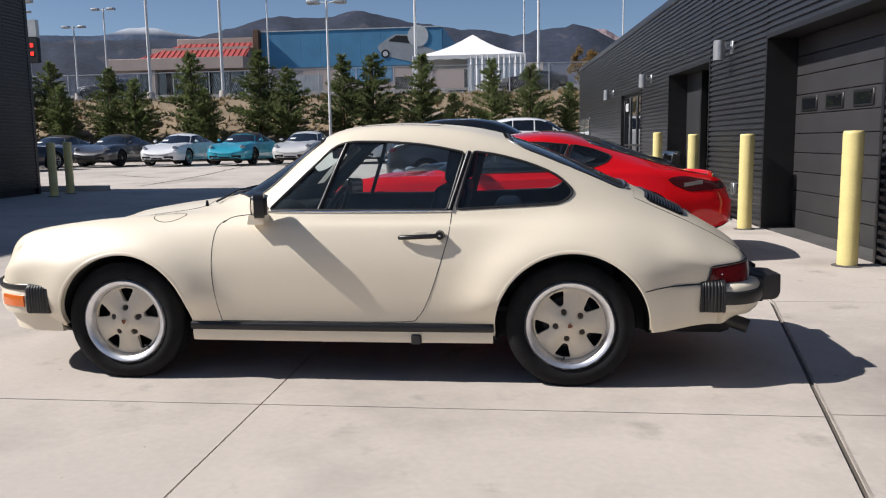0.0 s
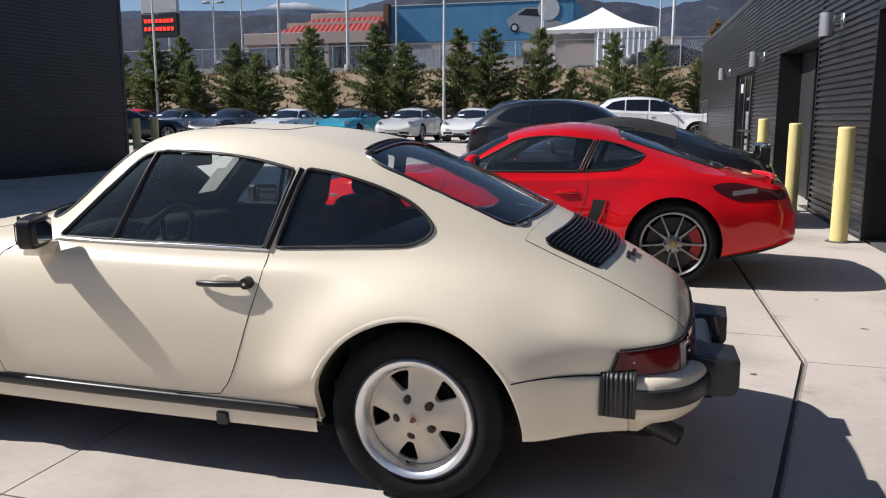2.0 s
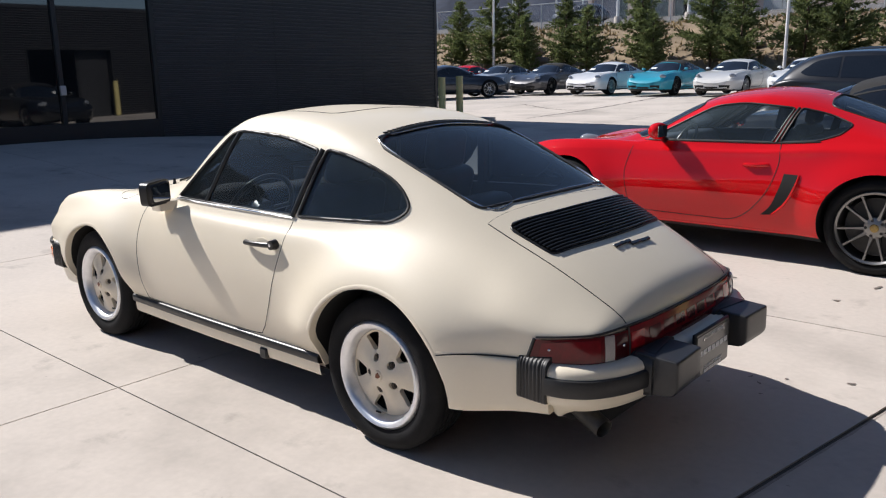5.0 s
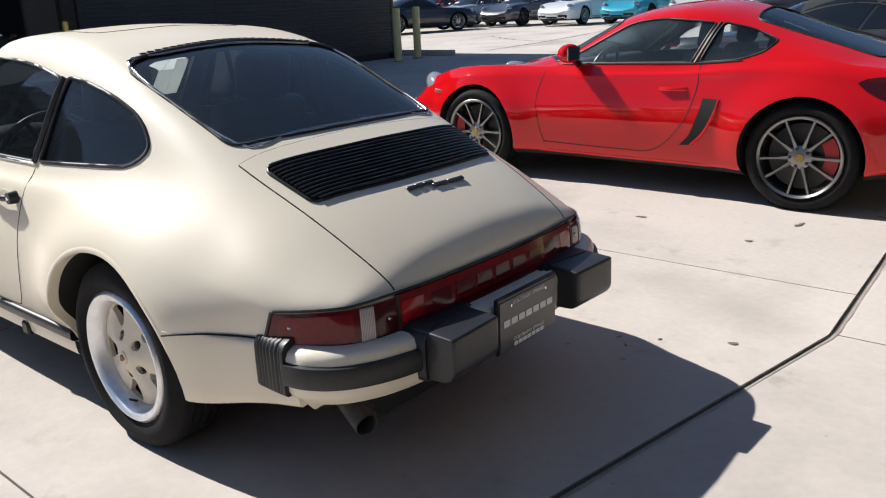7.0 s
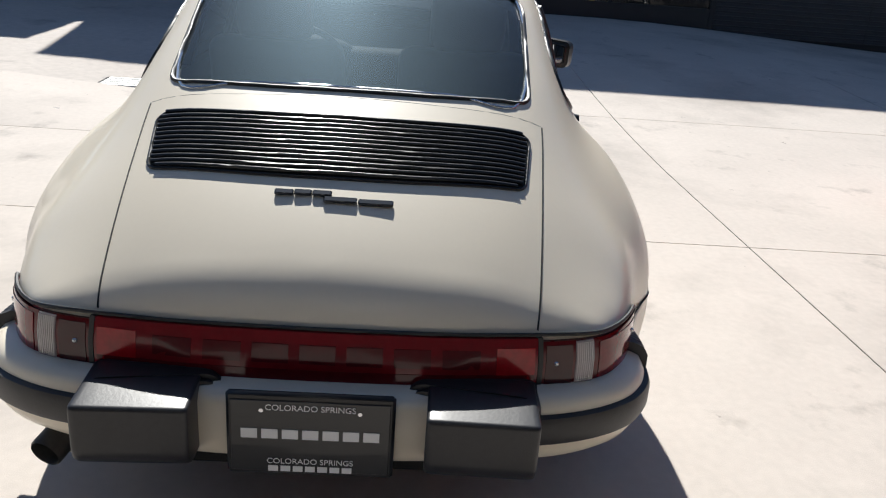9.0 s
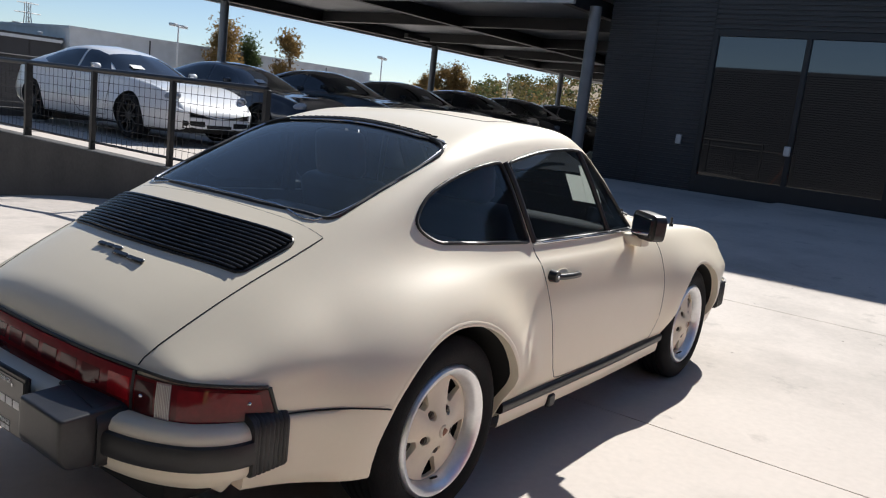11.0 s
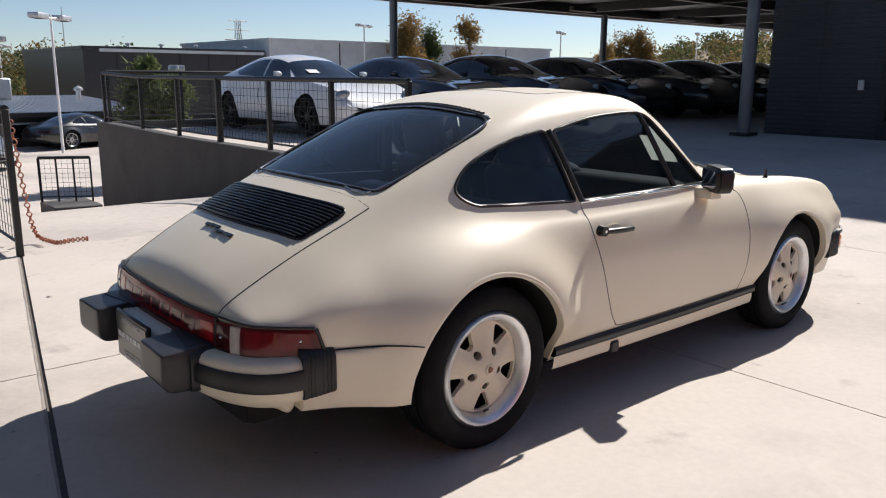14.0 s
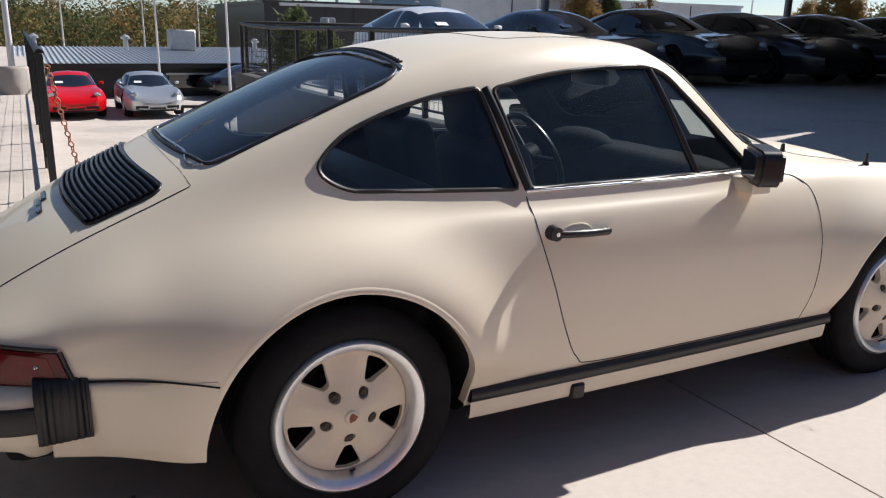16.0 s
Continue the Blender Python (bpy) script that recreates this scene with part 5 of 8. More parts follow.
    for line in (path[7:mid[0]], path[mid[-1] + 1:-7]):
        part("rubber_strip", sweep_bumper(bmesh.new(), line, [(0, .456), (.018, .452), (.022, .440), (.022, .404), (.018, .394), (0, .390)]), BLACK_RUBBER, rear, smooth=50)
    fhalf = [(-1.52, .758), (-1.64, .752), (-1.74, .725), (-1.84, .655), (-1.94, .51), (-2.01, .30), (-2.04, 0)]
    fpath = curve_through(fhalf + [(x, -y) for x, y in fhalf[-2::-1]], 6)
    front = part("front_bumper", sweep_bumper(bmesh.new(), fpath[6:-6], [(-.12, .515), (-.02, .51), (.004, .490), (.006, .38), (-.005, .35), (-.12, .345)]), CREAM, car, "ivory front bumper with black rubber strip", smooth=50, m=pose(0, 0, -.018))
    part("rubber_strip", sweep_bumper(bmesh.new(), fpath[6:-6], [(0, .502), (.012, .500), (.014, .486), (.010, .478), (0, .476)]), BLACK_RUBBER, front, smooth=50)
    for a, b in ((7, 17), (len(fpath) - 17, len(fpath) - 7)):
        part("front_indicator", sweep_bumper(bmesh.new(), fpath[a:b], [(0, .450), (.012, .447), (.016, .42), (.012, .390), (0, .386)]), AMBER, front, "amber front indicator lens", smooth=50)
    fval = sweep_bumper(bmesh.new(), [(x + .03, y * .96) for x, y in fpath], [(-.06, .36), (.0, .36), (-.004, .30), (-.02, .235), (-.06, .23)])
    part("front_valance", fval, CREAM, car, smooth=50)

    def bellows(line, s):
        """A moulded rubber concertina that follows a line of (x, y) and turns in at its top."""
        P = [Vector(p) for p in line]
        n = 44
        bm = bmesh.new()
        cols = []
        for i in range(n + 1):
            u = i / n * (len(P) - 1)
            k = min(int(u), len(P) - 2)
            p, t = P[k].lerp(P[k + 1], u - k), (P[k + 1] - P[k]).normalized()
            o = Vector((t.y, -t.x)) * s
            w = (.35 + .65 * abs(math.sin(math.pi * 7 * (i - 4) / (n - 8))) ** .7 if 4 < i < n - 4 else 1.0) * .010
            col = [(p + o * (w * q + d), z) for z, d, q in ((.352, -.03, .3), (.357, .002, .8), (.368, .008, 1), (.44, .008, 1), (.482, .007, 1), (.500, -.004, 1), (.510, -.028, 1), (.514, -.075, .6))]
            cols.append([bm.verts.new((c.x, c.y, z)) for c, z in col])
        for a, b in zip(cols, cols[1:]):
            for i in range(7):
                bm.faces.new((a[i], a[i + 1], b[i + 1], b[i]))
        for a in (cols[0], cols[-1]):
            bm.faces.new(a)
        bmesh.ops.recalc_face_normals(bm, faces=bm.faces)
        return bm

    for line in (path[:8], path[-8:]):
        part("bumper_bellows", bellows(line, 1), BLACK_RUBBER, rear, "ribbed black rubber bellows", smooth=45)
    for line in (fpath[:7], fpath[-7:]):
        part("bumper_bellows", bellows(line, 1), BLACK_RUBBER, front, "ribbed black rubber bellows", smooth=45)
    for s in (-1, 1):
        gd = bmesh.new()
        rows = []
        for y, f in ((-.103, .60), (-.1015, .80), (-.097, .93), (-.089, .99), (-.06, 1.0), (.06, 1.0), (.089, .99), (.097, .93), (.1015, .80), (.103, .60)):
            rows.append([gd.verts.new((x * (.86 + .14 * f), y, .445 + (z - .445) * (.84 + .16 * f)))
                         for x, z in rounded([(-.03, .366), (.104, .376), (.124, .402), (.122, .504), (-.03, .514)], [.004, .016, .020, .009, .004], 5)])
        for a, b in zip(rows, rows[1:]):
            for i in range(len(a)):
                gd.faces.new((a[i], a[(i + 1) % len(a)], b[(i + 1) % len(a)], b[i]))
        gd.faces.new(rows[0])
        gd.faces.new(rows[-1])
        bmesh.ops.recalc_face_normals(gd, faces=gd.faces)
        part("bumper_guard", gd, GUARD, rear, "heavy black rubber bumper guard", smooth=40, m=pose(2.030, s * .318, -.008, 0, 0, -s * 2))
        pad = prism(bmesh.new(), rounded([(-.132, .350), (.132, .350), (.134, .470), (.108, .499), (-.108, .499), (-.134, .470)], .025, 3), "x", -.10, .020)
        bmesh.ops.bevel(pad, geom=[e for e in pad.edges if e.calc_face_angle(0) > 1.2], offset=.010, segments=2, affect="EDGES")
        part("guard_base", pad, BLACK_RUBBER, rear, smooth=40, m=pose(2.040, s * .300, .006, 0, 0, -s * 9))
    # tail light band
    for s in (-1, 1):
        lens = skin.band(s * .506, s * .862, 18, [.478, .486, .536, .572, .580], 1.20, .009, .045, s * -.36, .580, .016)
        tl = part("tail_light", lens, TAIL_RED, car, "red and clear wraparound tail light", smooth=50)
        part("indicator_lens", skin.band(s * .640, s * .838, 10, [.492, .536, .570], 1.20, .0105, .02, s * -.32, .580, .014), INDICATOR_RED, tl, "brighter red lens segment", smooth=50)
        part("dark_lens", skin.band(s * .514, s * .572, 4, [.490, .54, .572], 1.20, .0105, .02), TAIL_DARK, tl, smooth=50)
        part("reversing_lens", skin.band(s * .580, s * .622, 5, [.490, .54, .578], 1.20, .0115, .02), LENS_CLEAR, tl, "clear ribbed reversing lens", smooth=50)
        for k in range(9):
            a = .5825 + .0375 * k / 8
            part("lens_rib", skin.band(s * (a - .0011), s * (a + .0011), 1, [.493, .54, .575], 1.20, .0135, .01), LENS_RIB, tl)
        part("lamp_rubber", skin.band(s * .497, s * .507, 2, [.478, .54, .588], 1.20, .011, .045), BLACK_RUBBER, tl)
        for a in (.535, .82):
            d = bmesh.new()
            c = skin.wrap(s * a, .535, 1.20, .0105)
            bmesh.ops.create_uvsphere(d, u_segments=8, v_segments=6, radius=.0055, matrix=Matrix.Translation(c))
            part("lens_screw", d, CHROME, tl)
    refl = part("reflector_band", skin.band(-.497, .497, 34, [.478, .486, .536, .576, .586], 1.20, .009, .045), REFLECTOR, car, "red reflector band between the tail lights", smooth=50)
    for s in (-1, 1):
        part("fog_lens", skin.band(s * .408, s * .490, 6, [.496, .53, .568], 1.20, .0100, .02), FOG_RED, refl, "brighter red fog lamp lens", smooth=50)
    # the maker's word in the band is drawn as plain dark bars
    # darker lower strip: the bumper guards' reflection put into the colour
    part("lower_band", skin.band(-.49, .49, 34, [.485, .498, .512], 1.20, .0102, .02), BAND_PRINT_REFLECTION, refl, "lower half of the reflector, darkened as the guards' reflection", smooth=50)
    for k in range(7):
        a = -.33 + .66 * k / 6
        part("dark_bar", skin.band(a - .042, a + .042, 4, [.524, .54, .562], 1.20, .0097, .01), BAND_PRINT_REFLECTION, refl, smooth=60)
    edge = bmesh.new()
    for z in (.592, .475):
        tube(edge, [skin.wrap(a * (1 + (.36 * (.586 - z) if abs(a) > .8 else 0)), z - (.006 * smoothstep((abs(a) - .5) / .2) + .014 * max(0, (abs(a) - .5) / .37) ** 2 if z > .55 else 0), 1.20, .006) for a in np.linspace(-.868, .868, 60)], .0042, seg=6)
    for s in (-1, 1):
        tube(edge, [skin.wrap(s * (.866 + .36 * (.586 - z)), z, 1.20, .006) for z in (.568, .55, .53, .51, .475)], .0055, seg=6)
    part("lamp_surround", edge, BLACK_RUBBER, car, smooth=60)
    # number plate holder
    frame_bm = box(bmesh.new(), 2.086, 2.102, -.155, .155, .334, .510, .006)
    holder = part("plate_frame", frame_bm, BLACK_TRIM, car, "black dealer plate with white print", m=pose(0, 0, 0))
    part("plate", box(bmesh.new(), 2.102, 2.1045, -.146, .146, .345, .496, .001), PLATE, holder)
    for z, wd, hh, n in ((.427, .262, .020, 7), (.352, .160, .012, 7)):
        for k in range(n):
            y = wd * (k + .5) / n - wd / 2
            bar = box(bmesh.new(), 2.105, 2.106, y - wd / n * .40, y + wd / n * .40, z - hh * .5, z + hh * .5)
            part("print_bar", bar, WHITE_PRINT, holder)
    for txt, z, size in (("COLORADO SPRINGS", .4825, .0170), ("COLORADO SPRINGS", .368, .0165)):
        cu = bpy.data.curves.new("lettering", "FONT")
        cu.body, cu.size, cu.align_x, cu.align_y, cu.extrude = txt, size, "CENTER", "CENTER", 0.0004
        o = new("lettering", cu)
        o.matrix_basis = pose(2.1058, 0, z, 90, 0, 90)
        bpy.context.view_layer.update()
        lm = bpy.data.meshes.new_from_object(o.evaluated_get(bpy.context.evaluated_depsgraph_get()))
        lm.materials.clear()
        lm.materials.append(WHITE_PRINT)
        bpy.data.objects.remove(o)
        lo = new("lettering", lm)
        lo.matrix_basis = pose(2.1058, 0, z, 90, 0, 90)
        lo.parent = holder
    for y in (-.090, .090):
        sc = bmesh.new()
        rod(sc, (2.104, y, .476), (2.1062, y, .476), .0042, seg=12)
        part("plate_screw", sc, CHROME, holder)
    # engine lid: gap, grille, badge
    front_edge = [(1.445, .0), (1.440, .25), (1.428, .42), (1.422, .474)]
    lid = [(1.424, .476), (1.50, .471), (1.60, .462), (1.80, .443), (1.92, .430), (1.966, .423)]
    g = bmesh.new()
    for s in (-1, 1):
        skin.seam_top([(x, s * y) for x, y in front_edge], .0013, bm=g)
        skin.seam_top([(x, s * y) for x, y in lid], .0026, bm=g)
    part("lid_gap", g, UNDER, car, smooth=60)
    base = bmesh.new()
    nx, ny = 24, 26
    rows = []
    corner = lambda e: 1 - math.sqrt(max(0, 1 - e * e))
    outline = lambda u: (1.520 + .190 * u, .440 - .026 * u - .036 * corner(max(0, abs(u - .5) * 2 - .66) / .34))
    for i in range(nx + 1):
        x, w = outline(i / nx)
        rows.append([base.verts.new(skin.top(x - .035 * (j / ny * 2 - 1) ** 2, w * (j / ny * 2 - 1), .0035)) for j in range(ny + 1)])
    for a, b in zip(rows, rows[1:]):
        for j in range(ny):
            base.faces.new((a[j], a[j + 1], b[j + 1], b[j]))
    bmesh.ops.recalc_face_normals(base, faces=base.faces)
    grille = part("engine_grille", base, UNDER, car, "black slatted engine lid grille", smooth=60)
    for k in range(13):
        x, w = outline((k + .5) / 13)
        bm = bmesh.new()
        tube(bm, [skin.top(x - .035 * t * t, w * t * .985, .008) for t in np.linspace(-1, 1, 30)], .0048, seg=6, flat=1.0)
        part("slat", bm, SLAT, grille, smooth=60)
    rim = bmesh.new()
    ring = [(outline(0)[0] - .035 * t * t, outline(0)[1] * t) for t in np.linspace(-1, 1, 20)]
    ring += [(outline(u)[0] - .035, outline(u)[1]) for u in np.linspace(0, 1, 33)[1:-1]]
    ring += [(outline(1)[0] - .035 * t * t, outline(1)[1] * t) for t in np.linspace(1, -1, 20)]
    ring += [(outline(u)[0] - .035, -outline(u)[1]) for u in np.linspace(1, 0, 33)[1:-1]]
    tube(rim, [skin.top(x, y, .002) for x, y in ring], .0042, True, 6)
    part("grille_rim", rim, BLACK_TRIM, grille, smooth=60)
    badge = None
    for k, (y0, y1, x) in enumerate(((-.124, -.084, 1.752), (-.083, -.046, 1.752), (-.045, -.004, 1.753), (-.020, .050, 1.768), (.052, .126, 1.768))):
        bm = bmesh.new()
        p, q = skin.top(x - .011, (y0 + y1) / 2), skin.top(x + .011, (y0 + y1) / 2)
        box(bm, -.0085, .0085, y0 - (y0 + y1) / 2, y1 - (y0 + y1) / 2, 0, .008, .003)
        ang = math.degrees(math.atan2(p.z - q.z, .022))
        o = part("badge_bar" if badge else "badge", bm, BADGE, badge or car, "dark model badge drawn as plain bars" if not badge else "", m=pose((p.x + q.x) / 2, (y0 + y1) / 2, (p.z + q.z) / 2, 0, ang, 0) if not badge else None)
        if badge:
            o.matrix_basis = badge.matrix_basis.inverted() @ pose((p.x + q.x) / 2, (y0 + y1) / 2, (p.z + q.z) / 2, 0, ang, 0)
        badge = badge or o
    # rear spoiler lip of the window, sunroof, bonnet, wipers
    sr = bmesh.new()
    skin.seam_top([(.02, .0), (.02, .25), (.05, .315), (.12, .325), (.36, .325), (.42, .30), (.44, .2), (.44, 0)], .003, bm=sr)
    skin.seam_top([(.02, .0), (.02, -.25), (.05, -.315), (.12, -.325), (.36, -.325), (.42, -.30), (.44, -.2), (.44, 0)], .003, bm=sr)
    part("sunroof_gap", sr, UNDER, car, smooth=60)
    vent = bmesh.new()
    for k in range(24):
        y = -.36 + .72 * k / 23
        p = skin.top(.770 + .035 * (y / .45) ** 2, y, .002)
        box(vent, p.x - .006, p.x + .008, y - .010, y + .010, p.z - .004, p.z + .004)
    part("roof_vent", vent, BLACK_TRIM, car, "row of dark vent slots above the rear window")
    lipb = bmesh.new()
    tube(lipb, [skin.top(.788 + .038 * t * t, .462 * t, .001) for t in np.linspace(-.94, .94, 30)], .007, seg=8)
    part("window_lip", lipb, BLACK_RUBBER, car, smooth=60)
    bead = [(.812, 0), (.82, .29), (.855, .448), (1.36, .428), (1.398, .24), (1.412, 0)]
    ring = curve_through(bead, 6)
    ring = ring + [(x, -y) for x, y in ring[-2:0:-1]]
    part("window_bead", tube(bmesh.new(), [skin.top(x, y, .001) for x, y in ring], .0045, True, 6), CHROME, car, "thin bright bead round the rear window", smooth=60)
    bn = bmesh.new()
    skin.seam_top([(-.80, 0), (-.80, .3), (-.85, .44), (-1.2, .435), (-1.6, .40), (-1.85, .34)], .003, bm=bn)
    skin.seam_top([(-.80, 0), (-.80, -.3), (-.85, -.44), (-1.2, -.435), (-1.6, -.40), (-1.85, -.34)], .003, bm=bn)
    part("bonnet_gap", bn, UNDER, car, smooth=60)
    fuel = skin.seam_top([(-.92 + .085 * math.cos(a), -.605 + .05 * math.sin(a)) for a in np.linspace(0, 2 * math.pi, 17)[:-1]], .0025, True, 2)
    part("fuel_flap_gap", fuel, UNDER, car)
    for y0, y1 in ((-.42, .02), (.08, .50)):
        w = bmesh.new()
        tube(w, [skin.top(-.745, y0, .015), skin.top(-.715, (y0 + y1) / 2, .022), skin.top(-.68, y1, .016)], .006, seg=6)
        part("wiper", w, BLACK_TRIM, car, smooth=60)
    for s in (-1, 1):
        wj = bmesh.new()
        p = skin.top(-.80, s * .42)
        rod(wj, p, p + Vector((0, 0, .03)), .010, .006, 10)
        part("washer_jet", wj, BLACK_TRIM, car)
    ant = bmesh.new()
    p = skin.top(-1.05, .60)
    rod(ant, p - Vector((0, 0, .01)), p + Vector((0, 0, .012)), .014, .010, 12)
    rod(ant, p, p + Vector((0, 0, .045)), .006, .006, 8)
    part("aerial_stub", ant, BLACK_TRIM, car, smooth=60)
    # underside: exhaust, sump, floor
    ex = lathe(bmesh.new(), [(.029, -.12), (.029, .0), (.032, .004), (.035, .0), (.035, -.25)], 24, "z")
    part("exhaust_pipe", ex, EXHAUST, car, smooth=60, m=pose(1.965, -.555, .262, 0, 0, -18) @ pose(0, 0, 0, 0, 106, 0))
    bx = box(bmesh.new(), 1.45, 1.92, -.48, .48, .20, .34, .05, 2)
    part("engine_underside", bx, UNDER, car)
    val = bmesh.new()
    rows = []
    for n, ((x, y), (x2, y2)) in enumerate(zip(path, path[1:])):
        t = (Vector((x2, y2)) - Vector((x, y))).normalized()
        o = Vector((t.y, -t.x))
        sink = .11 * (1 - smoothstep(min(n, len(path) - 2 - n) / 9))
        low = .275 + .045 * smoothstep((x - 1.78) / .16)
        if -.64 < y < -.47:
            low = .328
        rows.append([val.verts.new((x + o.x * (d - sink), y + o.y * (d - sink), z)) for d, z in ((-.012, .352), (-.024, .335), (-.052, low + .012), (-.064, low), (-.12, low))])
    for a, b in zip(rows, rows[1:]):
        for i in range(4):
            val.faces.new((a[i], a[i + 1], b[i + 1], b[i]))
    bmesh.ops.recalc_face_normals(val, faces=val.faces)
    part("rear_valance", val, CREAM, car, smooth=50)
    # cabin
    part("cabin_floor", box(bmesh.new(), -.70, 1.30, -.60, .60, .335, .36), CARPET, car)
    seat(car, .18, -.33, INTERIOR)
    seat(car, .18, .33, INTERIOR)
    part("rear_shelf", box(bmesh.new(), .78, 1.33, -.52, .52, .42, .80, .05, 2), CARPET, car)
    part("rear_bench", box(bmesh.new(), .70, .86, -.50, .50, .40, .84, .05, 3), INTERIOR, car)
    dash = prism(bmesh.new(), rounded([(-.62, .50), (-.34, .55), (-.30, .74), (-.36, .83), (-.62, .82)], .04, 4), "y", -.56, .56)
    d = part("dashboard", dash, DASH, car, smooth=50)
    bn = bmesh.new()
    bmesh.ops.create_uvsphere(bn, u_segments=20, v_segments=10, radius=1, matrix=Matrix.Translation((-.40, -.33, .82)) @ Matrix.Diagonal((.10, .20, .06, 1)))
    part("instrument_binnacle", bn, DASH, d, smooth=80)
    steering_wheel(car, -.15, -.33, .77, -64)
    im = box(bmesh.new(), -.19, -.165, -.11, .11, 1.09, 1.15, .012, 2)
    part("interior_mirror", im, BLACK_TRIM, car)
    for s in (-1, 1):
        vs = box(bmesh.new(), -.02, .0, -.15, .15, -.05, .05, .008)
        part("sun_visor", vs, HEADLINER, car, m=pose(-.03, s * .30, 1.195, 0, 76, 0))
    for y0, y1, z0, z1, off in ((.335, .415, .0, .17, .0), (.417, .485, .0, .235, .0)):
        sh = box(bmesh.new(), -.0012 + off, .0012 + off, y0, y1, z0, z1)
        part("price_sheet", sh, THIN_PAPER, car, "white printed sheet behind the windscreen", m=pose(-.40, 0, .930, 0, 42, 0))
    return car


BAND_PRINT_REFLECTION = material("dark red print and painted reflection", (0.115, 0.006, 0.010), 0.14, spec=0.3, coat=0.2, vary=0.1, scale=40)
MIRROR = material("mirror glass", (0.55, 0.56, 0.58), 0.02, 1.0)
GUARD = material("worn black bumper rubber", (0.025, 0.025, 0.027), 0.38, vary=0.3, scale=9, bump=0.03, bump_scale=150)
SLAT = material("satin black slat", (0.012, 0.012, 0.013), 0.28, vary=0.2, scale=30)
BADGE = material("dark chrome badge", (0.10, 0.105, 0.11), 0.22, 0.9)
EXHAUST = material("sooty steel", (0.05, 0.048, 0.045), 0.5, 0.6, vary=0.3, scale=20)
REFLECTOR = material("red reflector", (0.22, 0.008, 0.014), 0.14, spec=0.3, coat=0.2, vary=0.15, scale=18)
INDICATOR_RED = material("bright red lamp lens", (0.16, 0.005, 0.009), 0.10, spec=0.3, coat=0.2, vary=0.25, scale=40)
FOG_RED = material("bright red fog lens", (0.42, 0.008, 0.016), 0.12, spec=0.3, coat=0.2, vary=0.2, scale=60)
LENS_RIB = material("pale lens rib", (0.62, 0.58, 0.55), 0.2, coat=0.6)
leaf_light(THIN_PAPER, .5)
classic = build_classic()


# ---- modern cars ----
def modern(x0, x1, W, zt, zs, axles, R, sides, peak, roof_w=.60, lip=.05, cabin=None, glass=None, zb=.17, wells=.035, floor=.84):
    """A car's shape from its side profile, belt line, width, axles and window outlines."""
    top, belt = profile(zt), profile(zs)
    L = x1 - x0
    u = lambda x: (x - x0) / L
    end = profile([(0, .62), (.03, .80), (.08, .91), (.20, .985), (.35, .97), (.55, .97), (.76, 1.0), (.88, .965), (.95, .90), (.985, .80), (1, .68)])
    wm = lambda x: W / 2 * end(u(x)) - .02
    def rail(x):
        k = x + (-.13 if x < peak else .09) * smoothstep((top(x) - belt(x)) / .2)
        return max(min(top(k), top(x)) - .05 - .055 * smoothstep((top(x) - belt(x)) / .3), belt(x) + .012)
    gw = lambda x: smoothstep((rail(x) - belt(x)) / .20)
    ws = lambda x: wm(x) * (.915 + .02 * gw(x))
    wr = lambda x: wm(x) * .80 * (1 - gw(x)) + (roof_w + .06 * (1 - smoothstep((rail(x) - belt(x)) / .32))) * gw(x)
    tail = profile([(0, zb + .10), (.04, zb + .02), (.12, zb), (.80, zb), (.93, zb + .08), (1, zb + .17)])
    return {"x0": x0, "x1": x1, "lip": lip, "zt": top, "zs": belt, "zr": rail, "wr": wr, "ws": ws, "wm": wm,
            "zm": lambda x: .52 + .06 * u(x) + (zb - .17), "wb": lambda x: wm(x) * .90, "zb": lambda x: tail(u(x)),
            "flares": [(a, R, R + .03, wells, .12) for a in axles], "arches": [(a, R, R + .035) for a in axles],
            "axles": axles, "R": R, "windows": [("side", s) for s in sides] + [("top", g) for g in glass], "cabin": cabin, "glass_floor": floor, "W": W}


def plan_glass(xb, xs, ys, xt, xts, yt):
    """A screen's outline seen from above: bottom centre, bottom corner, top centre, top corner."""
    h = [(xb, 0), (xb + (xs - xb) * .35, ys * .62), (xs, ys), (xts, yt), (xt + (xts - xt) * .3, yt * .6), (xt, 0)]
    return rounded(h + [(x, -y) for x, y in h[-2:0:-1]], [.08, .12, .05, .05, .1, .08, .1, .05, .05, .12])


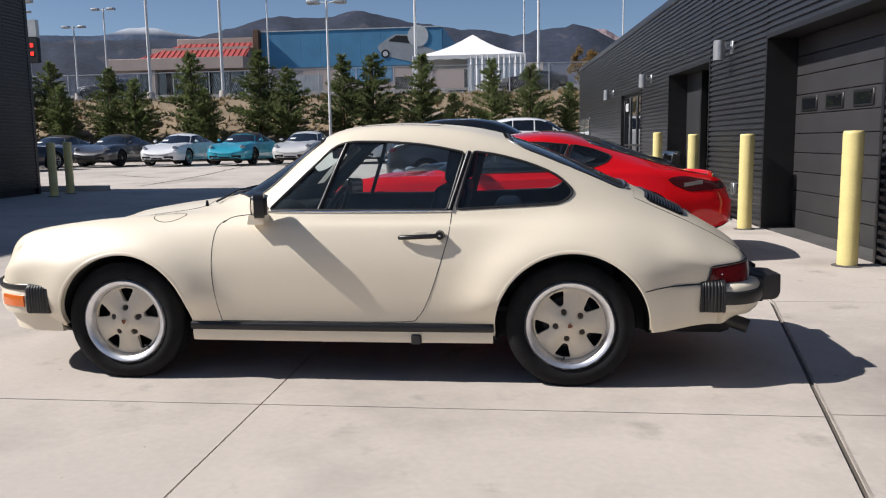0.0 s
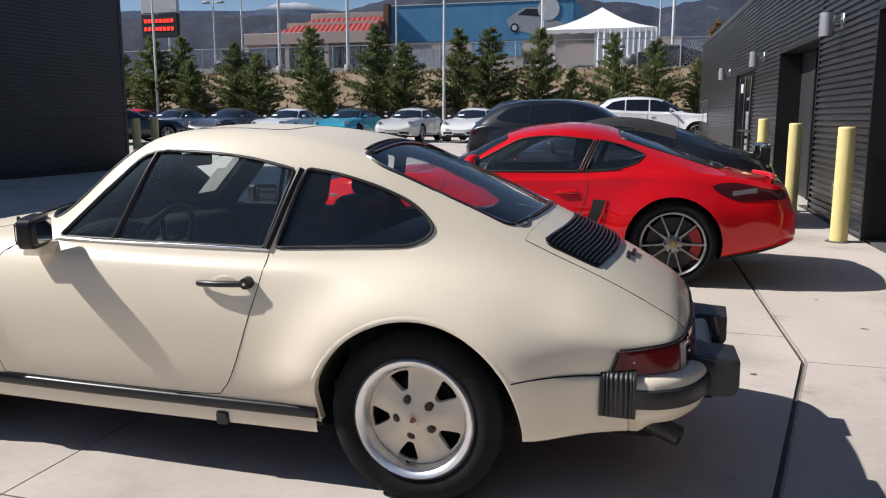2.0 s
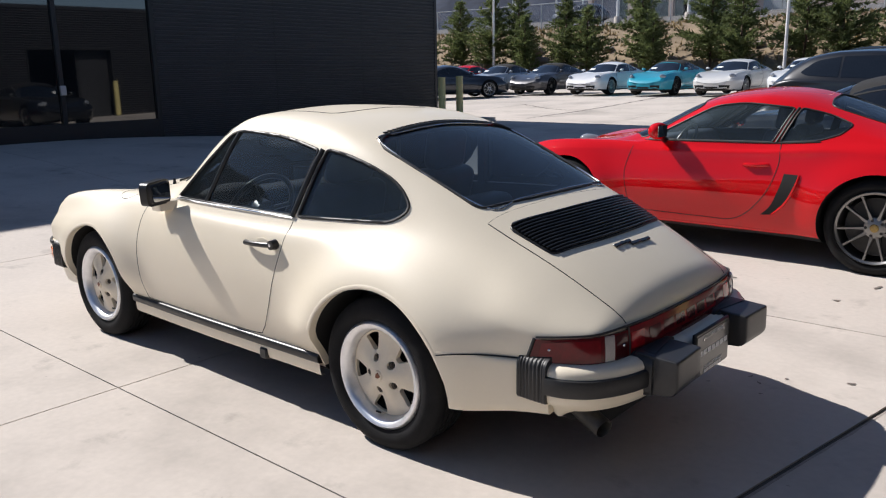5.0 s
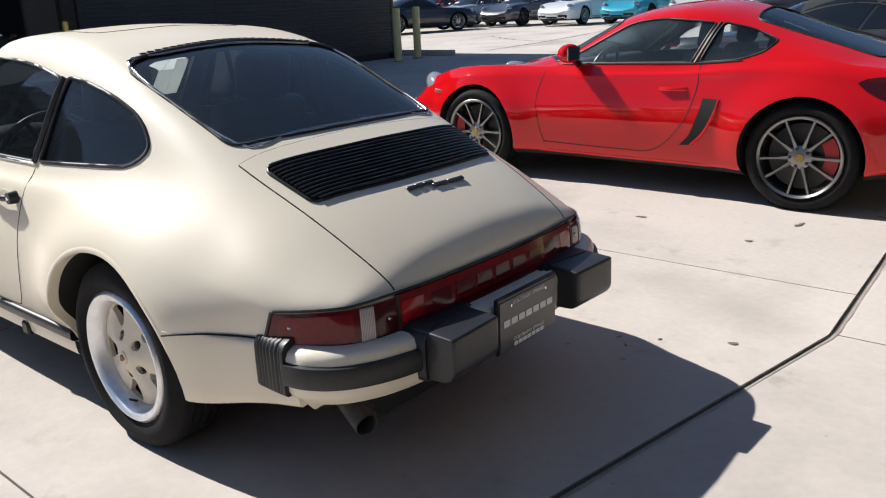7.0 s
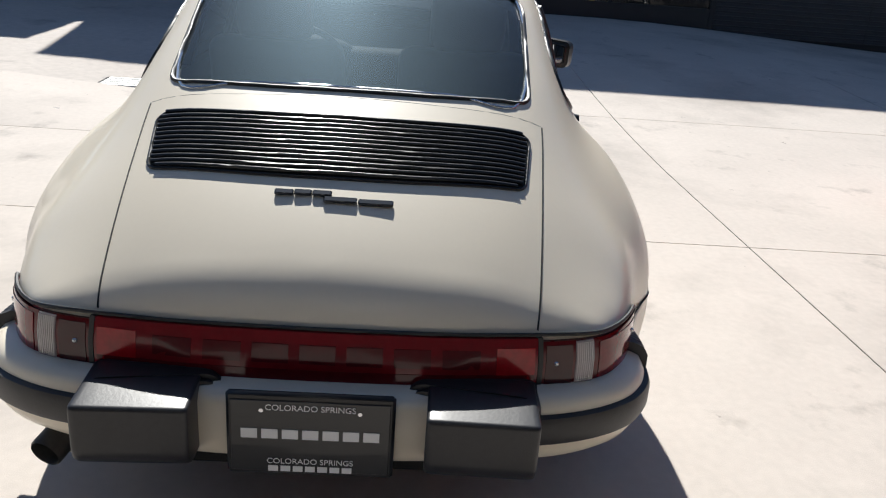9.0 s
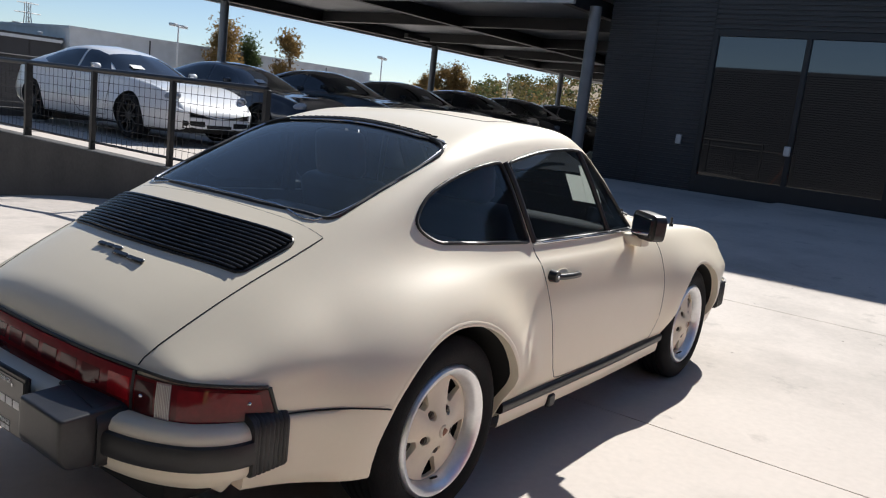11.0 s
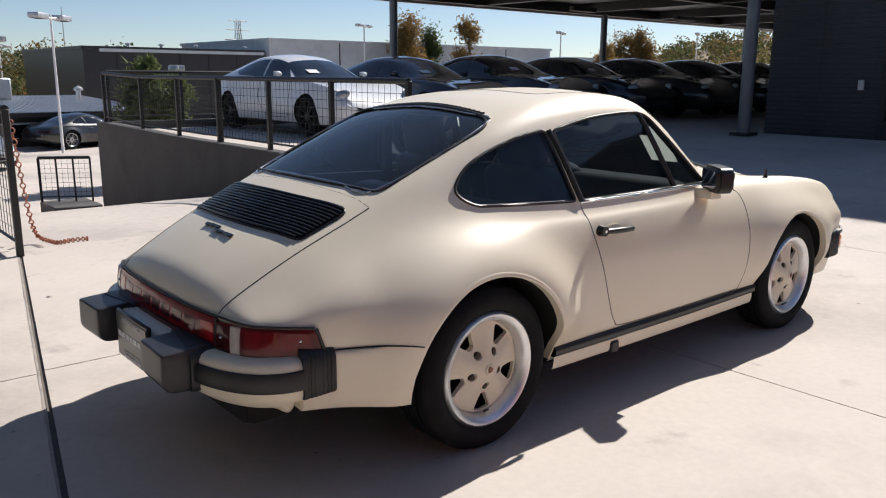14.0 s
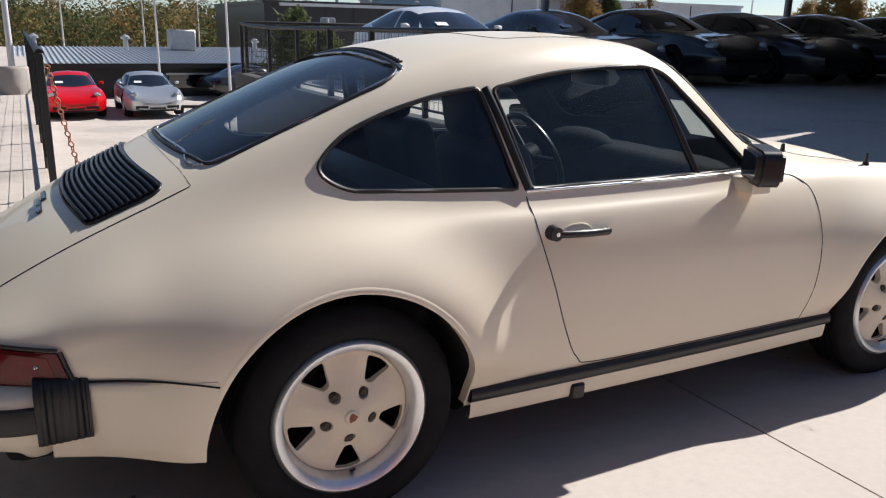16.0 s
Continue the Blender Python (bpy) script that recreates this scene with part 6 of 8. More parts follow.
MID_COUPE = modern(-2.13, 2.15, 1.79,
    [(-2.13, .46), (-2.05, .57), (-1.8, .685), (-1.3, .80), (-.90, .862), (-.55, 1.025), (-.26, 1.172), (-.08, 1.228), (.12, 1.258), (.35, 1.270), (.56, 1.254), (.78, 1.198), (1.0, 1.122), (1.4, .985), (1.67, .892),
     (1.9, .835), (2.03, .82), (2.09, .775), (2.13, .64), (2.15, .50)],
    [(-2.13, .42), (-2.0, .58), (-1.75, .735), (-1.4, .815), (-1.2, .828), (-.9, .835), (-.3, .842), (.4, .862), (.9, .895), (1.2, .898), (1.5, .872), (1.8, .825), (2.0, .78), (2.09, .70), (2.15, .48)],
    (-1.2375, 1.2375), .335,
    [rounded([(-.53, .866), (.483, .884), (.588, 1.130), (.22, 1.166), (-.03, 1.135)], [.02, .01, .02, .15, .08]),
     rounded([(.537, .886), (.80, .905), (.95, .958), (1.0, 1.018), (.83, 1.086), (.632, 1.130)], [.01, .06, .04, .03, .1, .02])],
    .3, cabin=(-.72, 1.10, .32), glass=[plan_glass(-.91, -.60, .66, -.235, -.155, .50), plan_glass(1.62, 1.56, .50, .74, .80, .46)])
REAR_COUPE = modern(-2.2, 2.27, 1.83,
    [(-2.2, .46), (-2.1, .57), (-1.8, .68), (-1.35, .79), (-.98, .86), (-.6, 1.03), (-.25, 1.19), (.05, 1.27), (.3, 1.295), (.6, 1.275), (1.0, 1.185), (1.4, 1.05), (1.75, .925), (2.05, .84), (2.17, .77), (2.24, .62), (2.27, .5)],
    [(-2.2, .42), (-2.06, .58), (-1.8, .745), (-1.35, .82), (-.9, .845), (-.3, .86), (.4, .88), (.9, .905), (1.3, .915), (1.7, .87), (2.02, .79), (2.2, .60), (2.27, .46)],
    (-1.225, 1.225), .335,
    [rounded([(-.62, .885), (.42, .90), (.56, 1.165), (.18, 1.19), (-.10, 1.16)], [.02, .01, .03, .1, .08]),
     rounded([(.455, .902), (.95, .918), (1.08, .955), (.92, 1.06), (.60, 1.155)], [.01, .06, .05, .1, .02])],
    .3, glass=[plan_glass(-.98, -.66, .66, -.24, -.16, .50), plan_glass(1.50, 1.44, .50, .78, .84, .46)])
SALOON = modern(-2.5, 2.5, 1.93,
    [(-2.5, .48), (-2.4, .60), (-2.1, .74), (-1.6, .87), (-1.1, .95), (-.7, 1.13), (-.3, 1.30), (.1, 1.39), (.5, 1.418), (.9, 1.40), (1.4, 1.31), (1.8, 1.19), (2.15, 1.06), (2.36, .99), (2.46, .86), (2.5, .6)],
    [(-2.5, .44), (-2.35, .62), (-2.05, .79), (-1.5, .90), (-1.0, .935), (-.3, .955), (.5, .975), (1.2, 1.0), (1.8, 1.0), (2.2, .965), (2.4, .86), (2.5, .55)],
    (-1.46, 1.46), .345,
    [rounded([(-.68, .975), (.22, .995), (.26, 1.315), (.10, 1.315), (-.20, 1.25)], [.02, .01, .02, .08, .08]),
     rounded([(.28, .996), (1.15, 1.02), (1.42, 1.09), (1.15, 1.20), (.70, 1.295), (.32, 1.318)], [.01, .04, .05, .1, .1, .02])],
    .5, roof_w=.60, glass=[plan_glass(-1.08, -.78, .70, -.28, -.18, .54), plan_glass(2.05, 1.98, .54, 1.30, 1.36, .50)], floor=.92)
SUV = modern(-2.38, 2.42, 1.93,
    [(-2.38, .60), (-2.3, .75), (-2.0, .92), (-1.5, 1.03), (-1.05, 1.10), (-.7, 1.30), (-.35, 1.50), (0, 1.61), (.5, 1.665), (1.1, 1.66), (1.6, 1.59), (1.95, 1.44), (2.2, 1.22), (2.34, 1.08), (2.40, .85), (2.42, .65)],
    [(-2.38, .55), (-2.25, .76), (-1.95, .94), (-1.4, 1.03), (-.9, 1.06), (0, 1.09), (1.0, 1.13), (1.7, 1.15), (2.1, 1.10), (2.32, .98), (2.42, .62)],
    (-1.44, 1.44), .375,
    [rounded([(-.66, 1.10), (.18, 1.125), (.20, 1.53), (.0, 1.53), (-.30, 1.42)], [.02, .01, .02, .08, .08]),
     rounded([(.24, 1.127), (1.02, 1.15), (1.02, 1.535), (.24, 1.535)], [.01, .02, .03, .02]),
     rounded([(1.06, 1.152), (1.62, 1.19), (1.76, 1.25), (1.50, 1.46), (1.06, 1.53)], [.02, .05, .05, .1, .02])],
    .6, roof_w=.62, glass=[plan_glass(-1.04, -.74, .70, -.30, -.20, .56), plan_glass(2.28, 2.22, .58, 1.72, 1.78, .54)], zb=.24, floor=1.04)


def spoke_wheel(car, x, s, R, W, rim_mat, spokes=10, near=True, paired=True):
    """A cast spoke wheel with a low-profile tyre; the outside looks to -y."""
    turn = pose(x, s * (W / 2 - .085), R, 0, 0, 0 if s < 0 else 180)
    r = R * .755
    seg = 48 if near else 28
    rim = lathe(bmesh.new(), [(r * .93, .16), (r * .90, .02), (r * .93, -.045), (r * .985, -.055), (r * 1.01, -.048), (r * 1.01, -.03)], seg)
    bmesh.ops.recalc_face_normals(rim, faces=rim.faces)
    wheel = part("wheel", rim, rim_mat, car, smooth=40, m=turn)
    for k in range(spokes):
        a = 2 * math.pi * (k + (.16 if paired and k % 2 else 0)) / spokes
        c, d = math.cos(a), math.sin(a)
        n = Vector((-d, 0, c))
        sp = bmesh.new()
        rows = []
        for u, y, w in ((.10, -.026, .022), (.17, -.028, .017), (.55, -.034, .008), (.96, -.040, .0105)):
            base = Vector((c, 0, d)) * r * u
            rows.append([sp.verts.new(base + n * w * f + Vector((0, y + o, 0))) for f, o in ((1, .035), (.7, 0), (-.7, 0), (-1, .035))])
        for p, q in zip(rows, rows[1:]):
            for i in range(3):
                sp.faces.new((p[i], p[i + 1], q[i + 1], q[i]))
        bmesh.ops.recalc_face_normals(sp, faces=sp.faces)
        part("spoke", sp, rim_mat, wheel, smooth=40)
    part("hub", lathe(bmesh.new(), [(.001, -.036), (.05, -.034), (.072, -.022), (.075, .02)], 24), rim_mat, wheel, smooth=40)
    t = tyre_mesh(R, r, .25, near)
    bmesh.ops.translate(t, verts=t.verts, vec=(0, .072, 0))
    part("tyre", t, TYRE, wheel, smooth=50)
    part("brake_disc", lathe(bmesh.new(), [(.08, .03), (r * .80, .03), (r * .80, .05), (.08, .05)], seg), DISC, wheel)
    if near:
        cal = lathe(bmesh.new(), [(r * .55, -.005), (r * .86, -.005), (r * .86, .03), (r * .55, .03)], 10, arc=(.40, .60) if x < 0 else (-.10, .10))
        bmesh.ops.recalc_face_normals(cal, faces=cal.faces)
        part("brake_caliper", cal, CALIPER, wheel, "red brake caliper")
        cap = part("hub_cap", lathe(bmesh.new(), [(.001, -.042), (.026, -.040), (.030, -.034)], 20), GOLD, wheel)
        for k in range(5):
            a = 2 * math.pi * (k + .5) / 5
            nut = rod(bmesh.new(), (.055 * math.cos(a), -.036, .055 * math.sin(a)), (.055 * math.cos(a), -.02, .055 * math.sin(a)), .010, seg=10)
            part("wheel_nut", nut, METAL_FRAME, wheel)
    else:
        part("hub_cap", lathe(bmesh.new(), [(.001, -.040), (.03, -.038)], 12), METAL_FRAME, wheel)
    return wheel


DISC = material("brake disc steel", (0.045, 0.044, 0.043), 0.5, 0.6, vary=0.2, scale=20)
CALIPER = material("red caliper", (0.38, 0.01, 0.012), 0.4, vary=0.1)
GOLD = material("gold crest cap", (0.36, 0.25, 0.09), 0.4, 0.6, vary=0.3, scale=90)


def build_modern(S, paint_mat, name, label, m, near=False, rim=None, roof=None, tail_style="band", spokes=10, coupe=True, group=""):
    car = thing(name, label, "car", m, group)
    me, panes, tree = car_shell(S, paint_mat, hollow=near, n=110 if near else 64)
    body = new("body", me)
    body.parent = car
    skin = Skin(tree)
    x0, x1, W, R = S["x0"], S["x1"], S["W"], S["R"]
    belt = S["zs"]
    fit_panes(panes, car, GLASS if near else DARK_GLASS, -.004 if near else .004, .007 if near else .0)
    for x in S["axles"]:
        for s in (-1, 1):
            spoke_wheel(car, x, s, R, W, rim or GUNMETAL, spokes, near)
    d0, d1 = S["windows"][0][1][0][0], S["windows"][1][1][0][0]
    for s in (-1, 1):
        za, zb_ = belt(d0), .30
        gap = skin.seam_side([(d0 - .12, za - .03), (d0 - .16, .60), (d0 - .10, zb_)], s, .0035 if near else .006)
        skin.seam_side([(d0 - .10, zb_), (d0 + .5, zb_ - .01), (d1 - .26, zb_ + .01), (d1 - .06, .50), (d1 + .02, .72), (d1 + .01, belt(d1) + .01)], s, .0035 if near else .006, bm=gap)
        part("door_gap", gap, UNDER, car)
        hx, hz = d1 - .14, belt(d1) - .155
        p = skin.side(hx, hz, s)
        h = bmesh.new()
        tube(h, [(hx - .09, p.y - s * .004, hz), (hx - .06, p.y + s * .018, hz), (hx + .06, p.y + s * .020, hz + .004), (hx + .09, p.y - s * .004, hz + .004)], .015, seg=8)
        part("door_handle", h, paint_mat, car, smooth=60)
        # mirror
        q = skin.side(d0 + .16, belt(d0) + .0, s)
        mir = bmesh.new()
        bmesh.ops.create_uvsphere(mir, u_segments=18, v_segments=12, radius=1, matrix=Matrix.Translation((0, s * .13, .075)) @ Matrix.Diagonal((.075, .105, .068, 1) if near else (.05, .075, .048, 1)))
        for v in mir.verts:
            v.co.x = min(v.co.x, .035)
        mo = part("door_mirror", mir, paint_mat, car, smooth=50, m=Matrix.Translation((d0 + .14, q.y - s * .02, belt(d0) + .03)))
        part("mirror_foot", rod(bmesh.new(), (0, -s * .03, -.02), (0, s * .10, .04), .028, .02, 8), BLACK_TRIM, mo)
        gl = box(bmesh.new(), .035, .038, s * .13 - .08, s * .13 + .08, .03, .12, .0)
        part("mirror_glass", gl, MIRROR, mo)
        # lights
        hx0 = x0 + .34
        hl = bmesh.new()
        pz = belt(hx0) - .055
        pp = skin.side(hx0, pz, s)
        bmesh.ops.create_uvsphere(hl, u_segments=20, v_segments=12, radius=1, matrix=Matrix.Translation((hx0 - .01, pp.y - s * .10, pz + .005)) @ pose(0, 0, 0, 0, 22, s * 32) @ Matrix.Diagonal((.17, .085, .085, 1)))
        part("headlight", hl, HEADLIGHT, car, smooth=80)
        tz = belt(x1 - .2) - .10
        if tail_style == "pod":
            up = profile([(1.51, .788), (1.56, .812), (1.66, .822), (1.8, .800), (1.93, .772), (2.12, .762)])
            lo = profile([(1.51, .783), (1.56, .738), (1.74, .674), (1.93, .688), (2.12, .695)])
            tl = bmesh.new()
            rows = [[tl.verts.new(skin.side(x, lo(x) + (up(x) - lo(x)) * v, s, .007 if .05 < v < .95 else -.004)) for v in (0, .06, .35, .65, .94, 1)] for x in np.linspace(1.51, 2.06, 26)]
            for p, q in zip(rows, rows[1:]):
                for i in range(5):
                    tl.faces.new((p[i], p[i + 1], q[i + 1], q[i]))
            bmesh.ops.recalc_face_normals(tl, faces=tl.faces)
        else:
            tl = skin.band(s * .30, s * .85, 10, [tz - .04, tz, tz + .045], x1 - .95, .008, .04)
        part("tail_light", tl, TAIL_DARK, car, "dark red tail light", smooth=50)
        ik = skin.band(math.pi - s * .28, math.pi - s * .62, 6, [.26, .32, .38], x0 + .95, .006, .03)
        part("front_intake", ik, UNDER, car, smooth=40)
    part("front_grille", skin.band(math.pi - .24, math.pi + .24, 8, [.24, .28, .33], x0 + .95, .006, .03), UNDER, car)
    part("rear_skirt", skin.band(-.45, .45, 10, [.22 + (S["zb"](0) - .17), .30, .36], x1 - .95, .006, .03), UNDER, car)
    if roof:
        # a folded-up soft top: the roof skin again, in cloth
        bm = bmesh.new()
        rows = []
        a, b = roof
        for x in np.linspace(a, b, 16):
            w = S["wr"](x) + .035
            rows.append([bm.verts.new(skin.top(x, w * t, .010)) for t in np.linspace(-1, 1, 17)])
        for r0, r1 in zip(rows, rows[1:]):
            for i in range(16):
                bm.faces.new((r0[i], r0[i + 1], r1[i + 1], r1[i]))
        bmesh.ops.recalc_face_normals(bm, faces=bm.faces)
        part("soft_top", bm, SOFT_TOP, car, "black cloth soft top", smooth=60)
    if not near:
        st = bmesh.new()
        bx_ = S["windows"][-2][1]
        x = bx_[0][0] + .32
        c = skin.top(x, .34, .012)
        box(st, -.07, .07, -.11, .11, 0, .003)
        ang = math.degrees(math.atan2(skin.top(x + .05, .34).z - skin.top(x - .05, .34).z, .1))
        part("price_sheet", st, PAPER, car, "white sheet behind the windscreen", m=pose(c.x, c.y, c.z, 0, -ang, 0))
    return car, skin


SOFT_TOP = material("black canvas", (0.016, 0.016, 0.017), 0.9, vary=0.25, scale=20, bump=0.1, bump_scale=200)


def recolour(car, old, fresh):
    """Give a copied car another paint without touching the shared meshes."""
    for o in (car, *car.children_recursive):
        if o.type == "MESH":
            for slot in o.material_slots:
                if slot.material == old:
                    slot.link = "OBJECT"
                    slot.material = fresh
    return car


SMOKY_LENS = material("smoky clear lens", (0.16, 0.145, 0.14), 0.12, coat=0.8)


def red_coupe():
    car, skin = build_modern(MID_COUPE, RED, "sports_car", "bright red mid-engined coupe with dark spoke wheels, parked", pose(.69, 4.05, 0.0, 0, 0, 0), near=True, tail_style="pod")
    for s in (-1, 1):
        # side intake behind the door
        bm = bmesh.new()
        L = [(.462, .352), (.530, .42), (.572, .515), (.600, .60), (.612, .668)]
        Rr = [(.540, .360), (.622, .44), (.672, .525), (.704, .61), (.716, .665)]
        rows = []
        for (xa, za), (xb, zb_) in zip(curve_through(L, 4), curve_through(Rr, 4)):
            rows.append([bm.verts.new(skin.side(xa + (xb - xa) * t, za + (zb_ - za) * t, s, .004)) for t in (0, .33, .67, 1)])
        for a, b in zip(rows, rows[1:]):
            for i in range(3):
                bm.faces.new((a[i], a[i + 1], b[i + 1], b[i]))
        bmesh.ops.recalc_face_normals(bm, faces=bm.faces)
        part("side_intake", bm, UNDER, car, "black side air intake", smooth=50)
        blade = bmesh.new()
        tube(blade, [skin.side(x + .006, z, s, .004) for x, z in curve_through(Rr, 4)], .008, seg=6)
        part("intake_blade", blade, RED, car, smooth=60)
        sill = bmesh.new()
        tube(sill, [skin.side(x, .235, s, -.020 - .03 * smoothstep((abs(x) - .6) / .2)) for x in np.linspace(-.82, .80, 24)], .024, seg=8)
        part("side_skirt", sill, RED, car, smooth=60)
        mk = skin.side(-1.62, .635, s, .004)
        part("side_marker", box(bmesh.new(), -.05, .05, -.006, .006, -.012, .012, .004), LENS_CLEAR, car, m=pose(mk.x, mk.y, mk.z, 0, 12, -s * 18))
        t = bmesh.new()
        tube(t, [skin.side(x, z, s, .003) for x, z in curve_through([(-.56, .860), (-.08, .870), (.50, .880), (.82, .902)], 6)], .006, seg=6)
        part("waist_trim", t, BLACK_TRIM, car)
        pil = bmesh.new()
        tube(pil, [skin.side(.511 + .100 * k, .884 + .246 * k, s, .002) for k in np.linspace(0, 1, 6)], .011, seg=6)
        part("door_pillar", pil, BLACK_TRIM, car)
    for s in (-1, 1):
        st = bmesh.new()
        rows = [[st.verts.new(skin.side(x, z + .022 * smoothstep((x - 1.64) / .2), s, .0085)) for z in (.720, .730, .746, .756)] for x in np.linspace(1.66, 1.84, 9)]
        for p, q in zip(rows, rows[1:]):
            for i in range(3):
                st.faces.new((p[i], p[i + 1], q[i + 1], q[i]))
        bmesh.ops.recalc_face_normals(st, faces=st.faces)
        part("clear_lens", st, SMOKY_LENS, car, "pale lens inside the tail light", smooth=50)
    part("diffuser", skin.band(-.62, .62, 16, [.21, .25, .315], 1.25, .006, .03), UNDER, car, "black lower rear panel", smooth=40)
    sp = bmesh.new()
    tube(sp, [skin.top(2.03 - .10 * t * t, .64 * t, .010) for t in np.linspace(-1, 1, 24)], .018, seg=8)
    part("tail_spoiler", sp, RED, car, smooth=60)
    seat(car, .10, -.36, INTERIOR)
    seat(car, .10, .36, INTERIOR)
    steering_wheel(car, -.38, -.36, .80, -64, .18)
    part("dashboard", prism(bmesh.new(), rounded([(-.70, .50), (-.50, .55), (-.45, .78), (-.52, .87), (-.70, .86)], .04, 4), "y", -.62, .62), INTERIOR, car, smooth=50)
    part("engine_cover", box(bmesh.new(), .60, 1.08, -.55, .55, .33, .92, .06, 3), CARPET, car)
    part("cabin_floor", box(bmesh.new(), -.7, 1.08, -.6, .6, .30, .325), CARPET, car)
    return car


red_coupe()


# ---- parked cars ----
WHITE = paint("white paint", (0.78, 0.79, 0.80))
TURQUOISE = paint("turquoise paint", (0.015, 0.33, 0.46))
SILVER = paint("silver paint", (0.52, 0.54, 0.56), 0.6)
GREY = paint("dark grey metallic paint", (0.085, 0.085, 0.092), 0.6)
BLACK_PAINT = paint("black paint", (0.008, 0.009, 0.011))
NIGHT = paint("dark blue-grey paint", (0.028, 0.032, 0.042), 0.5)
YELLOW_PAINT = paint("yellow paint", (0.75, 0.42, 0.02))


def stand(x, y, rz, z=None):
    return pose(x, y, ground_z(x, y) if z is None else z, 0, 0, rz)


ROW = "row of sports cars facing the lot"
white_car, _ = build_modern(REAR_COUPE, WHITE, "sports_car", "white sports coupe parked nose out in the row", stand(-13.45, 27.0, 90), rim=SILVER_ALLOY, group=ROW)
far_white = copy_thing(white_car, stand(-5.7, 27.4, 90))
light_car = recolour(copy_thing(white_car, stand(-8.2, 27.1, 90)), WHITE, paint("pale grey paint", (0.62, 0.62, 0.61)))
tagged(light_car, "pale grey sports coupe parked nose out in the row")
tq, _ = build_modern(REAR_COUPE, TURQUOISE, "sports_car", "turquoise sports convertible with raised black soft top", stand(-10.75, 27.0, 90), rim=METAL_FRAME, roof=(-.16, .95), group=ROW)
for x, col, text in ((-16.25, GREY, "dark grey sports convertible with black soft top"), (-18.9, SILVER, "silver sports convertible with raised black soft top")):
    c = recolour(copy_thing(tq, stand(x, 27.0, 90)), TURQUOISE, col)
    tagged(c, text + " in the row")
for x, col, text in ((-21.6, RED, "red sports coupe parked nose out in the row"), (-24.3, YELLOW_PAINT, "yellow sports coupe parked nose out in the row")):
    tagged(recolour(copy_thing(white_car, stand(x, 27.6, 90)), WHITE, col), text)
tagged(recolour(copy_thing(white_car, stand(-17.9, 22.4, -119)), WHITE, NIGHT), "dark blue-grey sports coupe parked by the showroom corner")["group"] = ""
# black convertible beside the red coupe, with a raised wing
bl, bl_skin = build_modern(REAR_COUPE, BLACK_PAINT, "sports_car", "black sports convertible with raised rear wing beside the red coupe", stand(.87, 7.75, 0, .02), rim=GUNMETAL, roof=(-.16, 1.05))
wing = bmesh.new()
tube(wing, [(2.16 - .06 * t * t, .66 * t, .93) for t in np.linspace(-1, 1, 20)], .055, seg=8, flat=.3)
part("rear_wing", wing, BLACK_PAINT, bl, smooth=60)
for s in (-1, 1):
    part("wing_strut", box(bmesh.new(), 2.05, 2.17, s * .40 - .02, s * .40 + .02, .72, .93, .006), BLACK_TRIM, bl)
suv, _ = build_modern(SUV, paint("graphite paint", (0.014, 0.015, 0.018), 0.4), "suv", "graphite five-door off-roader parked behind the sports cars", stand(.0, 14.2, 180, .05), rim=GUNMETAL)
suv_white, _ = build_modern(SUV, WHITE, "suv", "white five-door off-roader parked at the far row", stand(1.2, 27.0, 180), rim=SILVER_ALLOY)
tagged(recolour(copy_thing(suv, stand(-3.6, 30.8, 180)), suv.children[0].material_slots[0].material, NIGHT), "dark blue off-roader parked at the far row")
# saloons on the deck and under the canopy
DECK = "saloons parked under the canopy"
sal, _ = build_modern(SALOON, WHITE, "saloon_car", "white four-door fastback saloon parked on the deck", pose(-5.0, -10.72, ground_z(-5.0, -10.7), 0, 0, -90), rim=METAL_FRAME, group=DECK)
dark = [(-7.5, -10.6, NIGHT), (-10.0, -10.6, BLACK_PAINT), (-12.5, -10.5, NIGHT), (-14.9, -10.2, BLACK_PAINT), (-17.3, -10.0, BLACK_PAINT), (-20.0, -9.8, NIGHT)]
for x, y, col in dark:
    c = recolour(copy_thing(sal, pose(x, y, ground_z(x, y), 0, 0, -90)), WHITE, col)
    tagged(c, "black four-door fastback saloon in the canopy's shade" if col == BLACK_PAINT else "dark blue four-door fastback saloon in the canopy's shade")
# the lower lot
for x, y, col, text in ((.50, -25.6, RED, "red sports coupe in the lower lot"), (-1.75, -25.3, SILVER, "silver sports coupe in the lower lot")):
    c = tagged(recolour(copy_thing(white_car, pose(x, y, -1.45, 0, 0, -90)), WHITE, col), text)
    c["group"] = "cars in the lower lot"
for x, y, rz, col, text in ((-6.6, -30.5, 20, BLACK_PAINT, "black coupe beside the lower lot's lamp post"), (-2.2, -19.5, -30, GREY, "dark grey coupe at the foot of the ramp")):
    if col == BLACK_PAINT:
        c = tagged(recolour(copy_thing(white_car, pose(x, y, -1.45, 0, 0, rz)), WHITE, col), text)
        c["group"] = "cars in the lower lot"


# ---- planting ----
NEEDLE = material("pine needles", (0.15, 0.185, 0.07), 0.75, vary=0.45, scale=2.5, fine=0.8, fine_scale=14, rand=0.3)
BARK = material("brown bark", (0.09, 0.06, 0.04), 0.95, vary=0.3, scale=8, bump=0.4, bump_scale=30)
GOLD_LEAF = material("golden autumn leaves", (0.26, 0.165, 0.055), 0.8, vary=0.5, scale=2.0, fine=0.8, fine_scale=9, rand=0.3)
GREEN_LEAF = material("dull green leaves", (0.085, 0.115, 0.040), 0.8, vary=0.45, scale=1.5, fine=0.8, fine_scale=8, rand=0.3)
